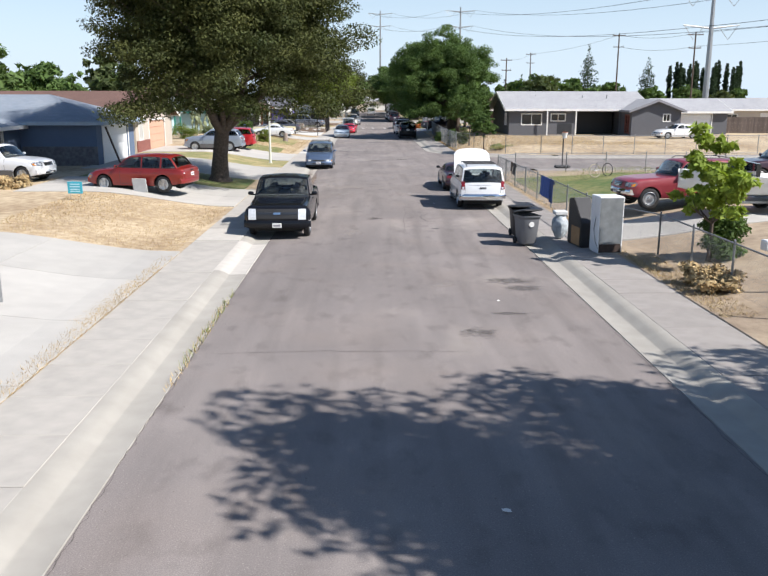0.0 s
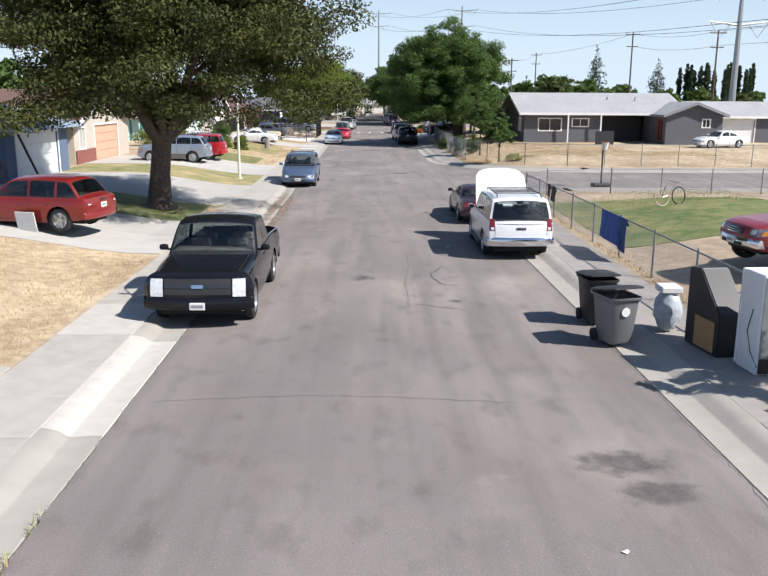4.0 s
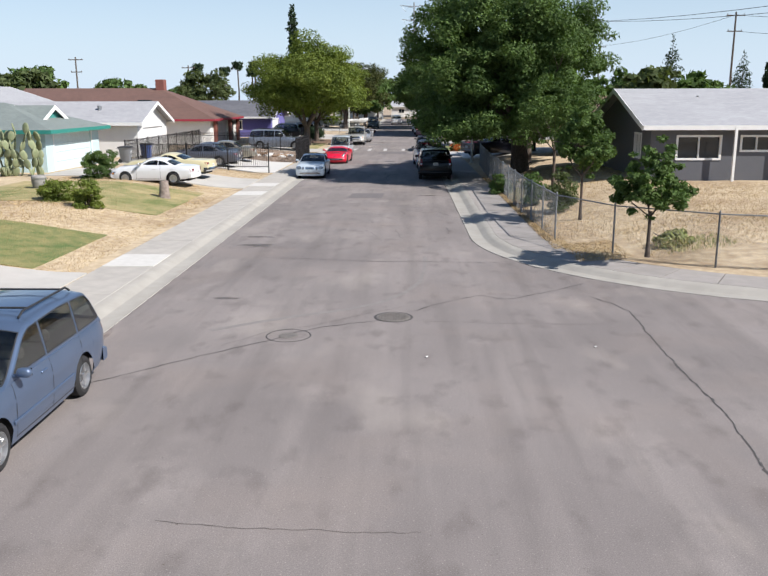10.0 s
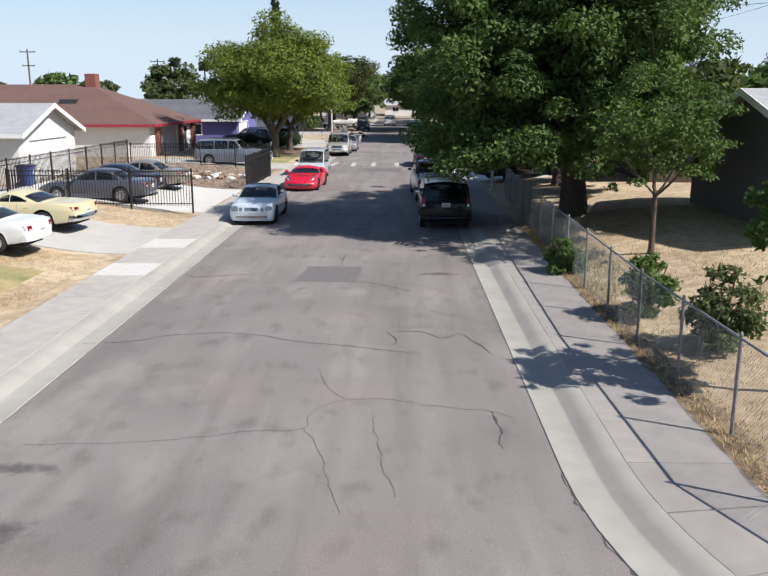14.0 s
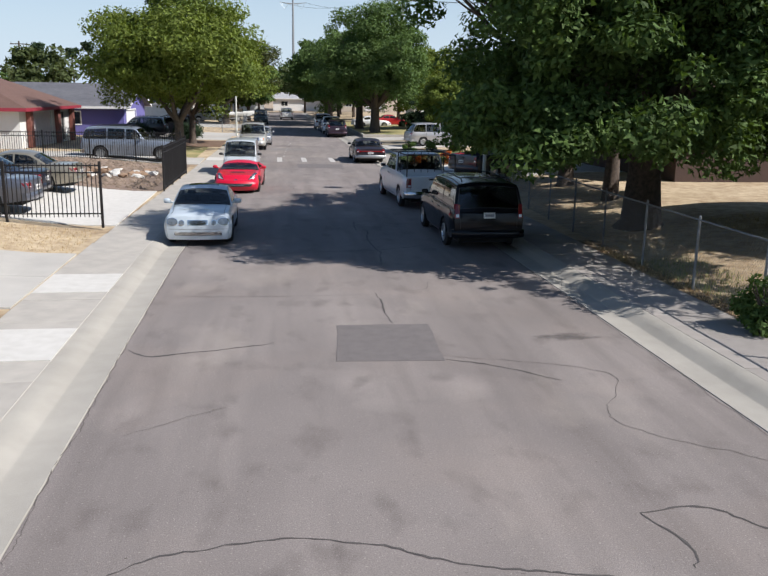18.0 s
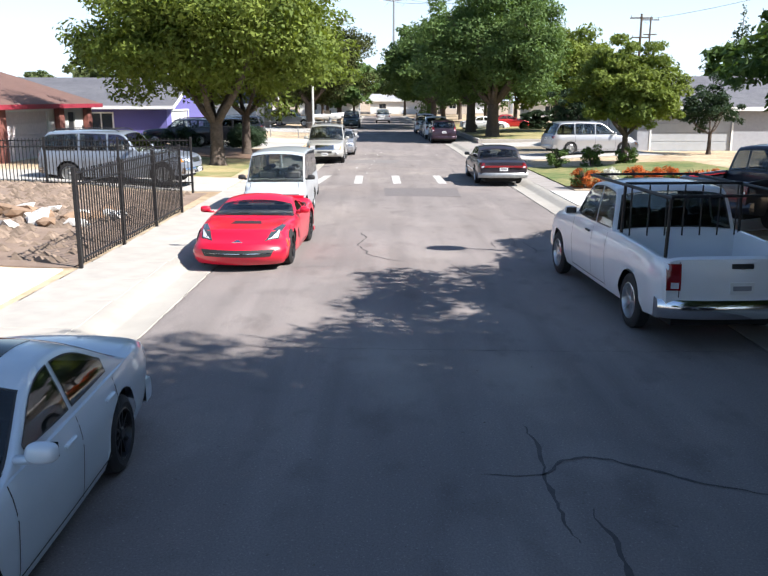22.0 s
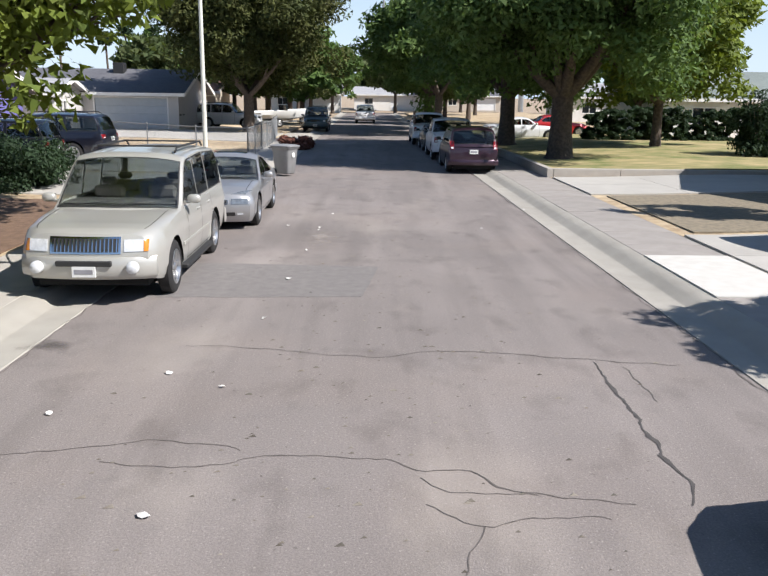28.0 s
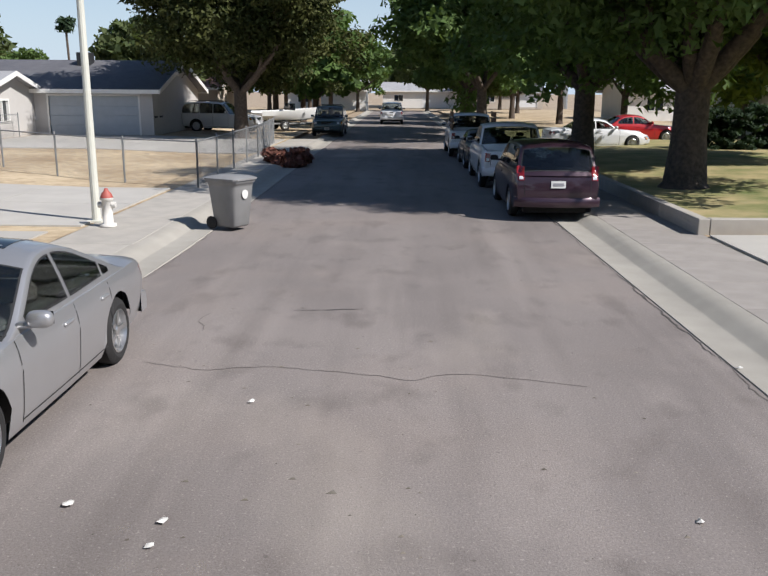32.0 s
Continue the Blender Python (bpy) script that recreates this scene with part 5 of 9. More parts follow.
def wall_run(T, name, axis, fixed, u0, u1, z0, z1, opens, material, out):
    """One wall with real openings; axis is the one it runs along, out the sign of its outer side."""
    th = 0.16
    us = sorted({u0, u1, *[o[0] for o in opens], *[o[1] for o in opens]})
    zs = sorted({z0, z1, *[o[2] for o in opens], *[o[3] for o in opens]})
    bm = bmesh.new()
    lo, hi = (fixed - th, fixed) if out > 0 else (fixed, fixed + th)
    for a, b in zip(us, us[1:]):
        run = None
        for c, d in zip(zs, zs[1:]):
            if any(o[0] <= a and b <= o[1] and o[2] <= c and d <= o[3] for o in opens):
                continue
            if axis == "x":
                box(bm, a, b, lo, hi, c, d)
            else:
                box(bm, lo, hi, a, b, c, d)
    bmesh.ops.remove_doubles(bm, verts=bm.verts, dist=0.0001)
    part(name, bm, material, T)
    for o in opens:
        kind = o[4]
        a, b, c, d = o[:4]
        col = o[5] if len(o) > 5 else WHITE_WOOD

        def slab_(p, q, e, f, g_, h, bev=0.0):
            """p..q along the wall, e..f out from its face, g_..h in height."""
            y_a, y_b = sorted((fixed + out * e, fixed + out * f))
            return abox(p, q, y_a, y_b, g_, h, bev) if axis == "x" else abox(y_a, y_b, p, q, g_, h, bev)

        if kind == "window":
            W_ = part("window", slab_(a, b, -0.12, -0.1, c, d), GLASS_CLEAR, T)
            for p, q, g_, h in ((a - 0.06, a + 0.04, c - 0.06, d + 0.06), (b - 0.04, b + 0.06, c - 0.06, d + 0.06), (a + 0.04, b - 0.04, c - 0.06, c + 0.04), (a + 0.04, b - 0.04, d - 0.04, d + 0.06), ((a + b) / 2 - 0.025, (a + b) / 2 + 0.025, c + 0.04, d - 0.04)):
                part("window_frame", slab_(p, q, -0.1, 0.035, g_, h), col, W_)
        elif kind == "garage":
            n = 4
            G = part("garage_door", slab_(a, b, -0.14, -0.1, c, d), col, T)
            for k in range(n):
                g_, h = c + (d - c) * k / n + 0.012, c + (d - c) * (k + 1) / n - 0.012
                part("panel", slab_(a + 0.02, b - 0.02, -0.1, -0.07, g_, h, 0.01), col, G)
            for p, q, g_, h in ((a - 0.1, a, c, d + 0.1), (b, b + 0.1, c, d + 0.1), (a, b, d, d + 0.1)):
                part("door_trim", slab_(p, q, 0.0, 0.03, g_, h), WHITE_WOOD, G)
        elif kind == "door":
            D_ = part("door", slab_(a, b, -0.12, -0.08, c, d), col, T)
            part("door_handle", slab_(a + 0.08, a + 0.14, -0.08, -0.03, c + 0.95, c + 1.05, 0.01), STEEL, D_)
        else:
            # a black sheet deep in the opening stands in for the porch's shade
            part("dark_recess", slab_(a, b, -2.6, -2.5, c, d), TRIM, T)


def volume(T, x0, x1, y0, y1, z0, h, roof, wall, trim, ridge="x", pitch=0.33, over=0.5, opens=None, hip=(False, False)):
    """One block of a house: four walls with openings, a gabled or hipped roof with eaves, fascia boards."""
    opens = opens or {}
    z1 = z0 + h
    wall_run(T, "wall", "x", y0, x0, x1, z0 - 0.3, z1, opens.get("S", []), wall, -1)
    wall_run(T, "wall", "x", y1, x0, x1, z0 - 0.3, z1, opens.get("N", []), wall, 1)
    wall_run(T, "wall", "y", x1, y0 + 0.16, y1 - 0.16, z0 - 0.3, z1, opens.get("E", []), wall, 1)
    wall_run(T, "wall", "y", x0, y0 + 0.16, y1 - 0.16, z0 - 0.3, z1, opens.get("W", []), wall, -1)
    a0, a1, b0, b1 = (x0, x1, y0, y1) if ridge == "x" else (y0, y1, x0, x1)

    def P(u, v, z):
        return (u, v, z) if ridge == "x" else (v, u, z)

    half = (b1 - b0) / 2 + over
    zr = z1 + half * pitch - over * pitch + 0.02
    ze = z1 - over * pitch + 0.02
    mid = (b0 + b1) / 2
    r0, r1 = a0 - over, a1 + over
    q0 = r0 + half if hip[0] else r0
    q1 = r1 - half if hip[1] else r1
    th = 0.12
    bm = bmesh.new()
    top = [P(r0, b0 - over, ze), P(r1, b0 - over, ze), P(q1, mid, zr), P(q0, mid, zr), P(r0, b1 + over, ze), P(r1, b1 + over, ze)]
    up = [bm.verts.new((p[0], p[1], p[2] + th)) for p in top]
    dn = [bm.verts.new(p) for p in top]
    for s in (up, dn):
        bm.faces.new((s[0], s[1], s[2], s[3]))
        bm.faces.new((s[4], s[3], s[2], s[5]))
        if hip[0]:
            bm.faces.new((s[0], s[3], s[4]))
        if hip[1]:
            bm.faces.new((s[1], s[5], s[2]))
    loop = [0, 1, 5, 4] if hip[0] and hip[1] else ([0, 1, 2, 5, 4] if hip[0] else ([0, 1, 5, 4, 3] if hip[1] else [0, 1, 2, 5, 4, 3]))
    for i, j in zip(loop, loop[1:] + loop[:1]):
        bm.faces.new((up[i], up[j], dn[j], dn[i]))
    bmesh.ops.recalc_face_normals(bm, faces=bm.faces)
    part("roof", bm, roof, T)
    # gable ends and barge boards
    for end, u, hp, sg in ((0, a0, hip[0], -1), (1, a1, hip[1], 1)):
        if hp:
            continue
        bm = bmesh.new()
        zr_in = z1 + (b1 - b0) / 2 * pitch
        tri = [P(u, b0, z1), P(u, b1, z1), P(u, mid, zr_in)]
        tri2 = [P(u - sg * 0.16, b0, z1), P(u - sg * 0.16, b1, z1), P(u - sg * 0.16, mid, zr_in)]
        va, vb = [bm.verts.new(p) for p in tri], [bm.verts.new(p) for p in tri2]
        bm.faces.new(va)
        bm.faces.new(vb)
        for i in range(3):
            bm.faces.new((va[i], va[(i + 1) % 3], vb[(i + 1) % 3], vb[i]))
        bmesh.ops.recalc_face_normals(bm, faces=bm.faces)
        part("gable", bm, wall, T)
        for bb in (b0 - over, b1 + over):
            bm = bmesh.new()
            uo = u + sg * (over + 0.015)
            vs = [bm.verts.new(P(uo + sg * dd, bb if k == 0 else mid, (ze if k == 0 else zr) + dz_)) for dd in (0, 0.03) for k in (0, 1) for dz_ in (-0.12, 0.13)]
            for q in ((0, 1, 3, 2), (4, 6, 7, 5), (0, 4, 5, 1), (2, 3, 7, 6), (0, 2, 6, 4), (1, 5, 7, 3)):
                bm.faces.new([vs[i] for i in q])
            bmesh.ops.recalc_face_normals(bm, faces=bm.faces)
            part("barge_board", bm, trim, T)
    for bb, sg in ((b0 - over, -1), (b1 + over, 1)):
        p, q = P(r0, bb + sg * 0.002, ze - 0.09), P(r1, bb + sg * 0.032, ze + th + 0.005)
        part("fascia", abox(p[0], q[0], p[1], q[1], p[2], q[2]), trim, T)
    for hp, u, sg in ((hip[0], r0, -1), (hip[1], r1, 1)):
        if hp:
            p, q = P(u + sg * 0.002, b0 - over, ze - 0.09), P(u + sg * 0.032, b1 + over, ze + th + 0.005)
            part("fascia", abox(p[0], q[0], p[1], q[1], p[2], q[2]), trim, T)


def roof_vent(T, x, y, z, h=0.35, r=0.06, material=None):
    part("roof_vent", tube(bmesh.new(), [(x, y, z), (x, y, z + h), (x, y, z + h + 0.01)], [r, r, r * 0.2], 8), material or STEEL, T)


W_GREY = stucco("grey", (0.115, 0.117, 0.13))
W_BLUE = stucco("blue_grey", (0.11, 0.155, 0.24))
W_WHITE = stucco("white", (0.72, 0.71, 0.68))
W_TEAL = stucco("pale_teal", (0.5, 0.64, 0.66))
W_TEAL2 = stucco("deep_teal", (0.05, 0.25, 0.22))
W_PEACH = stucco("peach", (0.62, 0.36, 0.24))
W_PURPLE = stucco("violet_blue", (0.13, 0.12, 0.33))
W_BEIGE = stucco("beige", (0.5, 0.44, 0.37))
RED_TRIM = mat("red_trim", (0.3, 0.03, 0.05), 0.6, var=0.1)
BRICKISH = mat("brick_red", (0.27, 0.1, 0.075), 0.9, colour2=(0.17, 0.06, 0.05), scale=9, bump=0.5)
TEAL_TRIM = mat("teal_trim", (0.03, 0.22, 0.18), 0.6, var=0.1)
GARAGE_WHITE = mat("garage_white", (0.75, 0.75, 0.74), 0.55, var=0.06, scale=3)
GARAGE_PEACH = mat("garage_peach", (0.6, 0.36, 0.25), 0.6, var=0.08, scale=3)
GARAGE_GREY = mat("garage_grey", (0.4, 0.42, 0.44), 0.6, var=0.08, scale=3)

# grey house on the corner
zb = 0.8
T = thing("house", "dark grey stucco house with a pale shingle roof", "house")
volume(T, 14.0, 28.5, 54.0, 65.0, zb, 2.7, ROOF_GREY, W_GREY, WHITE_WOOD, "x", 0.3, 0.55,
       {"S": [(15.3, 17.4, zb + 1.05, zb + 2.15, "window"), (18.4, 19.9, zb + 1.45, zb + 2.15, "window"), (21.0, 25.6, zb, zb + 2.4, "porch")],
        "W": [(55.6, 56.8, zb + 1.0, zb + 2.2, "window")]})
volume(T, 25.8, 30.8, 50.5, 58.5, zb, 2.6, ROOF_GREY, W_GREY, mat("grey_trim", (0.25, 0.25, 0.27), 0.7), "y", 0.38, 0.4, {"S": [(29.0, 29.7, zb + 1.5, zb + 2.2, "window")], "W": [(51.2, 52.6, zb + 0.3, zb + 2.1, "window", BRICKISH)]})
volume(T, 30.8, 37.5, 55.0, 63.0, zb, 2.4, ROOF_GREY, W_GREY, WHITE_WOOD, "x", 0.3, 0.4, {"S": [(31.4, 35.8, zb, zb + 2.1, "garage", GARAGE_WHITE)]})
for xx in (17.9, 20.9):
    part("porch_post", abox(xx - 0.06, xx + 0.06, 53.4, 53.52, zb - 0.2, zb + 2.62), WHITE_WOOD, T)
for xx, yy in ((17.5, 58), (22.4, 57.2), (25.0, 57.0)):
    roof_vent(T, xx, yy, zb + 3.6, 0.5)

# blue-grey house with a shaded front
T = thing("house", "low blue-grey house with a hipped shingle roof and white garage door", "house")
volume(T, -36, -16.6, 15.5, 23.2, zb, 2.6, ROOF_BLUE, W_BLUE, mat("blue_fascia", (0.3, 0.38, 0.46), 0.6), "x", 0.34, 0.6,
       {"E": [(16.6, 21.8, zb, zb + 2.15, "garage", GARAGE_WHITE)]}, (False, True))
volume(T, -36, -21.0, 10.8, 15.5, zb, 2.35, ROOF_BLUE, W_BLUE, WHITE_WOOD, "x", 0.3, 0.5, {"E": [(12.0, 13.2, zb + 0.9, zb + 2.1, "window")]}, (False, True))
part("stone_base", abox(-20.9, -16.58, 15.42, 15.5, zb - 0.2, zb + 1.1), mat("stone_veneer", (0.16, 0.165, 0.18), 0.9, colour2=(0.09, 0.09, 0.1), scale=6, bump=0.8, bscale=8), T)
part("leaning_plank", tube(bmesh.new(), [(-16.2, 16.0, zb + 2.2), (-15.9, 17.4, zb)], 0.06, 5), BARK, T)

# peach house
T = thing("house", "low house with a brown roof, brick base and peach garage door", "house")
volume(T, -36, -17.4, 26.5, 37.5, 0.8, 2.55, ROOF_BROWN, W_BEIGE, WHITE_WOOD, "x", 0.3, 0.6, {"E": [(30.2, 35.0, 0.8, 2.95, "garage", GARAGE_PEACH), (27.4, 28.4, 1.6, 2.9, "window")]})
part("brick_base", abox(-17.38, -17.3, 26.6, 30.0, 0.6, 1.6), BRICKISH, T)
part("satellite_dish", lathe(bmesh.new(), [(0, 0.02), (0.06, 0.2), (0.16, 0.38)], 16, "y", (-33.0, 24.0, 5.4)), W_WHITE, T)

# teal house
T = thing("house", "pale teal house with a green-grey shingle roof and teal gable", "house")
volume(T, -36, -18.0, 58.5, 66.5, 0.75, 2.45, ROOF_TEAL, W_TEAL, TEAL_TRIM, "x", 0.32, 0.6, {"E": [(59.6, 65.2, 0.75, 2.9, "garage", mat("garage_pale_teal", (0.62, 0.73, 0.74), 0.6))]}, (False, True))
volume(T, -36, -22.0, 53.2, 58.5, 0.75, 2.3, ROOF_TEAL, W_TEAL, TEAL_TRIM, "x", 0.3, 0.5, {"E": [(54.2, 55.2, 0.75, 2.8, "door", W_TEAL2)], "S": [(-26, -24.2, 1.6, 2.8, "window")]}, (False, True))
volume(T, -21.2, -19.2, 60.8, 64.2, 3.2, 0.35, ROOF_TEAL, W_TEAL2, WHITE_WOOD, "x", 0.45, 0.2)
for yy in (53.6, 56.2):
    part("porch_post", abox(-20.9, -20.75, yy, yy + 0.14, 0.6, 3.0), TEAL_TRIM, T)
part("porch_roof", abox(-22.2, -20.5, 53.2, 56.8, 2.98, 3.1, 0.02), ROOF_TEAL, T)

# white house with a gabled garage
T = thing("house", "white house with a gabled garage and pale grey roof", "house")
volume(T, -36, -17.6, 73.2, 80.6, 0.6, 2.6, ROOF_GREY, W_WHITE, WHITE_WOOD, "x", 0.36, 0.5, {"E": [(74.4, 79.4, 0.6, 2.75, "garage", GARAGE_WHITE)], "S": [(-22, -20.8, 1.6, 2.5, "window")]})
volume(T, -42, -26.0, 76.0, 88.0, 0.6, 2.6, ROOF_GREY, W_WHITE, WHITE_WOOD, "y", 0.33, 0.5)
roof_vent(T, -21.0, 75.2, 3.9, 0.45, 0.16)

# brown-roofed house with red trim
T = thing("house", "white house with a brown roof and dark red trim", "house")
volume(T, -38, -17.4, 95.0, 108.5, 0.45, 2.6, ROOF_BROWN, W_WHITE, RED_TRIM, "x", 0.42, 0.6, {"E": [(97.2, 102.4, 0.45, 2.6, "garage", mat("garage_pink_white", (0.72, 0.62, 0.62), 0.6)), (105.2, 106.2, 0.45, 2.5, "door", TRIM)]}, (False, True))
for yy in (96.3, 103.2, 107.4):
    part("brick_pillar", abox(-17.36, -17.1, yy, yy + 0.7, 0.2, 3.0), BRICKISH, T)
part("chimney", abox(-24.5, -23.6, 101.2, 102.2, 3.6, 6.9, 0.02), BRICKISH, T)
part("skylight", abox(-25.5, -24.2, 98.0, 99.4, 4.4, 4.8, 0.03), GLASS_CLEAR, T)

# violet-blue house
T = thing("house", "violet-blue house with a dark roof and white garage front", "house")
volume(T, -34, -14.8, 116.0, 128.0, 0.3, 2.5, ROOF_DARK, W_PURPLE, WHITE_WOOD, "x", 0.3, 0.6, {"E": [(117.4, 122.4, 0.3, 2.4, "garage", GARAGE_WHITE)], "S": [(-20, -18.4, 1.2, 2.3, "window")]})

# white house behind the chain-link fence
# white stucco greyed to carry the shade on this house in its colour
W_WHITE_SHADED = stucco("white_shaded", (0.52, 0.5, 0.48))
T = thing("house", "white stucco house with a dark grey roof", "house")
# the garage door's blue-grey is shade put into its colour
volume(T, -33, -12.8, 149.5, 160, 0.28, 2.5, ROOF_DARK, W_WHITE_SHADED, WHITE_WOOD, "x", 0.3, 0.55, {"S": [(-18.6, -13.6, 0.28, 2.4, "garage", mat("garage_white_shaded", (0.42, 0.46, 0.5), 0.6, var=0.08, scale=3))]})
volume(T, -34, -19.4, 143.6, 149.5, 0.28, 2.4, ROOF_GREY, W_WHITE_SHADED, WHITE_WOOD, "x", 0.28, 0.5, {"S": [(-24, -22.6, 1.1, 2.2, "window")], "E": [(145.0, 146.4, 1.1, 2.2, "window")]})
part("rooftop_cooler", abox(-18.4, -17.6, 153.5, 154.3, 4.0, 4.9, 0.03), TRIM, T)

# right side, further on
T = thing("house", "low grey house with a pale roof beside the driveway", "house")
volume(T, 14.2, 27, 107.5, 118, 0.3, 2.5, ROOF_DARK, mat("stucco_light_grey", (0.36, 0.37, 0.4), 0.9, var=0.1, bump=0.2), WHITE_WOOD, "x", 0.32, 0.5, {"W": [(109, 113.6, 0.3, 2.4, "garage", GARAGE_GREY)], "S": [(15.0, 19.6, 0.3, 2.4, "garage", GARAGE_GREY)]})
T = thing("house", "white house half hidden behind street trees", "house")
volume(T, 20, 34, 146, 158, 0.3, 2.6, ROOF_TEAL, W_WHITE, WHITE_WOOD, "x", 0.3, 0.5, {"W": [(148, 149.4, 1.2, 2.3, "window")], "S": [(22.0, 23.6, 1.2, 2.3, "window")]})
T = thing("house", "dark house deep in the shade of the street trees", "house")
# the tree shade on these walls is darkened into the stucco colour
volume(T, 15, 30, 74, 86, 0.5, 2.6, ROOF_BROWN, mat("stucco_brown_shaded", (0.08, 0.05, 0.04), 0.9, bump=0.2), WHITE_WOOD, "x", 0.3, 0.5, {"W": [(76, 77.5, 1.5, 2.6, "window")]})
for i, (xx, yy, ww, rf, wl) in enumerate(((48, 84, 16, ROOF_GREY, W_BEIGE), (66, 78, 15, ROOF_DARK, W_BEIGE), (-2, 250, 14, ROOF_GREY, W_WHITE), (-30, 176, 15, ROOF_BROWN, W_BEIGE), (22, 182, 13, ROOF_GREY, W_WHITE), (-16, 226, 12, ROOF_GREY, W_WHITE), (14, 250, 12, ROOF_DARK, W_BEIGE))):
    T = thing("house", "distant single-storey house with a shingle roof", "house", "distant houses")
    volume(T, xx, xx + ww, yy, yy + 9, 0.3, 2.7, rf, wl, WHITE_WOOD, "x", 0.3, 0.5, {"S": [(xx + 2, xx + 3.6, 1.2, 2.3, "window"), (xx + 7, xx + 11, 0.3, 2.4, "garage", GARAGE_WHITE)]})
for xx, yy in ((-60, 40), (-62, 62), (-64, 88), (-60, 112), (-58, 140)):
    T = thing("house", "neighbouring house with a low roof behind the front row", "house", "houses in the row behind")
    volume(T, xx, xx + 15, yy, yy + 11, 0.8, 2.6, random.Random(yy).choice((ROOF_BROWN, ROOF_GREY, ROOF_DARK)), W_BEIGE, WHITE_WOOD, "x", 0.32, 0.5, {"E": [(yy + 2, yy + 3.5, 1.8, 2.8, "window")]})


# ---- fences ----
def chain_link(name, label, line, h=1.2, gap=0.075, group="chain-link fences", z=None, post_every=2.6, wire=0.0018):
    """Posts, a top rail and a fabric of crossing wires along a line."""
    T = thing(name, label, "fence", group)
    bmw = bmesh.new()
    V, F = [], []
    for (xa, ya), (xb, yb) in zip(line, line[1:]):
        L = math.hypot(xb - xa, yb - ya)
        d = Vector((xb - xa, yb - ya, 0)) / L
        nrm = Vector((-d.y, d.x, 0))
        n = max(1, round(L / post_every))
        P = lambda u, w_: Vector((xa, ya, 0)) + d * u + Vector((0, 0, (gz(xa + d.x * u, ya + d.y * u) if z is None else z) + w_))
        for i in range(n + 1):
            u = L * i / n
            p = P(u, 0)
            part("post", tube(bmesh.new(), [p - Vector((0, 0, 0.1)), p + Vector((0, 0, h + 0.06)), p + Vector((0, 0, h + 0.1))], [0.03, 0.03, 0.012], 8), GALV, T)
        part("top_rail", tube(bmesh.new(), [P(L * i / n, h) for i in range(n + 1)], 0.021, 6), GALV, T)
        u = -h
        while u < L:
            for sg in (1, -1):
                a, b = (u, u + h)
                t0, t1 = max(0.0, -a / h), min(1.0, (L - a) / h)
                if t1 - t0 < 0.02:
                    continue
                wz0, wz1 = (t0, t1) if sg > 0 else (1 - t0, 1 - t1)
                p, q = P(a + h * t0, 0.03 + wz0 * (h - 0.03)), P(a + h * t1, 0.03 + wz1 * (h - 0.03))
                e = nrm * wire
                k = len(V)
                s = (q - p).cross(nrm).normalized() * wire
                V += [p - e, p + s, p + e, p - s, q - e, q + s, q + e, q - s]
                F += [(k, k + 1, k + 5, k + 4), (k + 1, k + 2, k + 6, k + 5), (k + 2, k + 3, k + 7, k + 6), (k + 3, k, k + 4, k + 7)]
            u += gap
    fb = part("wire_fabric", pydata("wire_fabric", V, F, GALV), GALV, T)
    fb["kind"] = "stuff"
    return T


def iron_fence(name, label, line, h=1.55, gap=0.12, group="iron fences", thick=0.011, backing=None):
    T = thing(name, label, "fence", group)
    pk = mesh_of("picket", abox(-thick, thick, -thick, thick, 0.06, h + 0.05), IRON)
    for (xa, ya), (xb, yb) in zip(line, line[1:]):
        L = math.hypot(xb - xa, yb - ya)
        d = Vector((xb - xa, yb - ya, 0)) / L
        za = gz(xa, ya) * 0.5 + gz(xb, yb) * 0.5
        n = round(L / gap)
        for i in range(n + 1):
            ob = part("picket", pk, IRON, T)
            ob.location = Vector((xa, ya, za)) + d * (L * i / n)
        for zz in (0.16, h - 0.22, h - 0.02):
            part("rail", tube(bmesh.new(), [Vector((xa, ya, za + zz)), Vector((xb, yb, za + zz))], 0.02, 4), IRON, T)
        m = max(1, round(L / 2.6))
        for i in range(m + 1):
            p = Vector((xa, ya, za)) + d * (L * i / m)
            part("post", abox(p.x - 0.035, p.x + 0.035, p.y - 0.035, p.y + 0.035, za - 0.25, za + h + 0.1, 0.006), IRON, T)
    return T


chain_link("chain_link_fence", "galvanised chain-link fence along the pavement", [(7.9, -26), (7.75, -9), (6.95, -6.5), (6.8, 15.5), (8.2, 17.6), (11.5, 18.2), (34, 18.2)], 1.2)
chain_link("chain_link_fence", "galvanised chain-link fence round the corner lot", [(34, 34.8), (13.4, 34.8), (10.6, 35.6), (8.2, 37.4), (7.0, 40.3), (6.8, 47), (6.95, 62), (7.3, 72)], 1.5)
chain_link("chain_link_fence", "chain-link fence round a dry lawn", [(-16.5, 131.0), (-4.7, 126.0), (-4.9, 137.0), (-5.6, 146.0)], 1.25)
chain_link("chain_link_fence", "chain-link fence across the side yard", [(-19, 146.5), (-19, 131.2), (-12, 130)], 1.2)
iron_fence("iron_fence", "black iron picket fence across a driveway", [(-6.75, 65.4), (-14.6, 65.4)], 1.55)
iron_fence("iron_fence", "black iron picket fence at the back of a dirt yard", [(-6.9, 87.4), (-16.5, 87.4)], 1.55)
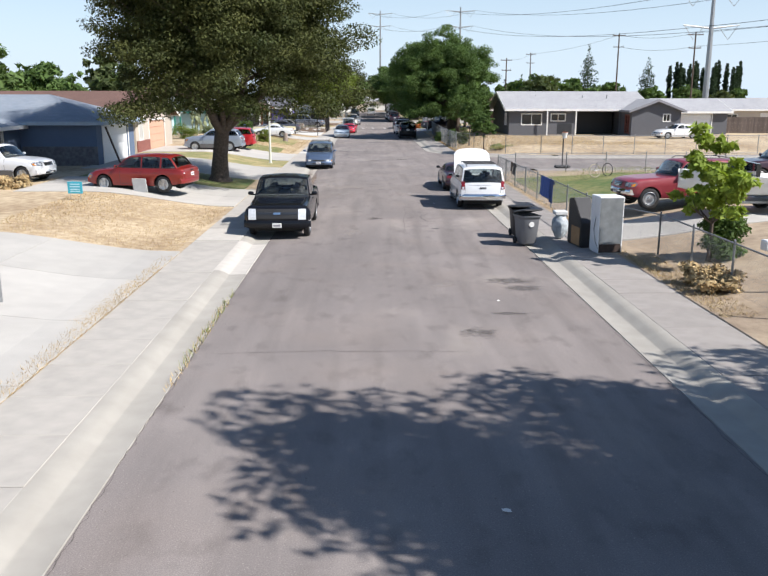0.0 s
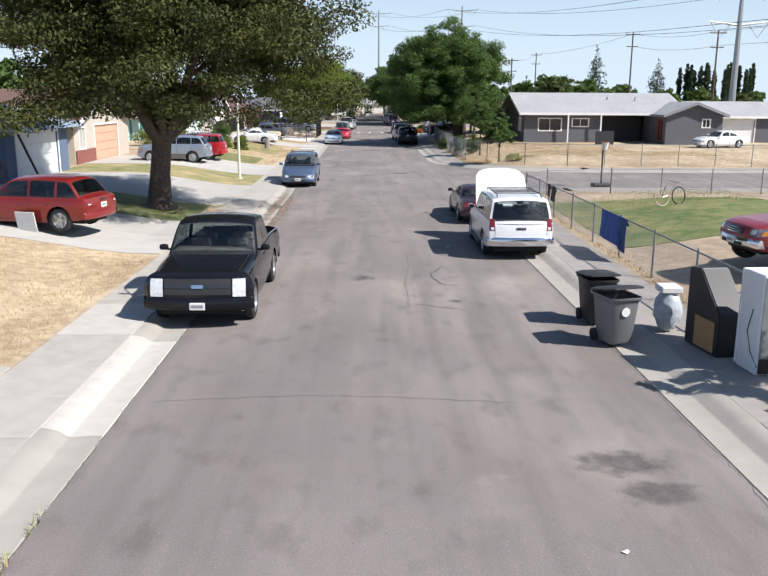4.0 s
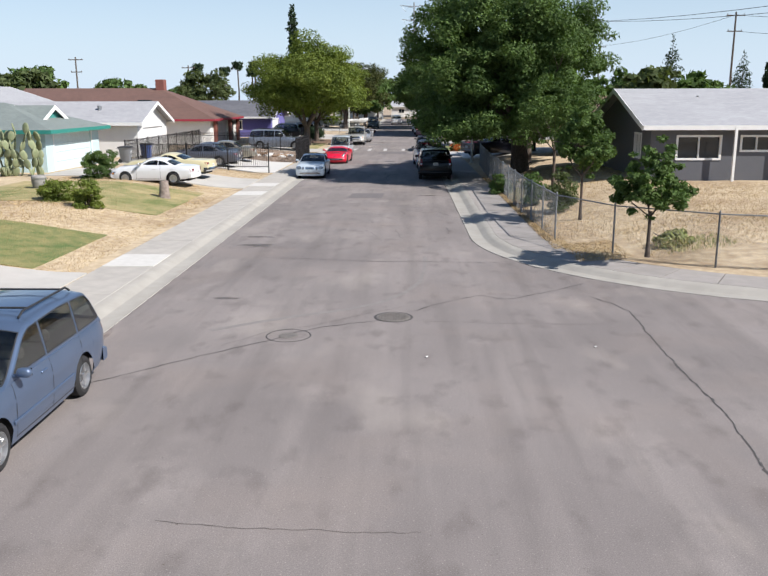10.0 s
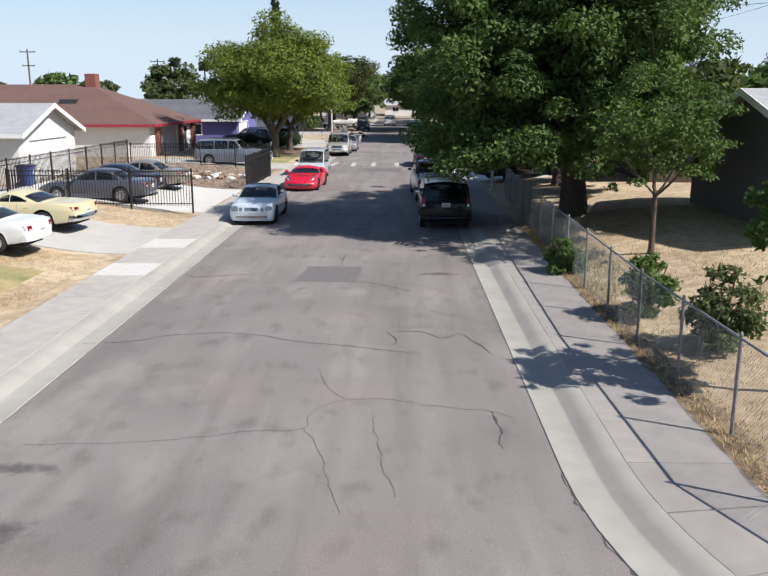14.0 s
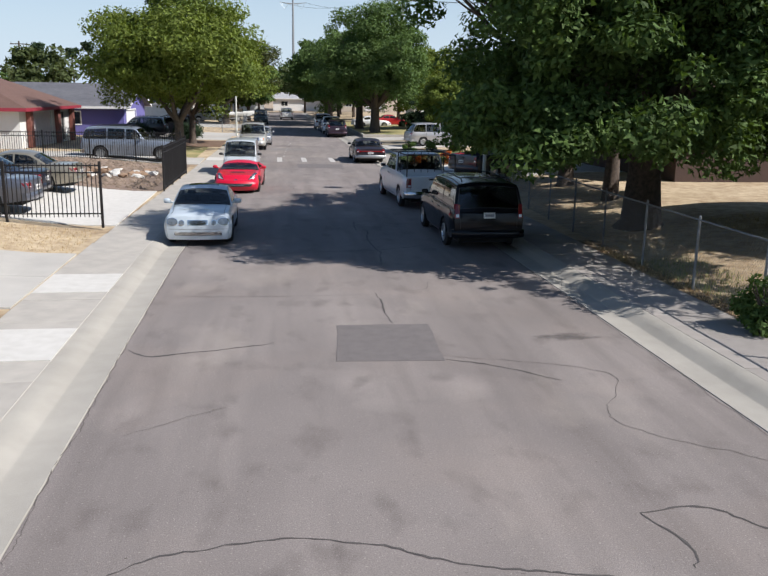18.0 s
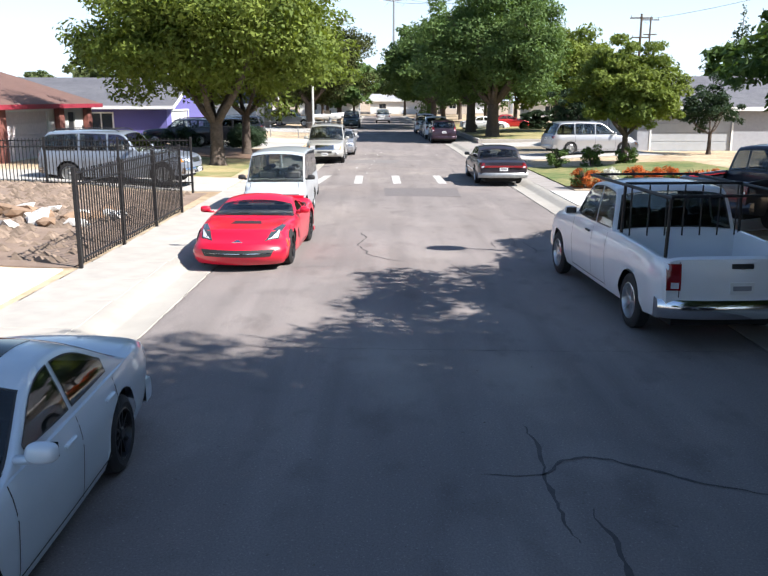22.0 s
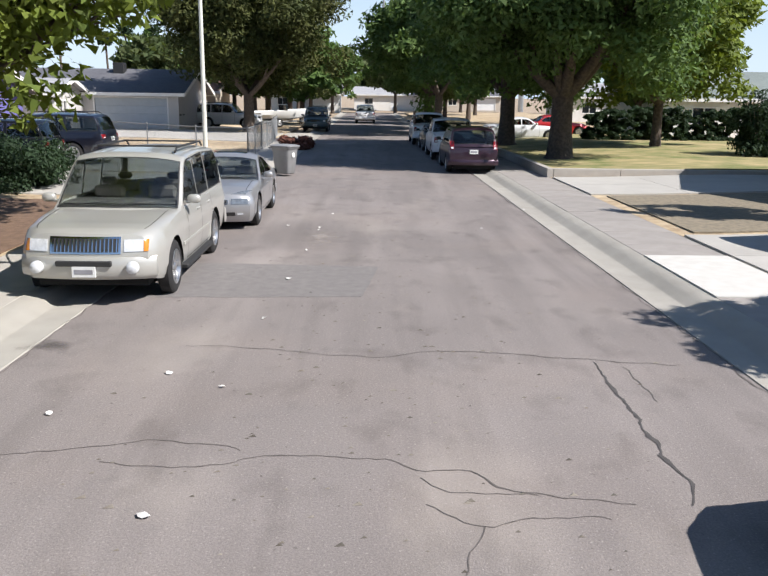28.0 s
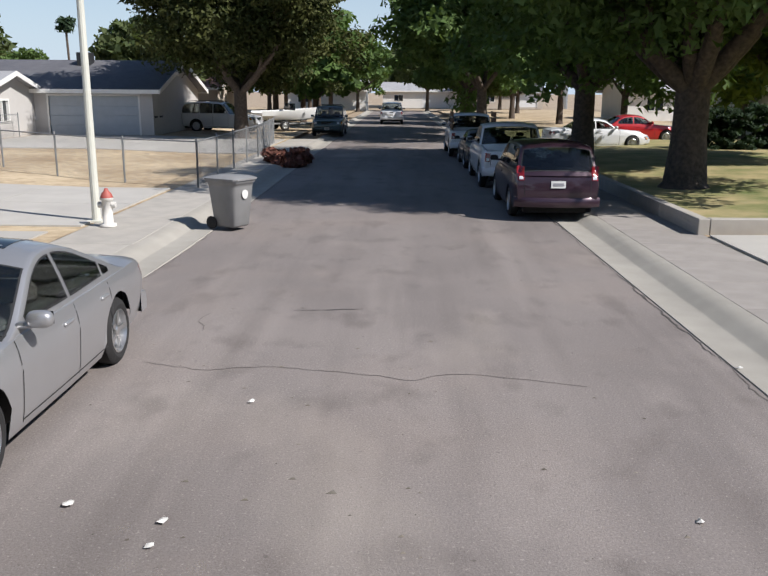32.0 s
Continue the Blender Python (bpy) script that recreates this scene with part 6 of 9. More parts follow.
iron_fence("iron_gate", "tall dark iron sliding gate standing by the pavement", [(-6.25, 75.0), (-6.15, 82.6)], 1.75, 0.135, thick=0.011)
iron_fence("iron_fence", "black iron fence in front of a garage", [(-16.4, 66.8), (-16.4, 86.5)], 1.5, 0.14)


# ---- parked vehicles ----
P_BLACK = mat("paint_black", (0.008, 0.009, 0.012), 0.16, var=0.05, scale=2, coat=0.15, spec=0.2)
P_CHAR = paint("charcoal", (0.03, 0.032, 0.037), 0.3)
P_WHITE = paint("white", (0.72, 0.73, 0.74))
P_MAROON = paint("dark_maroon", (0.045, 0.018, 0.026), 0.3)
P_BLUE = paint("steel_blue", (0.1, 0.145, 0.23), 0.45)
P_RED = paint("bright_red", (0.6, 0.004, 0.03))
P_RED2 = paint("brick_red", (0.24, 0.018, 0.014), 0.3)
P_RED3 = paint("cherry_red", (0.42, 0.01, 0.015), 0.2)
P_PEARL = paint("pearl_white", (0.58, 0.65, 0.7), 0.1)
P_SILVER = paint("silver", (0.42, 0.42, 0.43), 0.6)
P_SILVERBLUE = paint("silver_blue", (0.3, 0.34, 0.4), 0.5)
P_BEIGE = paint("champagne", (0.46, 0.45, 0.415), 0.3)
P_CREAM = paint("cream", (0.62, 0.55, 0.33))
P_GREY = paint("slate_grey", (0.13, 0.14, 0.17), 0.5)
P_NAVY = paint("navy", (0.01, 0.012, 0.024), 0.3)
P_VAN = paint("van_white", (0.43, 0.465, 0.49))
CLADDING = mat("grey_cladding", (0.1, 0.095, 0.09), 0.6, var=0.1)


def grille_face(T, x, z0, z1, bars, frame_mat, bar_mat, out=0.01):
    g_ = face(T, "grille", frame_mat, -x, x, z0, z1, 10, 2, out)
    face(T, "grille_opening", TRIM, -x + 0.03, x - 0.03, z0 + 0.025, z1 - 0.025, 10, 2, out + 0.006, g_)
    for k in range(bars):
        xx = -x + 0.05 + (2 * x - 0.1) * k / (bars - 1)
        face(T, "bar", bar_mat, xx - 0.008, xx + 0.008, z0 + 0.03, z1 - 0.03, 1, 2, out + 0.014, g_)


pk = vehicle("pickup_truck", "black extended-cab pickup truck parked at the kerb", "pickup truck", -3.98, -2.36, 0, spec_pickup(
    L=6.1, W=2.14, H=1.98, fw=1.0, rw=4.66, r=0.41, belt=1.26, hood=1.27, nose=1.12, deck=1.31, cab=(1.7, 2.45, 3.85, 4.08), win=((1.48, 2.98), (3.05, 4.02)), seams=(1.95, 3.01, 3.85),
    wheels="six", plain_front=True, nose_w=0.97, nose_round=0.1, lower_grille=False, bumper=P_BLACK, plate_z=0.52), P_BLACK)
gp = face(pk, "grille", TRIM, -0.68, 0.68, 0.74, 1.06, 10, 3, 0.01)
face(pk, "bar", P_CHAR, -0.68, 0.68, 0.88, 0.95, 10, 1, 0.02, gp)
face(pk, "badge", CHROME, -0.12, 0.12, 0.88, 0.95, 2, 1, 0.03, gp)
for sg in (-1, 1):
    face(pk, "headlight", LAMP_CLEAR, sg * 0.71, sg * 0.97, 0.7, 1.06, 5, 4, 0.012)
    part("fog_light", abox(sg * 0.66 - 0.07, sg * 0.66 + 0.07, -3.0, -2.9, 0.46, 0.53, 0.015), LAMP_CLEAR, pk)
tahoe = vehicle("suv", "white full-size sport utility vehicle with its bonnet raised", "car", 4.02, 4.45, 180, spec_suv(
    rack=5, rack_mat=TRIM, wheels="six", tail=(0.16, 0.34, 0.1), bumper=CHROME, handle_mat=P_WHITE, steps=True, tail_h=1.16, bumper_z=(0.46, 0.7), rear_plate_z=0.62), P_WHITE)
bonnet = bmesh.new()
rows = [[bonnet.verts.new((xx * (1 - 0.03 * k - (0.12 if k == 4 else 0)), -0.85 - 0.3 * k + (0.07 if k == 4 else 0) + 0.06 * (xx / 0.9) ** 2, 1.2 + 0.34 * min(k, 3) + (0.13 if k == 4 else 0) - 0.09 * (xx / 0.9) ** 4)) for xx in (-0.9, -0.75, -0.5, -0.2, 0.2, 0.5, 0.75, 0.9)] for k in range(5)]
for r0, r1 in zip(rows, rows[1:]):
    for k in range(7):
        bonnet.faces.new((r0[k], r0[k + 1], r1[k + 1], r1[k]))
bmesh.ops.recalc_face_normals(bonnet, faces=bonnet.faces)
bmesh.ops.solidify(bonnet, geom=bonnet.faces[:], thickness=0.04)
part("raised_bonnet", bonnet, P_WHITE, tahoe, "white bonnet standing open", smooth=True)
vehicle("coupe", "dark maroon two-door coupe parked along the kerb", "car", 3.95, 11.4, 180, spec_sedan(L=4.9, W=1.84, H=1.36, r=0.33, fw=0.95, rw=3.72, cab=(1.55, 2.4, 3.35, 4.15), win=((1.4, 3.05), (3.12, 4.0)), seams=(1.75, 3.1), handles=(2.85,), tails="bar", tail=(1.4, 0.15, 0.18), deck=0.94), P_MAROON)
vehicle("minivan", "steel-blue minivan with a roof rack parked at the kerb", "car", -4.15, 24.35, 0, spec_van(rack=2, wheels="five", grille_size=(0.8, 0.1, 0.14), grille_bars=1, head=(0.42, 0.14, 0.12), trim_line=0.5, trim_mat=P_BLUE), P_BLUE)
lex = vehicle("sedan", "pearl-white sedan with dark wheels and tinted glass", "car", -3.87, 65.6, 0, spec_sedan(L=4.81, W=1.8, H=1.44, cab=(1.3, 2.3, 3.1, 4.25), nose_round=0.13, tail_round=0.14, wheels="multi", rimmat=RIM_DARK, r=0.34, plain_front=True, no_bumper=True, lower_grille=False, plate_f=False, nose=0.83, front_glass=GLASS, hood=0.99, nose_w=0.92, fender=0.02, setback=0.06, chin=0.19), P_PEARL)


grille_face(lex, 0.27, 0.59, 0.73, 15, CHROME, CHROME)
face(lex, "lower_intake", TRIM, -0.62, 0.62, 0.31, 0.4, 14, 2)
for zz in (0.335, 0.36, 0.385):
    face(lex, "bumper_line", CHROME, -0.6, 0.6, zz - 0.006, zz + 0.006, 14, 1, 0.014)
face(lex, "bumper_crease", LENS_GREY, -0.78, 0.78, 0.475, 0.483, 16, 1, 0.004)
for sg in (-1, 1):
    face(lex, "headlight", CHROME, sg * 0.345, sg * 0.505, 0.575, 0.73, 8, 8, 0.01, None, "", 1.0)
    face(lex, "inner_lens", LENS_GREY, sg * 0.36, sg * 0.49, 0.59, 0.715, 8, 8, 0.016, None, "", 1.0)
    face(lex, "headlight", CHROME, sg * 0.52, sg * 0.82, 0.57, 0.78, 8, 8, 0.01, None, "", 0.9)
    face(lex, "outer_lens", LENS_GREY, sg * 0.535, sg * 0.805, 0.585, 0.765, 8, 8, 0.016, None, "", 0.9)
    face(lex, "fog_light", LAMP_CLEAR, sg * 0.5, sg * 0.64, 0.375, 0.425, 5, 3, 0.014, None, "", 0.8)
skin(lex, "sunroof", GLASS_DARK, [(-0.42, 0.02, 3), (0.42, 0.02, 3), (0.42, 0.62, 3), (-0.42, 0.62, 3)], (0, 0, -1), n=6, m=4, label="dark glass sunroof")
corv = vehicle("sports_car", "bright red two-seat sports car with black wheels", "car", -3.3, 77.35, -3, dict(
    L=4.5, W=1.9, H=1.22, r=0.35, fw=1.02, rw=3.73, gc=0.14, belt=0.85, hood=0.81, nose=0.54, deck=0.96, fender=0.055, setback=0.12, front_glass=GLASS, crown=0.1, chin=0.13, cab=(1.5, 2.45, 2.95, 4.25), win=((1.6, 2.85), (2.95, 3.35)), seams=(1.98, 3.0), handles=(), cab_top=0.6,
    wheels="multi", tails="none", rimmat=RIM_DARK, plain_front=True, no_bumper=True, lower_grille=False, nose_round=0.34, tail_round=0.12, plate_r=False, plate_f=False, mirror_mat=P_RED, tail_w=0.92, nose_w=0.86, bumper_z=(0.16, 0.26)), P_RED)
DARK_LENS = mat("dark_lens", (0.06, 0.075, 0.085), 0.1, var=0.4, scale=9, coat=0.8)
skin(corv, "bonnet_vent", TRIM, [(-0.3, -1.2, 2), (0.3, -1.2, 2), (0.25, -0.98, 2), (-0.25, -0.98, 2)], (0, 0, -1), label="black bonnet vent")
inta = skin(corv, "air_intake", TRIM, [(-0.62, -4, 0.3), (0.62, -4, 0.3), (0.7, -4, 0.43), (-0.7, -4, 0.43)], (0, 1, 0), n=14, label="wide black air intake")
skin(corv, "bar", CHROME, [(-0.64, -4, 0.36), (0.64, -4, 0.36), (0.64, -4, 0.373), (-0.64, -4, 0.373)], (0, 1, 0), inta, n=14, m=1, out=0.014)
skin(corv, "badge", CHROME, [(-0.1, -2.08, 2), (0.1, -2.08, 2), (0.02, -2.0, 2), (-0.02, -2.0, 2)], (0, 0, -1), n=4, m=2)
for sg in (-1, 1):
    hd = skin(corv, "headlight", DARK_LENS, [(sg * 0.5, -1.95, 2), (sg * 0.74, -1.78, 2), (sg * 0.81, -1.28, 2), (sg * 0.7, -1.4, 2)], (0, 0, -1), n=12, m=6, out=0.012)
    skin(corv, "lamp_strip", LAMP_CLEAR, [(sg * 0.55, -1.9, 2), (sg * 0.72, -1.78, 2), (sg * 0.745, -1.62, 2), (sg * 0.7, -1.7, 2)], (0, 0, -1), hd, n=10, m=4, out=0.02)
    skin(corv, "side_vent", TRIM, [(sg * 2, -0.66, 0.62), (sg * 2, -0.54, 0.62), (sg * 2, -0.42, 0.4), (sg * 2, -0.5, 0.4)], (-sg, 0, 0))
    skin(corv, "indicator", LAMP_AMBER, [(sg * 2, -1.68, 0.42), (sg * 2, -1.65, 0.42), (sg * 2, -1.62, 0.56), (sg * 2, -1.65, 0.56)], (-sg, 0, 0), n=2, m=3)
    skin(corv, "rear_intake", TRIM, [(sg * 0.8, 0.95, 2), (sg * 0.86, 0.95, 2), (sg * 0.86, 1.25, 2), (sg * 0.78, 1.25, 2)], (0, 0, -1), n=3, m=4)
for sg in (-1, 1):
    for xx in (0.42, 0.66):
        part("tail_light", lathe(bmesh.new(), [(2.2, 0.07), (2.235, 0.065), (2.24, 0.001)], 14, "y", (sg * xx, 0, 0.72)), LAMP_RED, corv, smooth=True)
part("spoiler", abox(-0.7, 0.7, 1.93, 2.1, 0.93, 0.975, 0.012), P_RED, corv)
fcv = vehicle("van", "white forward-control passenger van with a black bumper", "van", -3.45, 83.5, -1, spec_van(
    L=4.45, W=1.68, H=1.84, fw=0.75, rw=2.99, belt=1.04, hood=1.02, nose=0.84, cab=(0.52, 1.22, 4.1, 4.38), win=((0.4, 1.75), (1.85, 3.0), (3.1, 4.3)), seams=(1.8, 3.05), bumper=TRIM, wheels="steel", rimmat=STEEL, plain_front=True, lower_grille=False, nose_w=0.9, nose_round=0.06, mirror_mat=TRIM, cab_top=0.84, r=0.31, bumper_z=(0.3, 0.56), plate_f=False), P_VAN)
band = skin(fcv, "headlight_panel", TRIM, [(-0.68, -4, 0.6), (0.68, -4, 0.6), (0.68, -4, 0.77), (-0.68, -4, 0.77)], (0, 1, 0), n=12, label="black headlight panel")
for sg in (-1, 1):
    for xx in (0.4, 0.57):
        skin(fcv, "headlight", LAMP_CLEAR, [(sg * (xx - 0.07), -4, 0.625), (sg * (xx + 0.07), -4, 0.625), (sg * (xx + 0.07), -4, 0.745), (sg * (xx - 0.07), -4, 0.745)], (0, 1, 0), n=3, m=3, out=0.014)
    skin(fcv, "corner_lamp", PLATE, [(sg * 2, -2.12, 0.6), (sg * 2, -1.98, 0.6), (sg * 2, -1.98, 0.77), (sg * 2, -2.12, 0.77)], (-sg, 0, 0), n=3, m=3)
    part("bumper_indicator", abox(sg * 0.56 - 0.1, sg * 0.56 + 0.1, -2.31, -2.2, 0.41, 0.48, 0.01), LAMP_AMBER, fcv)
    part("mud_flap", abox(sg * 0.68 - 0.12, sg * 0.68 + 0.12, -1.09, -1.075, 0.12, 0.4), RUBBER, fcv)
vehicle("suv", "black full-size sport utility vehicle in the shade of a tree", "car", 3.78, 64.75, 180, spec_suv(L=5.5, rw=4.25, cab=(1.5, 2.15, 5.2, 5.46), win=((1.3, 2.72), (2.8, 3.7), (3.8, 5.35)), wheels="five", tail=(0.14, 0.36, 0.1), handle_mat=P_BLACK, rear_plate_z=1.0, rack=2), P_BLACK)
f150 = vehicle("pickup_truck", "white extended-cab pickup truck with a ladder rack", "pickup truck", 3.68, 73.2, 183, spec_pickup(L=5.9, W=2.06, H=1.95, wheels="five", bumper=CHROME, handle_mat=TRIM, tail=(0.18, 0.34, 0.18), fw=0.95, rw=4.68, belt=1.23, hood=1.23, deck=1.28, cab=(1.62, 2.35, 3.6, 3.82), win=((1.4, 2.9), (2.97, 3.78)), seams=(1.85, 2.93, 3.6)), P_WHITE)
for sg in (-1, 1):
    part("rack_rail", tube(bmesh.new(), [(sg * 0.88, -0.6, 1.95), (sg * 0.88, 2.7, 1.95)], 0.025, 6), IRON, f150)
    for yy in (1.0, 2.65):
        part("rack_post", tube(bmesh.new(), [(sg * 0.9, yy, 1.15), (sg * 0.88, yy, 1.95)], 0.025, 6), IRON, f150)
for yy in (-0.5, 1.0, 2.65):
    part("rack_bar", tube(bmesh.new(), [(-0.88, yy, 1.97), (0.88, yy, 1.97)], 0.022, 6), IRON, f150)
for k in range(7):
    part("guard_bar", tube(bmesh.new(), [(-0.8 + k * 0.266, 1.05, 1.2), (-0.8 + k * 0.266, 1.05, 1.95)], 0.012, 5), IRON, f150)
vehicle("sedan", "dark formal sedan with chrome bumpers and a wide rear", "car", 3.95, 93.35, 180, spec_sedan(L=5.5, W=1.86, H=1.44, r=0.34, fw=1.05, rw=4.03, hood=0.95, deck=0.98, cab=(1.75, 2.5, 3.95, 4.4), win=((1.5, 2.95), (3.0, 3.75), (3.8, 4.3)), seams=(1.8, 2.98, 3.8), trim_line=0.5, trim_mat=CHROME, bumper=STEEL, tail=(0.16, 0.26, 0.17), cab_top=0.74, tail_w=0.93, bumper_z=(0.32, 0.52)), paint("dark_plum", (0.035, 0.028, 0.036), 0.4))
part("tail_panel", abox(-0.72, 0.72, 5.5 / 2 - 0.02, 5.5 / 2 + 0.012, 0.7, 0.78, 0.01), LAMP_RED, [o for o in scene.objects if o.get("label", "").startswith("dark formal")][0])
nav = vehicle("suv", "pale champagne full-size luxury sport utility vehicle", "car", -3.38, 104.2, 0, spec_suv(L=5.2, H=1.92, cab=(1.35, 2.25, 4.85, 5.16), nose_round=0.16, wheels="six", plain_front=True, lower_grille=False, bumper_z=(0.4, 0.68), plate_z=0.5, steps=True, lower=None, trim_line=0.62, trim_mat=P_BEIGE, hood=1.12, nose=0.98), P_BEIGE)
grille_face(nav, 0.46, 0.72, 0.94, 17, CHROME, CHROME)
for sg in (-1, 1):
    face(nav, "headlight", LAMP_CLEAR, sg * 0.5, sg * 0.74, 0.75, 0.9, 5, 3, 0.012)
    face(nav, "indicator", LAMP_AMBER, sg * 0.745, sg * 0.8, 0.75, 0.9, 2, 3, 0.012)
    part("fog_light", lathe(bmesh.new(), [(-2.69, 0.001), (-2.69, 0.07), (-2.65, 0.085), (-2.6, 0.085)], 16, "y", (sg * 0.62, 0, 0.55)), LAMP_CLEAR, nav, smooth=True)
part("lower_intake", abox(-0.36, 0.36, -2.692, -2.6, 0.57, 0.64, 0.01), TRIM, nav)
seb = vehicle("sedan", "silver sedan with alloy wheels and a sunroof", "car", -2.92, 110.3, 0, spec_sedan(L=4.87, W=1.84, H=1.48, cab=(1.25, 2.3, 3.0, 4.4), nose_round=0.16, tail_round=0.12, r=0.34, fw=0.95, rw=3.715, wheels="five", plain_front=True, no_bumper=True, lower_grille=False, nose=0.76, nose_w=0.88, chin=0.18, hood=0.95), P_SILVER)
skin(seb, "sunroof", GLASS_DARK, [(-0.42, 0.0, 3), (0.42, 0.0, 3), (0.42, 0.55, 3), (-0.42, 0.55, 3)], (0, 0, -1), n=6, m=4, label="dark glass sunroof")
grille_face(seb, 0.36, 0.56, 0.65, 2, CHROME, TRIM)
face(seb, "lower_intake", TRIM, -0.5, 0.5, 0.315, 0.39, 8, 2)
for sg in (-1, 1):
    skin(seb, "headlight", LENS_GREY, [(sg * 0.42, -2.3, 2), (sg * 0.7, -2.22, 2), (sg * 0.8, -1.95, 2), (sg * 0.66, -2.1, 2)], (0, 0, -1))
    face(seb, "headlight", LENS_GREY, sg * 0.42, sg * 0.76, 0.56, 0.67, 5, 3, 0.01)
    face(seb, "fog_light", LAMP_CLEAR, sg * 0.54, sg * 0.66, 0.33, 0.37, 3, 2, 0.01)
vehicle("minivan", "dark plum minivan parked in tree shade", "car", 4.25, 123.6, 180, spec_van(L=4.8, wheels="five", tail=(0.16, 0.3, 0.1), rear_plate_z=0.82), paint("plum", (0.045, 0.022, 0.035), 0.4))
vehicle("pickup_truck", "white crew pickup truck in the row of parked vehicles", "pickup truck", 4.2, 129.6, 180, spec_pickup(L=5.5, rw=4.3), P_WHITE)
vehicle("sedan", "dark sedan in the row of parked vehicles", "car", 4.1, 135.4, 180, spec_sedan(), P_CHAR)
wp = vehicle("pickup_truck", "white pickup truck loaded with wooden side boards", "pickup truck", 4.0, 141.4, 180, spec_pickup(L=5.5, rw=4.3), P_WHITE)
WOOD = mat("stained_wood", (0.2, 0.1, 0.05), 0.85, colour2=(0.13, 0.07, 0.04), scale=4, bump=0.4)
for sg in (-1, 1):
    for k in range(3):
        part("side_board", abox(sg * 0.9 - 0.02, sg * 0.9 + 0.02, 1.0, 2.7, 1.2 + k * 0.26, 1.42 + k * 0.26), WOOD, wp)
# on the yards and driveways
Z = gz
vehicle("crossover", "brick-red crossover parked across a yard", "car", -11.05, 4.4, -102, spec_suv(L=4.77, W=1.88, H=1.66, r=0.36, fw=0.95, rw=3.78, belt=1.02, hood=1.0, nose=0.78, cab=(1.2, 2.1, 4.1, 4.65), rack=0, tail_h=1.1, cab_top=0.72), P_RED2, z=Z(-11, 4))
vehicle("suv", "white and grey sport utility vehicle on a driveway", "car", -18.4, 7.0, 80, spec_suv(L=4.8, W=1.85, H=1.76, r=0.37, fw=0.9, rw=3.75, lower=CLADDING, rack=2), P_WHITE, z=Z(-17, 7))
vehicle("crossover", "silver-grey compact crossover with dark cladding", "car", -12.55, 30.6, -90, spec_suv(L=4.5, W=1.84, H=1.68, r=0.35, fw=0.88, rw=3.5, cab=(1.3, 2.0, 4.0, 4.4), win=((1.2, 2.5), (2.58, 3.4), (3.48, 4.3)), seams=(1.5, 2.54, 3.44), lower=CLADDING, rack=2), P_SILVERBLUE, z=Z(-12.5, 31) - 0.1)
vehicle("crossover", "cherry-red crossover with a black roof rail", "car", -12.3, 33.6, -90, spec_suv(L=4.9, W=1.85, H=1.7, r=0.36, fw=0.92, rw=3.8, rack=2), P_RED3, z=Z(-12, 33) - 0.1)
vehicle("coupe", "white two-door coupe on a dry front yard", "car", -10.95, 55.3, -92, spec_sedan(L=4.45, W=1.72, H=1.33, cab=(1.3, 2.1, 2.9, 3.8), win=((1.2, 2.6), (2.66, 3.6)), seams=(1.5, 2.75), r=0.3, fw=0.9, rw=3.4, deck=0.92), P_WHITE, z=Z(-11, 55) - 0.08)
vehicle("muscle_car", "cream two-door muscle car with a long boot", "car", -11.4, 59.5, -95, spec_sedan(L=5.1, W=1.9, H=1.33, cab=(1.75, 2.4, 3.0, 4.1), win=((1.6, 2.7), (2.75, 3.5)), seams=(1.8, 3.0), bumper=CHROME, r=0.33, fw=1.0, rw=3.9, deck=0.95), P_CREAM, z=Z(-11, 60) - 0.08)
vehicle("sedan", "slate-grey sedan behind an iron fence", "car", -11.4, 67.2, -90, spec_sedan(L=4.9), P_GREY, z=Z(-11, 67) - 0.05)
vehicle("sedan", "dark blue sedan behind an iron fence", "car", -11.8, 70.0, -90, spec_sedan(L=4.8), P_NAVY, z=Z(-11, 70) - 0.05)
vehicle("sedan", "pale gold sedan on a concrete driveway", "car", -11.3, 72.8, -90, spec_sedan(L=4.8), paint("pale_gold", (0.3, 0.27, 0.21), 0.5), z=Z(-11, 73) - 0.05)
vehicle("suv", "silver sport utility wagon parked across a yard", "car", -9.75, 89.3, 85, spec_suv(L=5.4, W=1.95, H=1.85, fw=0.95, rw=4.25, cab=(1.6, 2.25, 5.1, 5.35), win=((1.4, 2.8), (2.9, 3.8), (3.9, 5.2)), lower=None, rack=2, wheels="steel", rimmat=STEEL, bumper=CHROME), P_SILVERBLUE, z=Z(-9.7, 89))
vehicle("suv", "black sport utility vehicle behind a hedge", "car", -11.6, 116.5, -88, spec_suv(L=4.9, W=1.9, H=1.75), P_BLACK, z=Z(-11, 116))
vehicle("suv", "dark sport utility vehicle on a driveway", "car", -13.2, 113.4, -92, spec_suv(L=4.9, W=1.9, H=1.75), P_CHAR, z=Z(-12, 113))
vehicle("crossover", "dark navy crossover on a concrete driveway", "car", -11.6, 121.8, -90, spec_suv(L=5.1, W=2.0, H=1.8, wheels="multi"), P_NAVY, z=Z(-11, 122))
vehicle("minivan", "silver minivan on a side driveway", "car", 10.95, 105.4, 98, spec_van(L=5.1, W=1.98, H=1.78, fw=1.0, rw=4.03), P_SILVER, z=Z(11, 105))
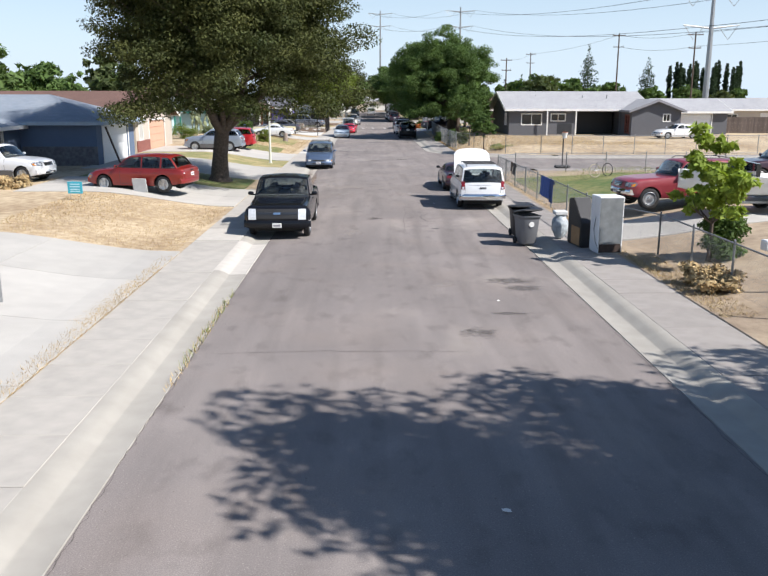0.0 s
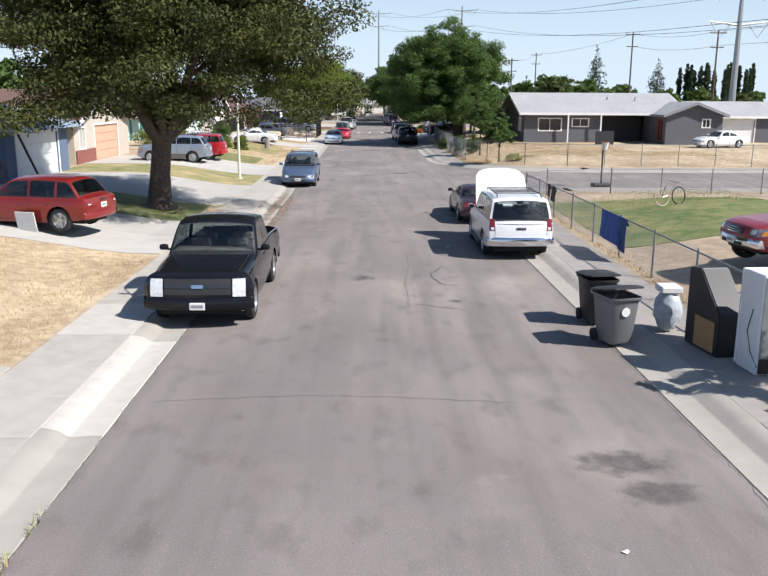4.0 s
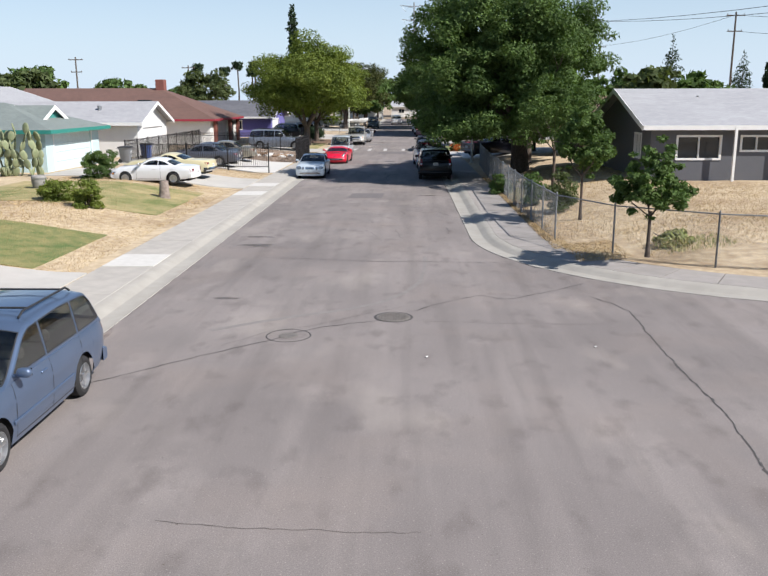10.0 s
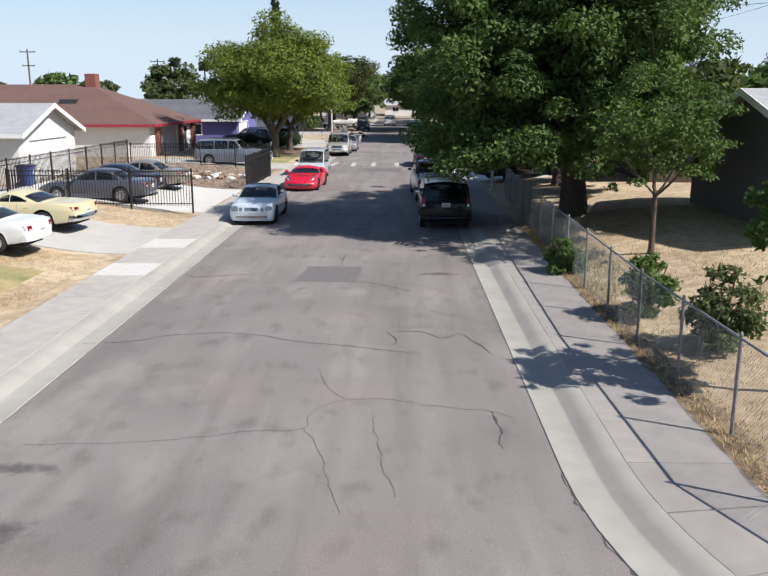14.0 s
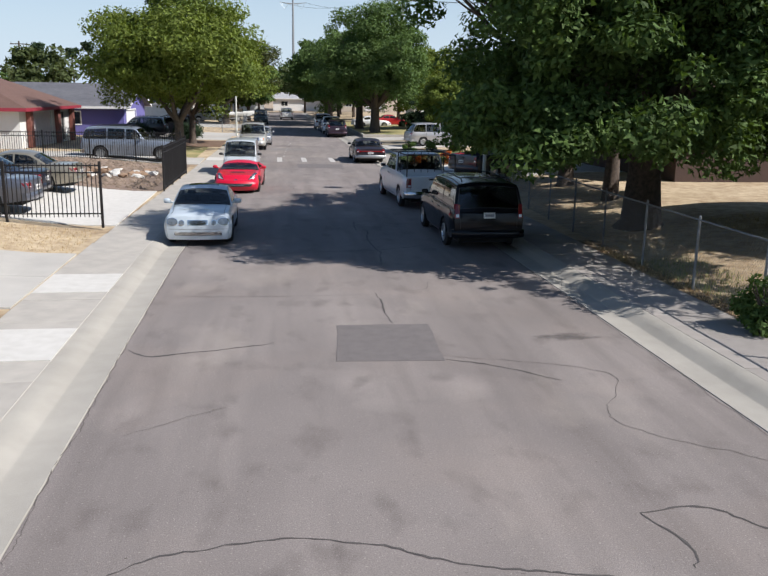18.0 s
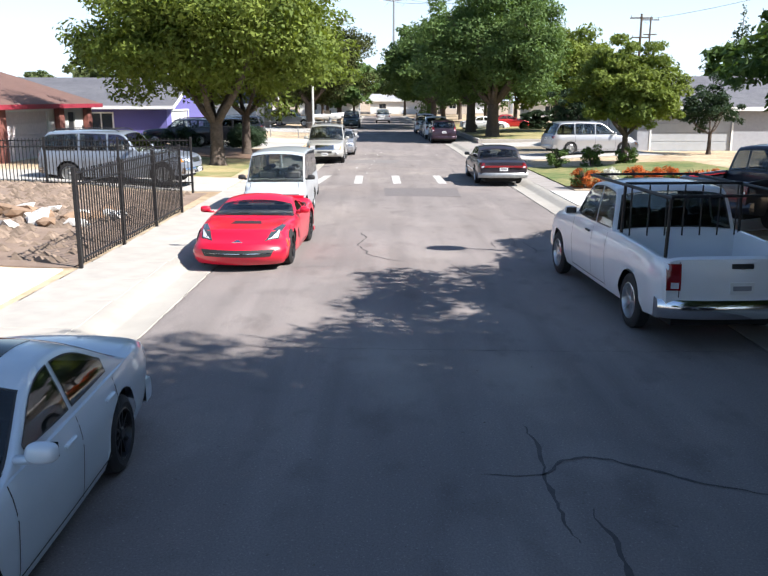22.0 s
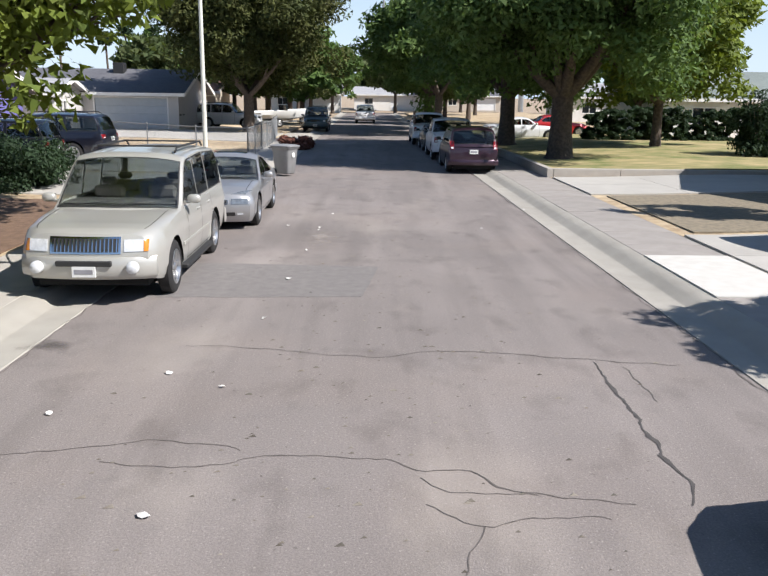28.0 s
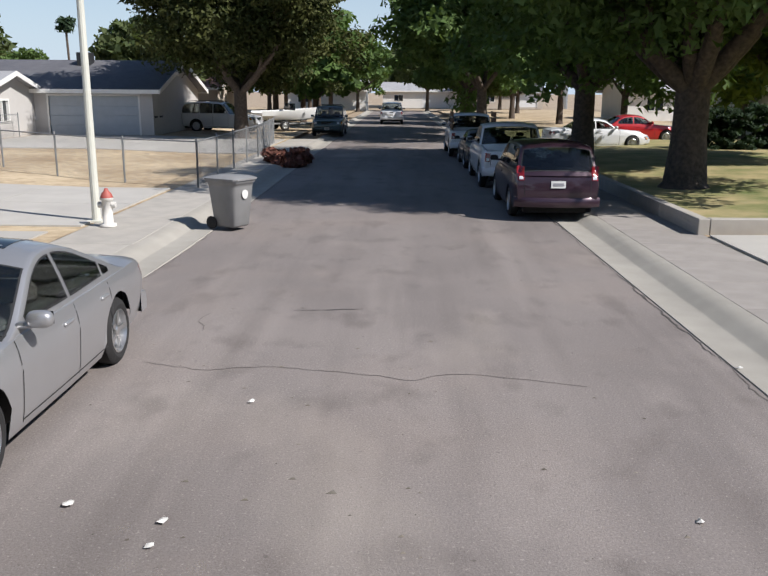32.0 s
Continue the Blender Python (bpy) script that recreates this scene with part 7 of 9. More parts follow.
vehicle("pickup_truck", "dark blue pickup truck on a shaded driveway", "pickup truck", 9.2, 80.2, 120, spec_pickup(L=5.5, rw=4.3), P_NAVY, z=Z(9, 80))
vehicle("sedan", "white sedan on the lawn behind the street trees", "car", 10.0, 142.4, 95, spec_sedan(), P_WHITE, z=Z(10, 142))
vehicle("sedan", "dark red sedan behind the street trees", "car", 13.0, 147.0, 95, spec_sedan(), P_RED3, z=Z(13, 147))
vehicle("sedan", "white sedan in front of a grey house", "car", 29.0, 46.6, -80, spec_sedan(L=4.6), P_WHITE, z=0.8)
vehicle("suv", "dark teal sport utility vehicle further down the street", "car", -3.6, 157.0, 0, spec_suv(), paint("dark_teal", (0.03, 0.06, 0.07), 0.3))
vehicle("pickup_truck", "white pickup truck far down the street", "pickup truck", 0.2, 178, 180, spec_pickup(), P_WHITE)
vehicle("suv", "white sport utility vehicle beside a house", "car", -10.4, 156.2, 80, spec_suv(), P_WHITE, z=0.2)
rt = vehicle("suv", "faded red vintage two-door sport utility vehicle on bare earth", "car", 11.1, -1.5, -84, spec_suv(L=5.0, W=1.98, H=1.85, r=0.4, nose=1.05, bumper=CHROME, wheels="steel", rw=3.75, fw=0.9, gc=0.42, belt=1.24, hood=1.2, cab=(1.75, 2.2, 4.7, 4.95), win=((1.5, 2.95), (3.05, 4.75)), seams=(1.9, 3.0)), paint("faded_red", (0.25, 0.025, 0.035), 0.0, 0.5), z=gz(11, 0))
vehicle("suv", "dark red wagon behind the vintage truck", "car", 18.6, 5.4, -88, spec_suv(L=4.9, H=1.75), P_MAROON, z=0.8)


# ---- trees along the street ----
LEAF_DARK = leaf_mat("dark_green", (0.034, 0.046, 0.013), (0.072, 0.078, 0.021), 0.09)
LEAF_ASH = leaf_mat("ash_green", (0.09, 0.145, 0.037), (0.04, 0.072, 0.02), 0.17)
LEAF_MID = leaf_mat("mid_green", (0.105, 0.16, 0.05), (0.055, 0.095, 0.027), 0.22)
LEAF_YEL = leaf_mat("yellow_green", (0.15, 0.185, 0.034), (0.075, 0.11, 0.022), 0.24)
LEAF_LIME = leaf_mat("lime", (0.24, 0.3, 0.05), (0.16, 0.23, 0.04))
LEAF_CONIF = leaf_mat("conifer", (0.025, 0.045, 0.022), (0.035, 0.06, 0.03))
LEAF_OLIVE = leaf_mat("olive", (0.09, 0.11, 0.045), (0.06, 0.085, 0.03))
FLOWER = leaf_mat("orange_flower", (0.5, 0.09, 0.02), (0.25, 0.12, 0.03))

tree("street_tree", "broad elm with dark green foliage in a dry front yard", -8.85, 11.4, 0.4, 14.6, 7.8, 0.42, 2.6, LEAF_DARK, 11, bottom=3.4, clumps=1000, per=440, leaf=0.075, lean=(0.9, -0.8), limbs=9, cr=0.75, spray=0.42, skirt=90)
tree("street_tree", "street tree shading the start of the road", 12.5, -28.8, 0.3, 13.3, 6.5, 0.35, 3.4, LEAF_DARK, 12, bottom=3.6, clumps=360, per=170, leaf=0.17, cr=0.85)
tree("street_tree", "tall dense ash tree by the corner lot", 9.1, 64.4, 0.35, 12.8, 6.5, 0.5, 3.0, LEAF_ASH, 13, bottom=2.35, clumps=420, per=380, leaf=0.105, lean=(-1.1, -2.0), limbs=9, cr=0.72, skirt=130)
tree("street_tree", "ash tree beside the shaded driveway", 10.3, 69.6, 0.35, 9.8, 4.3, 0.26, 3.2, LEAF_ASH, 33, bottom=2.1, clumps=210, per=300, leaf=0.115, cr=0.85, skirt=50)
tree("street_tree", "low dense ash tree over a dark pickup truck", 10.4, 74.6, 0.4, 6.8, 4.3, 0.3, 2.2, LEAF_ASH, 35, bottom=1.9, clumps=230, per=290, leaf=0.12, cr=0.85, skirt=50)
tree("street_tree", "rounded yellow-green street tree", -8.2, 98.7, 0.15, 10.8, 6.8, 0.32, 2.0, LEAF_YEL, 14, bottom=2.1, clumps=270, per=290, leaf=0.14)
tree("street_tree", "yellow-green street tree with a straight trunk", -8.1, 106.9, 0.15, 9.8, 6.0, 0.24, 2.3, LEAF_YEL, 15, bottom=2.2, clumps=230, per=210, leaf=0.15)
tree("street_tree", "mature ash tree on a lawn behind a low wall", 8.4, 125.4, 0.3, 13.0, 7.0, 0.48, 2.6, LEAF_MID, 16, bottom=1.6, clumps=330, per=330, leaf=0.15, limbs=8)
tree("street_tree", "mature ash tree on a lawn behind a low wall", 7.8, 135.2, 0.3, 12.5, 6.4, 0.42, 2.6, LEAF_MID, 17, bottom=1.6, clumps=250, per=270, leaf=0.16)
tree("street_tree", "ash tree further back on the lawn", 15.1, 133.0, 0.3, 10.0, 5.4, 0.25, 2.4, LEAF_YEL, 18, bottom=1.6, clumps=190, per=180, leaf=0.19)
tree("street_tree", "dark shade tree beside the road", -7.9, 149.4, 0.15, 12.0, 7.4, 0.38, 2.6, LEAF_DARK, 19, bottom=2.2, clumps=270, per=300, leaf=0.15)
tree("street_tree", "shade tree further down the street", 5.6, 152, 0.15, 12.5, 6.6, 0.3, 2.8, LEAF_MID, 20, bottom=1.6, clumps=180, per=150, leaf=0.24)
tree("street_tree", "shade tree further down the street", 5.8, 163, 0.15, 12.5, 6.6, 0.3, 2.8, LEAF_MID, 21, bottom=1.6, clumps=170, per=140, leaf=0.25)
tree("street_tree", "round green tree by rose bushes", 10.6, 97.9, 0.2, 6.3, 2.7, 0.14, 1.5, LEAF_YEL, 22, bottom=1.3, clumps=190, per=260, leaf=0.1)
tree("street_tree", "round tree shading a bright driveway", 12.6, 81.6, 0.3, 6.6, 3.1, 0.15, 1.8, LEAF_ASH, 36, bottom=1.8, clumps=160, per=250, leaf=0.15)
tree("young_tree", "young staked tree behind a chain-link fence", 8.6, 44.0, 0.35, 4.6, 1.4, 0.05, 1.7, LEAF_ASH, 23, bottom=1.2, clumps=120, per=75, leaf=0.075, limbs=4, cr=0.8)
tree("young_tree", "young slender tree behind a chain-link fence", 9.6, 55.5, 0.4, 6.2, 2.3, 0.08, 1.9, LEAF_ASH, 24, bottom=1.5, clumps=120, per=75, leaf=0.075, limbs=5, cr=0.8)
tree("young_tree", "young slender tree at the corner lot", 8.85, 36.1, 0.45, 3.3, 1.15, 0.05, 1.2, LEAF_ASH, 25, bottom=1.0, clumps=120, per=75, leaf=0.075, limbs=4, cr=0.8)
tree("young_tree", "lime-green sapling leaning over the fence", 8.6, -10.6, 0.4, 3.9, 1.25, 0.05, 1.1, LEAF_LIME, 26, bottom=0.9, clumps=60, per=70, leaf=0.12, limbs=5)


def conifer(x, y, h, r, seed, label, columnar=False):
    rg = random.Random(seed)
    T = thing("conifer", label, "tree", "distant conifers", m=pose(x, y, 0))
    part("trunk", tube(bmesh.new(), [(0, 0, 0), (0, 0, h * 0.95)], [0.25, 0.04], 7), BARK, T)
    cl = []
    n = int(h * (7 if columnar else 6))
    for k in range(n):
        f = 0.06 + 0.94 * (k + rg.uniform(0, 1)) / n
        rr = r * (min(1.0, 0.55 + f * 1.6) if columnar else (1 - f) ** 0.75 + 0.03) * (0.35 + 0.65 * min(1, (1 - f) * 5)) * rg.uniform(0.6, 1.1)
        a = k * 2.4 + rg.uniform(0, 1)
        cl.append(((math.cos(a) * rr * 0.6, math.sin(a) * rr * 0.6, h * f), max(0.32, rr * 0.55)))
    part("crown", leaves_mesh("crown", cl, 34, 0.3, LEAF_CONIF, seed), LEAF_CONIF, T)
    return T


for i, (x, y, h) in enumerate(((62, 205, 19), (86, 225, 17), (44, 210, 11), (55, 215, 10), (36, 190, 9))):
    conifer(x, y, h, 4.6, 300 + i, "tall dark conifer in the distance")
for i in range(16):
    x = 97.5 + i * 1.1 if i < 7 else 106.3 + (i - 7) * 1.75
    conifer(x + 0.3 * math.sin(i * 2.3), 236 + 2 * math.cos(i * 1.7), 14.3 + 1.2 * math.sin(i * 1.3) + 0.05 * i, 0.95, 330 + i, "columnar cypress in a distant row", True)
conifer(-25, 215, 27, 1.4, 360, "tall thin cypress in the distance", True)


def palm(x, y, h, seed):
    T = thing("palm_tree", "tall fan palm in the distance", "palm tree", "distant palms", m=pose(x, y, 0))
    part("trunk", tube(bmesh.new(), [(0, 0, 0), (0.2, 0, h * 0.5), (0, 0, h)], [0.3, 0.22, 0.2], 8), BARK, T)
    rg = random.Random(seed)
    cl = [((math.cos(a) * 0.9, math.sin(a) * 0.9, h + 0.3 + 0.8 * math.sin(a * 3)), 1.0) for a in (k * 0.7 for k in range(9))]
    part("crown", leaves_mesh("crown", cl, 30, 0.55, LEAF_CONIF, seed), LEAF_CONIF, T)


for i, (x, y, h) in enumerate(((-57, 250, 13.5), (-52, 262, 13), (-48, 262, 14.5), (-44, 268, 15), (-43, 258, 12.5))):
    palm(x, y, h, 400 + i)
# background trees
rgb = random.Random(5)
for i in range(60):
    if i < 20:
        x, y = -30 - rgb.uniform(0, 90), rgb.uniform(20, 240)
        if -66 < x < -40 and y < 160:
            x -= 30
        h = rgb.uniform(8.5, 12)
    elif i < 46:
        x, y, h = rgb.uniform(30, 130), rgb.uniform(120, 230), rgb.uniform(6, 9)
    else:
        x, y, h = rgb.choice((-1, 1)) * rgb.uniform(8, 16), rgb.uniform(186, 260), rgb.uniform(8, 11)
    tree("background_tree", "rounded green tree behind the houses", x, y, (gz(x, y) if y < 229 and abs(x) < 119 else -0.06) - 0.05, h, h * 0.5, 0.25, h * 0.25, rgb.choice((LEAF_ASH, LEAF_OLIVE, LEAF_MID)), 500 + i, bottom=h * 0.22, clumps=64, per=46, leaf=0.46, group="background trees", limbs=4, twigs=0)
for i, (x, y, h) in enumerate(((-40, 52, 9.5), (-46, 64, 10), (-43, 74, 9), (-48, 92, 10), (-41, 106, 9), (-46, 120, 10), (-40, 136, 9), (-36, 170, 11), (-24, 190, 10), (-14, 182, 10), (-9, 170, 10), (14, 172, 11), (12, 186, 11), (9, 200, 11), (-10, 205, 11), (-6, 240, 10), (6, 262, 11), (-5.6, 168, 9), (-7.5, 176, 11), (6.6, 176, 11), (7.4, 190, 12), (-6.4, 192, 11), (-1.5, 268, 12), (2.5, 275, 13), (-5, 222, 11), (5, 226, 12), (16, 160, 10), (19, 148, 9), (-18, 168, 9), (30, 128, 9), (38, 140, 9), (26, 96, 8), (34, 104, 8))):
    tree("background_tree", "rounded green tree behind the houses", x, y, (gz(x, y) if y < 229 and abs(x) < 119 else -0.06) - 0.08, h, h * 0.55, 0.25, h * 0.25, (LEAF_MID, LEAF_OLIVE, LEAF_ASH)[i % 3], 600 + i, bottom=h * 0.2, clumps=80, per=50, leaf=0.45, group="background trees", limbs=4, twigs=0)


# ---- road surface: cracks, patches, covers, crossing, litter ----
def seam(way, weight, jitter=0.035):
    """A wandering crack through a few turning points: 0 hairline, 1 tar-sealed, 2 open crack."""
    width, material = ((0.02, CRACK), (0.06, TAR), (0.045, TAR))[weight]
    pts = [Vector((x, y, 0)) for x, y in way]
    run = []
    for i, (a, b) in enumerate(zip(pts, pts[1:])):
        p, q = pts[max(i - 1, 0)], pts[min(i + 2, len(pts) - 1)]
        n = max(2, int((b - a).length / 0.07))
        for k in range(n):
            t = k / n
            run.append(0.5 * (2 * a + (b - p) * t + (2 * p - 5 * a + 4 * b - q) * t * t + (3 * a - p - 3 * b + q) * t ** 3))
    run.append(pts[-1])
    seed = way[0][0] * 3.7 + way[0][1]
    bm = bmesh.new()
    rows = []
    for i, p in enumerate(run):
        d = (run[min(i + 1, len(run) - 1)] - run[max(i - 1, 0)]).normalized()
        nrm = Vector((-d.y, d.x, 0))
        off = noise.noise((i * 0.22, seed, 0)) * jitter * 1.6 + noise.noise((i * 0.8, seed, 5)) * jitter * 0.8
        w_ = width * (0.3 + 1.1 * abs(noise.noise((i * 0.31, seed, 9))) + 0.35 * noise.noise((i * 1.3, seed, 2))) * 0.5 * min(1.0, 0.3 + i * 0.1, 0.3 + (len(run) - 1 - i) * 0.1)
        w_ = max(w_, 0.004)
        c = p + nrm * off
        rows.append((bm.verts.new((c.x - nrm.x * w_, c.y - nrm.y * w_, 0.004)), bm.verts.new((c.x + nrm.x * w_, c.y + nrm.y * w_, 0.004))))
    for p, q in zip(rows, rows[1:]):
        bm.faces.new((p[0], q[0], q[1], p[1]))
    for f in bm.faces:
        f.normal_update()
        if f.normal.z < 0:
            f.normal_flip()
    return part("crack", bm, material, bpy.data.objects["road"])


seam([(-3.93, -9.46), (-1.23, -9.22), (1.84, -9.56)], 0)
seam([(-3.93, -17.87), (-1.41, -17.76), (1.03, -17.84)], 0)
seam([(0.63, 3.23), (0.70, 1.38), (0.54, -0.26), (0.47, -1.56), (0.45, -3.16), (0.39, -3.99)], 0)
seam([(1.62, 1.27), (1.42, 0.51), (1.20, 0.12), (1.26, -0.44), (1.38, -0.94), (1.67, -1.33), (2.08, -1.17)], 1)
seam([(0.99, -1.29), (1.43, -1.10)], 1)
seam([(2.26, -1.61), (2.26, -2.09), (2.58, -2.40), (2.91, -2.70)], 0)
seam([(0.62, -3.26), (0.91, -3.36), (1.16, -3.56), (1.69, -3.78)], 1)
seam([(-4.10, 6.05), (-1.82, 6.26), (1.60, 6.25)], 0)
seam([(-1.64, 28.46), (-0.80, 29.47), (0.27, 30.19), (1.56, 31.36), (2.17, 31.77)], 0)
seam([(6.56, 32.64), (7.06, 31.36), (6.99, 29.49), (6.91, 27.29), (6.89, 25.01), (6.66, 22.80), (6.92, 22.12), (7.10, 21.35)], 1)
seam([(-4.0, 25.6), (-2.1, 27.6), (-0.7, 28.9), (0.0, 29.7), (1.4, 30.4)], 1)
seam([(2.0, 31.1), (3.7, 32.7), (4.6, 32.5), (6.7, 34.2)], 2)
seam([(2.2, 30.4), (4.2, 30.2), (6.3, 30.2)], 0)
seam([(0.09, 66.72), (0.64, 66.71), (0.87, 67.0), (1.31, 67.0), (1.83, 66.61), (2.41, 66.34)], 1)
seam([(0.66, 67.8), (0.69, 67.11), (0.64, 66.71), (0.63, 66.19), (0.66, 65.6)], 1)
seam([(-0.88, 21.66), (0.71, 21.49), (2.17, 21.45)], 0)
seam([(-2.47, 37.67), (-1.66, 37.56), (-0.94, 37.48), (-0.34, 37.35), (0.30, 37.22), (0.93, 37.10), (1.64, 37.07), (2.47, 37.17), (2.94, 37.03), (3.53, 37.01), (4.11, 37.01), (4.39, 36.93), (5.02, 37.15)], 2)
seam([(1.77, 48.31), (2.46, 48.34), (2.96, 47.85), (3.33, 48.22), (3.67, 47.39), (3.87, 46.80)], 1)
seam([(1.77, 48.31), (1.95, 47.66), (1.82, 47.32)], 1)
seam([(-3.54, 42.32), (-2.46, 42.36), (-1.23, 42.54), (-0.28, 42.86), (0.55, 42.98), (0.58, 43.50), (0.90, 44.09), (1.49, 44.28), (2.26, 44.14)], 0)
seam([(0.55, 42.98), (0.89, 42.08), (1.09, 41.10), (1.30, 40.35)], 0)
seam([(0.50, 45.82), (0.77, 44.86), (1.09, 44.23)], 0)
seam([(2.26, 44.04), (3.10, 43.84), (3.54, 43.76), (3.87, 43.46)], 0)
seam([(3.54, 43.76), (3.59, 43.15), (3.52, 42.30)], 1)
seam([(1.59, 43.53), (1.79, 41.85), (2.00, 40.80)], 0)
seam([(-4.58, 47.35), (-3.69, 47.50), (-2.79, 48.01), (-1.42, 48.15), (-0.04, 47.52), (0.95, 47.27), (2.22, 46.85)], 2)
seam([(-3.68, 50.71), (-2.50, 51.55)], 0)
seam([(0.66, 53.50), (3.11, 52.44), (2.49, 50.63), (3.74, 49.34), (3.97, 48.88)], 0)
seam([(-4.18, 54.13), (-3.76, 53.81), (-2.98, 53.97), (-1.86, 54.33)], 1)
seam([(0.76, 53.29), (1.50, 52.90), (2.32, 52.16)], 1)
seam([(-2.43, 61.88), (-2.12, 61.96), (-1.79, 62.10), (-1.35, 62.24), (-0.81, 62.36), (-0.34, 62.43), (0.84, 62.51), (1.57, 62.84), (2.31, 63.21)], 1)
seam([(0.92, 66.11), (0.88, 64.87), (0.80, 63.87), (0.85, 62.92), (0.92, 62.24), (0.85, 61.67), (0.79, 61.10), (0.71, 60.62)], 1)
seam([(-1.12, 80.16), (-1.16, 79.68), (-1.02, 79.22), (-1.12, 78.76), (-1.20, 78.11), (-1.10, 77.67), (-1.00, 77.41), (-0.99, 77.04), (-0.79, 76.75), (-0.60, 76.49), (-0.38, 76.34), (-0.13, 76.26)], 1)
seam([(-2.37, 80.48), (-1.45, 80.54)], 0)
seam([(1.82, 78.56), (1.81, 77.71)], 1)
seam([(3.08, 81.69), (3.24, 80.98), (3.23, 79.89), (3.25, 78.89), (3.16, 78.06), (3.08, 77.24)], 0)
seam([(2.57, 78.55), (2.58, 78.07), (2.65, 77.50), (2.56, 77.12)], 1)
seam([(-2.41, 75.61), (-2.17, 75.71), (-1.58, 75.78)], 0)
seam([(0.66, 75.95), (0.78, 75.50), (0.86, 75.14), (0.97, 74.82)], 1)
seam([(2.42, 79.68), (2.31, 78.23), (2.26, 77.37)], 0)
seam([(-1.74, 99.97), (-0.73, 99.81), (0.42, 99.57), (1.02, 99.79), (1.68, 99.77), (2.72, 99.53), (3.69, 99.38)], 0)
seam([(2.78, 99.45), (2.75, 98.55), (2.71, 97.70), (2.68, 96.92), (2.71, 96.60), (2.63, 96.26)], 1)
seam([(3.03, 99.29), (3.04, 98.69), (3.02, 98.29)], 0)
seam([(-2.58, 97.08), (-2.04, 97.18), (-1.38, 97.35), (-0.93, 97.26), (-0.71, 97.17)], 0)
seam([(-1.77, 96.94), (-1.26, 96.86), (-0.83, 96.95), (-0.51, 97.08), (0.08, 97.04), (0.50, 97.02), (0.68, 96.83), (1.09, 96.79), (1.30, 96.48), (1.71, 96.40), (2.20, 96.26)], 0)
seam([(0.71, 96.70), (0.84, 96.51), (1.16, 96.47), (1.54, 96.44)], 0)
seam([(0.72, 96.29), (0.90, 96.09), (1.09, 95.99), (1.44, 96.09), (1.97, 96.09)], 0)
seam([(1.09, 95.99), (0.95, 95.67), (0.89, 95.42)], 0)
seam([(-1.82, 111.58), (-1.21, 111.37), (-0.64, 111.47), (0.17, 111.38), (0.90, 111.17), (1.49, 111.33), (2.63, 111.03)], 0)
seam([(-1.54, 113.50), (-1.59, 113.16), (-1.46, 112.74)], 0)
seam([(-0.51, 113.66), (0.36, 113.82)], 1)
seam([(-3.72, 57.72), (-2.93, 57.61), (-1.67, 57.57), (0.23, 57.57)], 0)
seam([(0.26, 57.72), (0.25, 56.86), (0.23, 56.07), (0.3, 55.4)], 2)
seam([(1.58, 58.77), (1.37, 58.04), (0.94, 57.84)], 0)
seam([(-2.8, 70.5), (0.4, 70.3), (3.9, 70.2)], 0)
seam([(-3.0, 85.0), (0.3, 85.2), (3.6, 85.3)], 0)
for line_ in (near_arc, far_arc):
    for p_, q_, r_ in zip(line_[::2], line_[1::2], line_[2::2]):
        seam([p_, q_, r_], 2, 0.07)
# cracks of the gutter joint
for y in range(-40, 150, 4):
    a = noise.noise((y * 0.37, 4, 2))
    seam([(xl(y) + 0.03, y), (xl(y + 2) + 0.01, y + 2), (xl(y + 4) + 0.03, y + 4)], 0)
    if y < 14 or y > 44:
        seam([(R - 0.02, y), (R - 0.04, y + 2), (R - 0.02, y + 4)], 2 if a > 0.2 else 0)


def flat_piece(name, pts, z, material, label, category, jitter=0.03, seed=1, kind="structure"):
    """A thin piece on the road with an uneven outline."""
    out = []
    n = len(pts)
    for i in range(n):
        a, b = Vector(pts[i]), Vector(pts[(i + 1) % n])
        m = max(1, int((b - a).length / 0.25))
        for k in range(m):
            p = a + (b - a) * (k / m)
            out.append((p.x + jitter * noise.noise((p.x * 2, p.y * 2, seed)), p.y + jitter * noise.noise((p.y * 2, p.x * 2, seed + 3))))
    return sheet(name, out, z, material, 0.004, kind, label, category)


flat_piece("road_patch_1", [(-0.75, 55.35), (0.9, 55.3), (0.8, 53.2), (-0.9, 53.3)], 0.005, PATCH, "dark rectangular asphalt patch", "road patch")
flat_piece("road_patch_2", [(-0.5, 90.15), (2.15, 90.0), (2.05, 87.45), (-0.5, 87.7)], 0.005, PATCH, "dark rectangular asphalt patch", "road patch", seed=2)
flat_piece("road_patch_3", [(-2.6, 104.6), (0.5, 104.4), (0.25, 102.3), (-2.8, 102.2)], 0.005, mat("asphalt_patch_worn", (0.165, 0.15, 0.145), 0.92, colour2=(0.2, 0.185, 0.175), scale=7, bump=0.4, bscale=100), "worn grey asphalt patch", "road patch", seed=3)


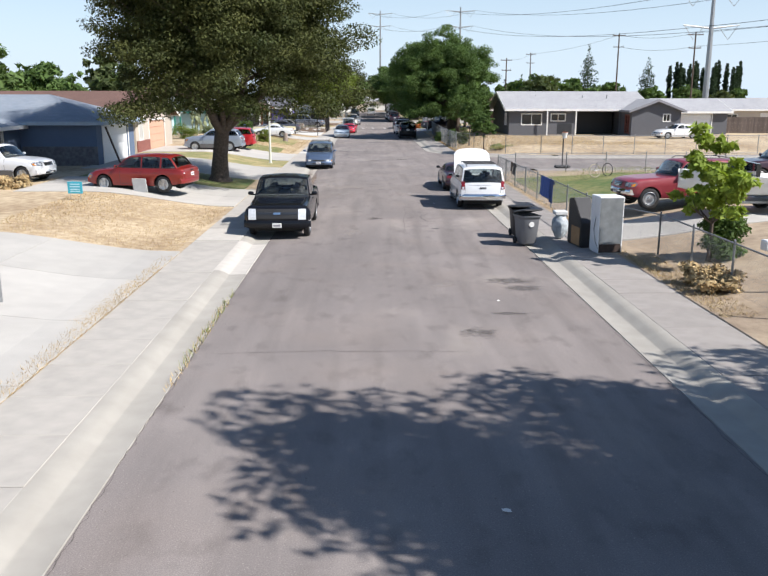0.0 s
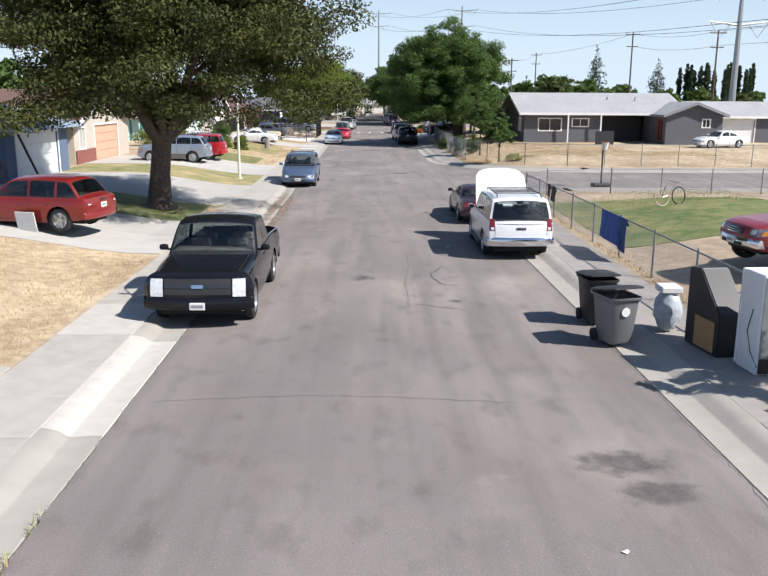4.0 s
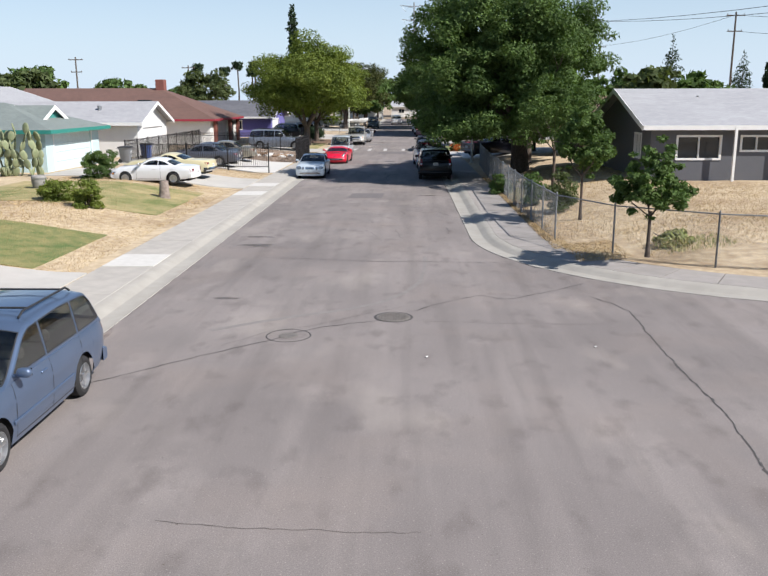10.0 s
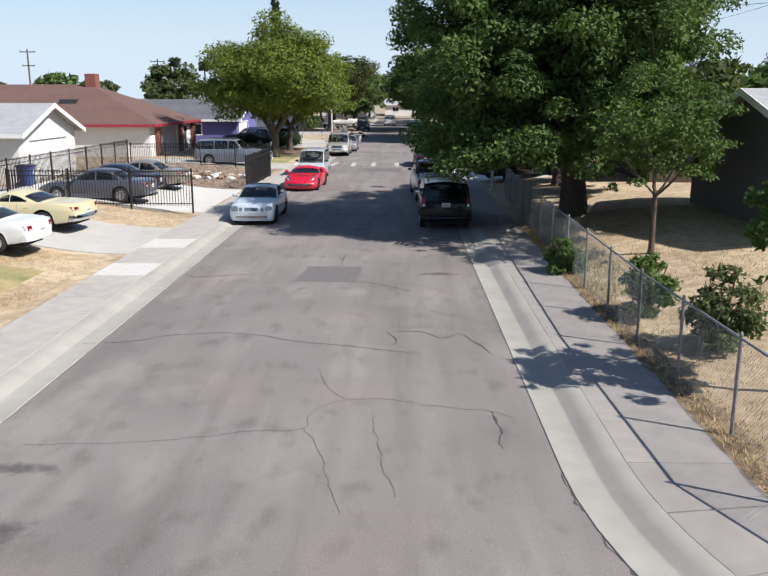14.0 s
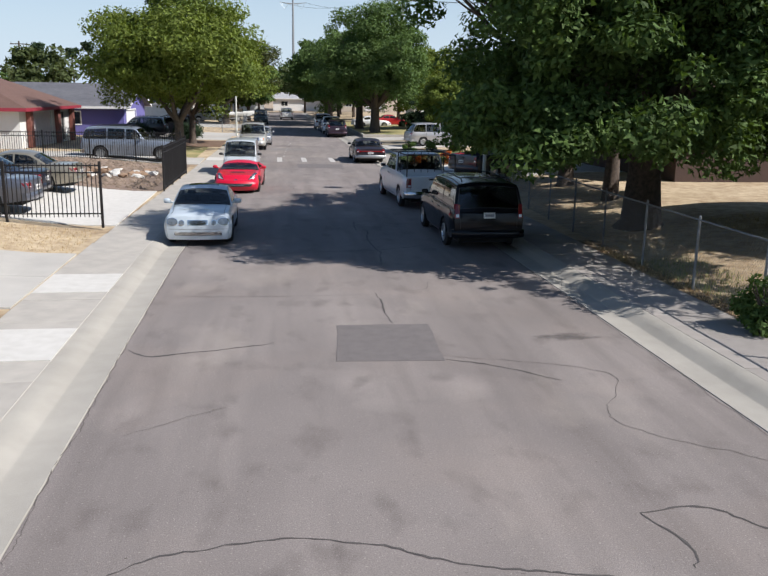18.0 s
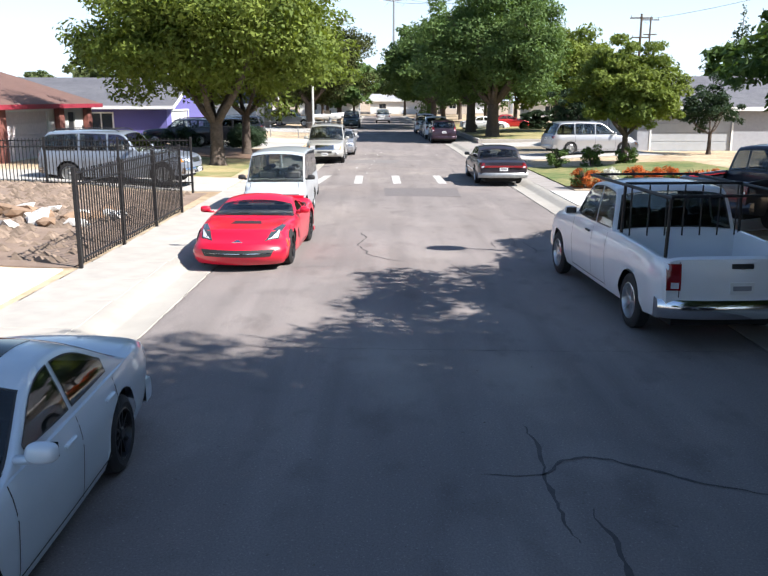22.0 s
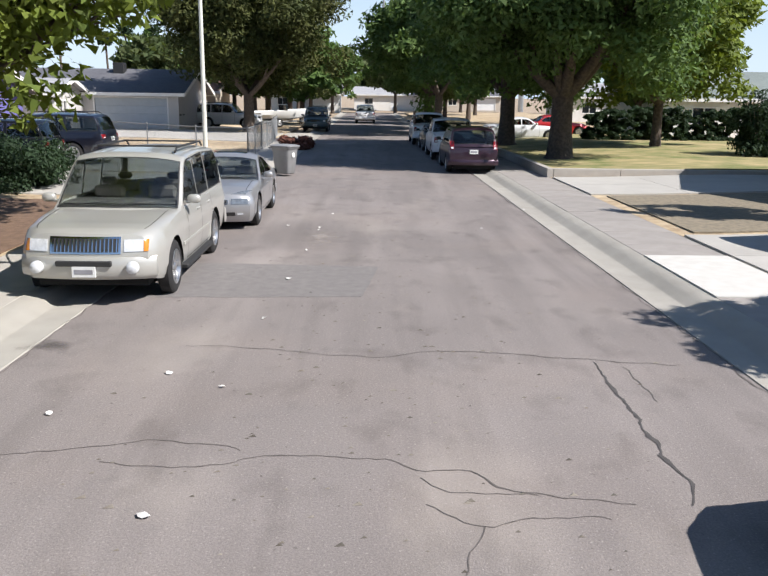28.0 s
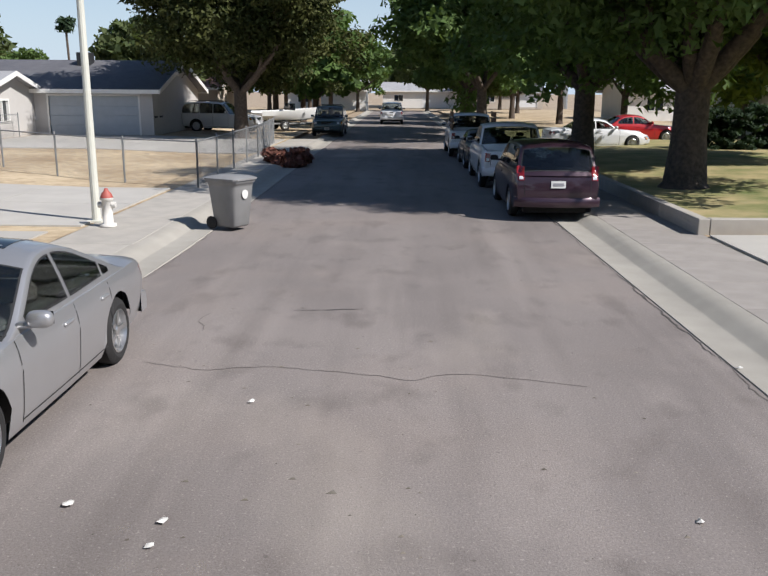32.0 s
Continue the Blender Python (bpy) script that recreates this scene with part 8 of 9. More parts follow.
def soft(m, lo, hi, grain):
    """Lets a stain or a film of dust thin out towards its rim and break up in patches."""
    nt, b = m.node_tree, m.node_tree.nodes["Principled BSDF"]
    tc = nt.nodes.new("ShaderNodeTexCoord")
    mp = nt.nodes.new("ShaderNodeVectorMath")
    mp.operation, mp.inputs[1].default_value = "SUBTRACT", (0.5, 0.5, 0.5)
    fl = nt.nodes.new("ShaderNodeVectorMath")
    fl.operation, fl.inputs[1].default_value = "MULTIPLY", (2, 2, 0)
    ln = nt.nodes.new("ShaderNodeVectorMath")
    ln.operation = "LENGTH"
    nt.links.new(tc.outputs["Generated"], mp.inputs[0])
    nt.links.new(mp.outputs[0], fl.inputs[0])
    nt.links.new(fl.outputs[0], ln.inputs[0])
    rim = nt.nodes.new("ShaderNodeMapRange")
    rim.inputs[1].default_value, rim.inputs[2].default_value, rim.inputs[3].default_value, rim.inputs[4].default_value = 0.15, 1.0, hi, lo
    nt.links.new(ln.outputs["Value"], rim.inputs[0])
    nz = nt.nodes.new("ShaderNodeTexNoise")
    nz.inputs["Scale"].default_value, nz.inputs["Detail"].default_value = grain, 7
    nt.links.new(tc.outputs["Object"], nz.inputs["Vector"])
    ad = nt.nodes.new("ShaderNodeMath")
    nt.links.new(rim.outputs[0], ad.inputs[0])
    nt.links.new(nz.outputs[0], ad.inputs[1])
    cut = nt.nodes.new("ShaderNodeMapRange")
    cut.inputs[1].default_value, cut.inputs[2].default_value, cut.inputs[4].default_value = 0.6, 1.1, 0.85
    nt.links.new(ad.outputs[0], cut.inputs[0])
    tr = nt.nodes.new("ShaderNodeBsdfTransparent")
    mx = nt.nodes.new("ShaderNodeMixShader")
    nt.links.new(cut.outputs[0], mx.inputs[0])
    nt.links.new(tr.outputs[0], mx.inputs[1])
    nt.links.new(b.outputs[0], mx.inputs[2])
    nt.links.new(mx.outputs[0], nt.nodes["Material Output"].inputs[0])
    return m


STAIN = soft(mat("oil_stain", (0.1, 0.088, 0.082), 0.8, colour2=(0.15, 0.134, 0.125), scale=3), -0.1, 0.45, 3.5)
DUST = soft(mat("pale_dust", (0.5, 0.45, 0.4), 0.95, colour2=(0.42, 0.37, 0.33), scale=4), -0.25, 0.2, 2.5)
for n_, (x, y, rx, ry) in enumerate(((2.3, -15.05, 0.75, 0.2), (2.9, -11.7, 1.0, 0.6), (1.35, -16.6, 0.55, 0.5), (-3.0, 39.8, 1.0, 0.5), (-3.2, 41.5, 0.9, 0.3), (3.2, 54.3, 0.9, 0.35), (-0.6, -0.4, 0.5, 0.5), (3.0, -12.6, 0.8, 0.5), (-3.2, 99.9, 0.5, 0.3), (1.6, -3.0, 0.3, 0.25), (-2.4, 32.4, 0.5, 0.25))):
    pts = [(x + rx * math.cos(t) * (1 + 0.35 * noise.noise((math.cos(t) * 2, math.sin(t) * 2, n_))), y + ry * math.sin(t) * (1 + 0.35 * noise.noise((math.sin(t) * 2, math.cos(t) * 2, n_)))) for t in (2 * math.pi * k / 24 for k in range(24))]
    sheet("stain_%d" % (n_ + 1), pts, 0.0035 + 0.0002 * n_, STAIN, 0.003, "structure", "dark oil stain on the asphalt", "stain")
for n_, (x, y, rx, ry) in enumerate(((-1.4, 10.6, 1.6, 0.9), (-0.1, 10.1, 1.2, 0.5), (-3.0, 12.4, 1.0, 2.2), (-2.2, 7.6, 1.2, 0.8), (1.2, 8.0, 1.4, 1.0), (1.0, -12.2, 1.2, 0.5), (-1.5, -4.0, 1.0, 2.4), (0.6, 15.5, 0.8, 2.0), (2.2, 92.5, 0.8, 1.6), (-0.6, 107.0, 0.9, 2.6))):
    pts = [(x + rx * math.cos(t), y + ry * math.sin(t)) for t in (2 * math.pi * k / 28 for k in range(28))]
    sheet("dust_%d" % (n_ + 1), pts, 0.0024 + 0.0001 * n_, DUST, 0.002, "structure", "pale dust tracked over the asphalt", "dust")
RUST = soft(mat("rusty_dirt", (0.3, 0.2, 0.135), 0.95, colour2=(0.24, 0.185, 0.145), scale=5, bump=0.3, bscale=60), 0.1, 0.5, 2.2)
flat_piece("kerb_dirt_1", [(-4.25, 5.0), (-4.0, 7.0), (-3.85, 12.0), (-3.95, 17.0), (-4.25, 20.5)], 0.0035, RUST, "reddish-brown dirt washed along the gutter", "dirt", 0.16, 5)
flat_piece("kerb_dirt_4", [(-4.34, 6.5), (-4.3, 14.0), (-4.36, 22.5), (-4.72, 22.0), (-4.76, 14.0), (-4.7, 7.5)], 0.012, RUST, "reddish-brown dirt lying in the gutter", "dirt", 0.12, 9)
flat_piece("kerb_dirt_2", [(-4.25, 24.0), (-4.0, 25.5), (-3.95, 27.5), (-4.25, 30.0)], 0.0035, RUST, "reddish-brown dirt washed along the gutter", "dirt", 0.16, 6)
flat_piece("kerb_dirt_3", [(5.45, 19.7), (4.95, 18.7), (4.5, 17.0), (4.3, 14.5), (4.15, 15.5), (4.25, 17.0), (4.6, 18.4)], 0.0035, RUST, "brown dirt and weeds in the corner gutter", "dirt", 0.08, 7)
crossing = thing("crossing", "worn white crossing bars painted on the asphalt", "crossing", "", "structure")
for xx, sk in ((-3.15, 0.3), (-1.5, 0.0), (0.02, 0.0), (1.78, 0.0)):
    bm = bmesh.new()
    vs = [bm.verts.new(p) for p in ((xx - 0.16, 91.75, 0.005), (xx + 0.16, 91.75, 0.005), (xx + 0.16 + sk, 95.2, 0.005), (xx - 0.16 + sk, 95.2, 0.005))]
    bm.faces.new(vs)
    part("bar", bm, WHITE_LINE, crossing)
IRONCOVER = mat("cast_iron", (0.24, 0.215, 0.19), 0.7, metal=0.4, var=0.3, scale=14, bump=0.8, bscale=30)
for x, y, r_, lab in ((1.73, 30.7, 0.38, "round cast-iron manhole cover with a waffle pattern"), (-0.4, 29.2, 0.2, "small round valve cover in a concrete collar")):
    T = thing("manhole_cover", lab, "manhole cover", m=pose(x, y, 0))
    part("collar", lathe(bmesh.new(), [(0.0, r_ + (0.0 if r_ > 0.3 else 0.235)), (0.006, r_ + (0.01 if r_ > 0.3 else 0.24)), (0.006, r_ + (0.05 if r_ > 0.3 else 0.26)), (0.0, r_ + (0.06 if r_ > 0.3 else 0.27))], 32, "z"), TAR, T)
    part("lid", lathe(bmesh.new(), [(0.012, 0.001), (0.012, r_ - 0.012), (0.004, r_)], 32, "z"), IRONCOVER, T)
    if r_ > 0.3:
        k = 0
        for i in range(-5, 6):
            for j in range(-5, 6):
                if math.hypot(i, j) * 0.062 < r_ - 0.06:
                    part("stud", abox(i * 0.062 - 0.019, i * 0.062 + 0.019, j * 0.062 - 0.019, j * 0.062 + 0.019, 0.011, 0.019), IRONCOVER, T)
PAPER = mat("paper_scrap", (0.72, 0.7, 0.66), 0.8, var=0.15)
LITTER = [(0.7, -24.0), (-1.1, 98.6), (-0.9, 103.4), (-0.8, 105.8), (-1.0, 101.1), (-1.2, 96.1), (-1.4, 108.6), (2.8, 108.5), (4.3, 111.6), (-0.7, 108.1), (-0.7, 108.4), (0.2, 19.3), (5.0, 20.2), (5.7, 28.5), (2.4, 27.8), (2.1, 4.2), (-2.5, 97.9), (-1.7, 99.0), (-0.5, 110.5), (2.2, -13.9)]
for n_, (x, y) in enumerate(LITTER):
    rg = random.Random(n_)
    bm = bmesh.new()
    s = rg.uniform(0.03, 0.07)
    ring = [bm.verts.new((math.cos(t) * s * rg.uniform(0.5, 1.2), math.sin(t) * s * rg.uniform(0.4, 0.9), rg.uniform(0.005, 0.03))) for t in (k * 1.05 for k in range(6))]
    c = bm.verts.new((0, 0, 0.03))
    for k in range(6):
        bm.faces.new((c, ring[k], ring[(k + 1) % 6]))
    solid("paper_scrap", bm, PAPER, "crumpled white scrap of litter on the asphalt", "litter", "litter on the road", m=pose(x, y, 0.002, 0, 0, rg.uniform(0, 360)))
# faint tyre arc across the junction
TYRE = mat("tyre_mark", (0.185, 0.167, 0.156), 0.9, colour2=(0.225, 0.203, 0.19), scale=5, bump=0.3, bscale=90)
tp = [(2.65, 37.8), (2.6, 36.0), (2.42, 34.2), (2.0, 32.9), (1.38, 31.9), (0.65, 31.25), (-0.16, 30.83), (-1.1, 30.2), (-2.05, 29.5)]
flat_piece("tyre_mark_1", tp + [(x - 0.1, y + 0.13) for x, y in tp[::-1]], 0.003, TYRE, "faint dark tyre arc on the asphalt", "tyre mark", 0.02, 8)
# small stones and leaf crumbs
rg = np.random.default_rng(3)
V, F = [], []
for k in range(1500):
    x = rg.uniform(-4.2, 4.2)
    y = rg.uniform(-34, 150)
    if k % 3 == 0:
        y = rg.normal(99, 6)
        x = rg.normal(0.3, 1.2)
    x = max(x, xl(y) + 0.1)
    s = rg.uniform(0.006, 0.018) * (1.6 if k % 9 == 0 else 1) * (1.5 if k % 3 == 0 else 1)
    i = len(V)
    V += [(x - s, y - s * 0.6, 0.002), (x + s, y - s * 0.4, 0.002), (x + s * 0.3, y + s, 0.002), (x, y, 0.003 + s * 0.25)]
    F += [(i, i + 1, i + 3), (i + 1, i + 2, i + 3), (i + 2, i, i + 3)]
tagged(new("road_grit", pydata("road_grit", V, F, mat("grit", (0.09, 0.075, 0.06), 0.95, colour2=(0.2, 0.18, 0.15), island=0.5))), "scattered dark grit and leaf crumbs on the road", "grit", "", "stuff")

# ---- street furniture ----
LAMP_POLE = mat("pale_pole", (0.62, 0.62, 0.55), 0.6, var=0.12, scale=2)


def lamp_post(x, y, z, h, label, head=True, arm=(0, 0)):
    T = thing("street_lamp", label, "street lamp", "street lamps", m=pose(x, y, z))
    part("pole", tube(bmesh.new(), [(0, 0, -0.05), (0, 0, 0.3), (0, 0, h)], [0.1, 0.085, 0.055], 12), LAMP_POLE, T)
    part("base_plate", abox(-0.16, 0.16, -0.16, 0.16, -0.02, 0.04, 0.01), LAMP_POLE, T)
    if head:
        part("arm", tube(bmesh.new(), [(0, 0, h - 0.05), (arm[0] * 0.5, arm[1] * 0.5, h + 0.25), (arm[0], arm[1], h + 0.3)], 0.03, 8), LAMP_POLE, T)
        bm = bmesh.new()
        bmesh.ops.create_uvsphere(bm, u_segments=14, v_segments=8, radius=0.36)
        for v in bm.verts:
            v.co = Vector((v.co.x * 1.25 + arm[0] * 1.05, v.co.y * 0.85 + arm[1] * 1.05, h + 0.3 + v.co.z * 0.35))
        part("head", bm, STEEL, T, smooth=True)


lamp_post(-7.7, 25.0, gz(-7.7, 25), 4.3, "pale short utility post beside the driveway", False)
lamp_post(-5.3, 119.9, 0.13, 8.2, "tall pale street lamp at the pavement edge", True, (2.0, 0))
lamp_post(6.95, 75.0, 0.13, 5.5, "street lamp casting a long shadow on the road", True, (-0.6, 0.05))


def hydrant(x, y, z):
    T = thing("fire_hydrant", "white fire hydrant with a faded red cap", "fire hydrant", m=pose(x, y, z))
    WH = mat("hydrant_white", (0.68, 0.66, 0.62), 0.6, var=0.15)
    part("barrel", lathe(bmesh.new(), [(0.0, 0.16), (0.05, 0.16), (0.06, 0.1), (0.5, 0.1), (0.52, 0.13), (0.56, 0.13)], 16, "z"), WH, T, smooth=True)
    part("cap", lathe(bmesh.new(), [(0.56, 0.12), (0.63, 0.1), (0.69, 0.05), (0.74, 0.03), (0.74, 0.001)], 16, "z"), mat("hydrant_red", (0.4, 0.1, 0.08), 0.6), T, smooth=True)
    for sg in (-1, 1):
        part("nozzle", lathe(bmesh.new(), [(sg * 0.09, 0.06), (sg * 0.17, 0.06), (sg * 0.17, 0.001)], 12, "x", (0, 0, 0.42)), WH, T)


hydrant(-4.85, 119.3, 0.14)


def wheelie_bin(x, y, z, rz, body, lid, label, ajar=0):
    T = thing("wheelie_bin", label, "waste bin", "wheelie bins", m=pose(x, y, z, 0, 0, rz))
    bm = bmesh.new()
    rows = []
    for zz, a, b in ((0.06, 0.22, 0.25), (0.1, 0.24, 0.28), (0.85, 0.3, 0.36), (0.93, 0.31, 0.38), (0.95, 0.34, 0.41), (1.0, 0.34, 0.41)):
        rows.append([bm.verts.new((sx * a, sy * b, zz)) for sx, sy in ((-1, -0.85), (-0.8, -1), (0.8, -1), (1, -0.85), (1, 0.85), (0.8, 1), (-0.8, 1), (-1, 0.85))])
    for r0, r1 in zip(rows, rows[1:]):
        for k in range(8):
            bm.faces.new((r0[k], r0[(k + 1) % 8], r1[(k + 1) % 8], r1[k]))
    bm.faces.new(rows[0][::-1])
    part("body", bm, body, T, smooth=True, sharp=30)
    ld = bmesh.new()
    lr = [[ld.verts.new((sx * 0.36 * s, sy * 0.44 * s, 1.0 + dz)) for sx, sy in ((-1, -0.85), (-0.8, -1), (0.8, -1), (1, -0.85), (1, 0.85), (0.8, 1), (-0.8, 1), (-1, 0.85))] for s, dz in ((1.0, 0.0), (1.0, 0.03), (0.75, 0.07))]
    for r0, r1 in zip(lr, lr[1:]):
        for k in range(8):
            ld.faces.new((r0[k], r0[(k + 1) % 8], r1[(k + 1) % 8], r1[k]))
    ld.faces.new(lr[-1])
    ld.faces.new(lr[0][::-1])
    bmesh.ops.rotate(ld, cent=(0, 0.42, 1.02), matrix=Matrix.Rotation(radians(-ajar), 3, "X"), verts=ld.verts)
    part("lid", ld, lid, T, smooth=True, sharp=30)
    for sg in (-1, 1):
        part("wheel", lathe(bmesh.new(), [(sg * 0.22, 0.001), (sg * 0.22, 0.12), (sg * 0.28, 0.13), (sg * 0.29, 0.001)], 16, "x", (0, 0.3, 0.13)), RUBBER, T)
    part("handle", tube(bmesh.new(), [(-0.28, 0.42, 0.93), (-0.26, 0.5, 0.95), (0.26, 0.5, 0.95), (0.28, 0.42, 0.93)], 0.02, 6), body, T)
    part("emblem", lathe(bmesh.new(), [(-0.372, 0.001), (-0.372, 0.09), (-0.365, 0.09)], 16, "y", (0, 0, 0.72)), PLATE, T, "pale round emblem")
    return T


BIN_GREY = mat("bin_grey", (0.17, 0.175, 0.185), 0.6, var=0.1, scale=3)
BIN_DARK = mat("bin_dark", (0.03, 0.03, 0.032), 0.6, var=0.2)
BIN_LIGHT = mat("bin_light_grey", (0.25, 0.25, 0.25), 0.6, var=0.15, scale=3)
wheelie_bin(4.28, -6.45, 0.02, 15, BIN_GREY, BIN_DARK, "grey wheeled bin with a dark lid ajar", 12)
wheelie_bin(4.35, -4.9, 0.02, 5, BIN_DARK, BIN_DARK, "dark wheeled bin at the kerb", 6)
wheelie_bin(-2.55, 119.9, 0.02, 60, BIN_LIGHT, BIN_LIGHT, "light grey wheeled bin standing in the gutter")
wheelie_bin(-16.3, 66.5, 0.75, 90, BIN_GREY, BIN_DARK, "grey wheeled bin beside a garage")
wheelie_bin(-16.4, 71.2, 0.7, 90, mat("bin_blue", (0.04, 0.07, 0.2), 0.6), BIN_DARK, "blue wheeled bin beside a garage")
wheelie_bin(-13.2, 151.0, 0.28, 90, BIN_DARK, BIN_DARK, "dark wheeled bin by a house corner")
wheelie_bin(-13.2, 150.0, 0.28, 90, BIN_DARK, BIN_DARK, "dark wheeled bin by a house corner")

# ---- dumped appliances at the kerb ----
T = thing("refrigerator", "old white refrigerator with a bare grey back, dumped on the pavement", "refrigerator", m=pose(6.35, -8.35, 0.14, 0, 0, 4))
part("cabinet", abox(-0.38, 0.38, -0.34, 0.3, 0.0, 1.72, 0.02), mat("fridge_white", (0.7, 0.71, 0.72), 0.4, var=0.06), T)
part("door", abox(-0.38, 0.38, 0.31, 0.38, 0.02, 1.72, 0.015), mat("fridge_white", (0.7, 0.71, 0.72)), T)
part("back_panel", abox(-0.35, 0.35, -0.352, -0.341, 0.3, 1.68), mat("dull_steel", (0.3, 0.32, 0.33), 0.5, metal=0.5, var=0.25, scale=5), T, "dull scratched metal back")
part("compressor_bay", abox(-0.34, 0.34, -0.352, -0.341, 0.03, 0.29), mat("rusty_dark", (0.07, 0.045, 0.035), 0.8, var=0.5, scale=8), T, "dark rusty compressor bay")
part("power_cord", tube(bmesh.new(), [(-0.385, -0.1, 1.1), (-0.4, 0.0, 0.7), (-0.39, -0.15, 0.35), (-0.37, -0.36, 0.15)], 0.008, 5), TRIM, T)
T = thing("television", "black rear-projection television cabinet with a bare board side", "television", m=pose(5.9, -7.1, 0.14, 0, 0, 8))
bm = bmesh.new()
prof = ((-0.62, 0.0), (0.5, 0.0), (0.5, 1.45), (0.1, 1.5), (-0.62, 0.78))
va = [bm.verts.new((-0.24, p, q)) for p, q in prof]
vb = [bm.verts.new((0.3, p, q)) for p, q in prof]
bm.faces.new(va)
bm.faces.new(vb[::-1])
for k in range(5):
    bm.faces.new((va[k], vb[k], vb[(k + 1) % 5], va[(k + 1) % 5]))
bmesh.ops.recalc_face_normals(bm, faces=bm.faces)
bmesh.ops.bevel(bm, geom=bm.edges[:], offset=0.02, segments=2, affect="EDGES")
part("cabinet", bm, mat("tv_black", (0.02, 0.02, 0.022), 0.5, var=0.2), T, smooth=True, sharp=25)
part("board", abox(-0.262, -0.243, -0.5, 0.15, 0.05, 0.62, 0.004), mat("fibreboard", (0.36, 0.22, 0.11), 0.9, var=0.15), T, "brown fibreboard panel")
part("screen_frame", abox(-0.2, 0.26, 0.5, 0.53, 0.5, 1.4, 0.01), TRIM, T)
T = thing("refuse_sack", "clear plastic sack of rubbish leaning on the television", "rubbish bag", m=pose(5.5, -5.95, 0.14))
bm = bmesh.new()
bmesh.ops.create_icosphere(bm, subdivisions=3, radius=1)
for v in bm.verts:
    k = 1 + 0.18 * noise.noise(v.co * 2.3)
    v.co = Vector((v.co.x * 0.27 * k, v.co.y * 0.3 * k, 0.43 + v.co.z * 0.43 * k))
part("sack", bm, mat("plastic_sack", (0.5, 0.55, 0.58), 0.25, var=0.3, scale=9, bump=0.5), T, smooth=True, sharp=80)
part("box", abox(-0.22, 0.2, -0.2, 0.24, 0.8, 0.93, 0.02), PLATE, T)


def cloth(name, label, x0, y0, y1, top, drop, material, seed):
    """A cloth hung over a fence rail, with folds."""
    bm = bmesh.new()
    n, m = 16, 8
    rows = []
    for j in range(m + 1):
        v = j / m
        rows.append([bm.verts.new((x0 - 0.03 - 0.03 * v + 0.035 * noise.noise((i * 0.55, v * 1.2, seed)), y0 + (y1 - y0) * i / n, top - drop * v * (1 + 0.12 * noise.noise((i * 0.3, 2, seed))))) for i in range(n + 1)])
    back = [bm.verts.new((x0 + 0.04, y0 + (y1 - y0) * i / n, top - 0.2)) for i in range(n + 1)]
    rows.insert(0, back)
    for r0, r1 in zip(rows, rows[1:]):
        for i in range(n):
            bm.faces.new((r0[i], r0[i + 1], r1[i + 1], r1[i]))
    bmesh.ops.recalc_face_normals(bm, faces=bm.faces)
    bmesh.ops.solidify(bm, geom=bm.faces[:], thickness=0.008)
    solid(name, bm, material, label, "cloth", smooth=True)


CLOTH_BLUE = mat("cloth_blue", (0.025, 0.075, 0.3), 0.9, var=0.25, scale=5, bump=0.4, bscale=60)
cloth("blanket", "blue cloth drying over the chain-link fence", 6.82, 1.6, 3.4, 1.37, 0.85, CLOTH_BLUE, 1)
cloth("blanket", "bunched blue cloth over the chain-link fence", 6.82, 0.9, 1.6, 1.38, 0.95, mat("cloth_blue_dark", (0.03, 0.06, 0.2), 0.9, var=0.3, bump=0.4), 2)
cloth("jacket", "dark jacket hung on the fence", 6.8, 9.6, 10.3, 1.37, 0.6, BIN_DARK, 3)
cloth("jacket", "grey-brown garment hung on the fence", 6.8, 10.5, 10.9, 1.38, 0.5, mat("cloth_brown", (0.12, 0.1, 0.085), 0.9, var=0.3), 4)

# ---- the fenced lot by the first corner ----
T = thing("basketball_hoop", "portable basketball hoop with a dark backboard on a black base", "basketball hoop", m=pose(12.4, 23.0, 0.02))
T.location.z = 0.0
part("base", abox(-0.5, 0.5, -0.35, 0.35, 0.0, 0.18, 0.06), BIN_DARK, T)
part("pole", tube(bmesh.new(), [(0, 0, 0.15), (0, 0, 2.2), (-0.1, -0.2, 2.6)], 0.045, 8), TRIM, T)
part("backboard", abox(-0.55, 0.45, -0.3, -0.26, 2.3, 3.0, 0.01), BIN_DARK, T)
part("ring", tube(bmesh.new(), [(math.cos(t) * 0.22 - 0.05, math.sin(t) * 0.22 - 0.52, 2.42) for t in (k * math.pi / 8 for k in range(17))], 0.012, 5), mat("hoop_orange", (0.5, 0.12, 0.02), 0.5), T)
part("net", tube(bmesh.new(), [(-0.05, -0.52, 2.41), (-0.05, -0.52, 2.2), (-0.05, -0.52, 2.02)], [0.21, 0.15, 0.13], 10, False), mat("net_white", (0.7, 0.7, 0.68), 0.9, var=0.3, scale=30), T, "white cord net")
T = thing("bicycle", "upturned bicycle with pale tyres on the grass", "bicycle", m=pose(11.2, 9.6, gz(11.2, 9.6), 0, 0, 20))
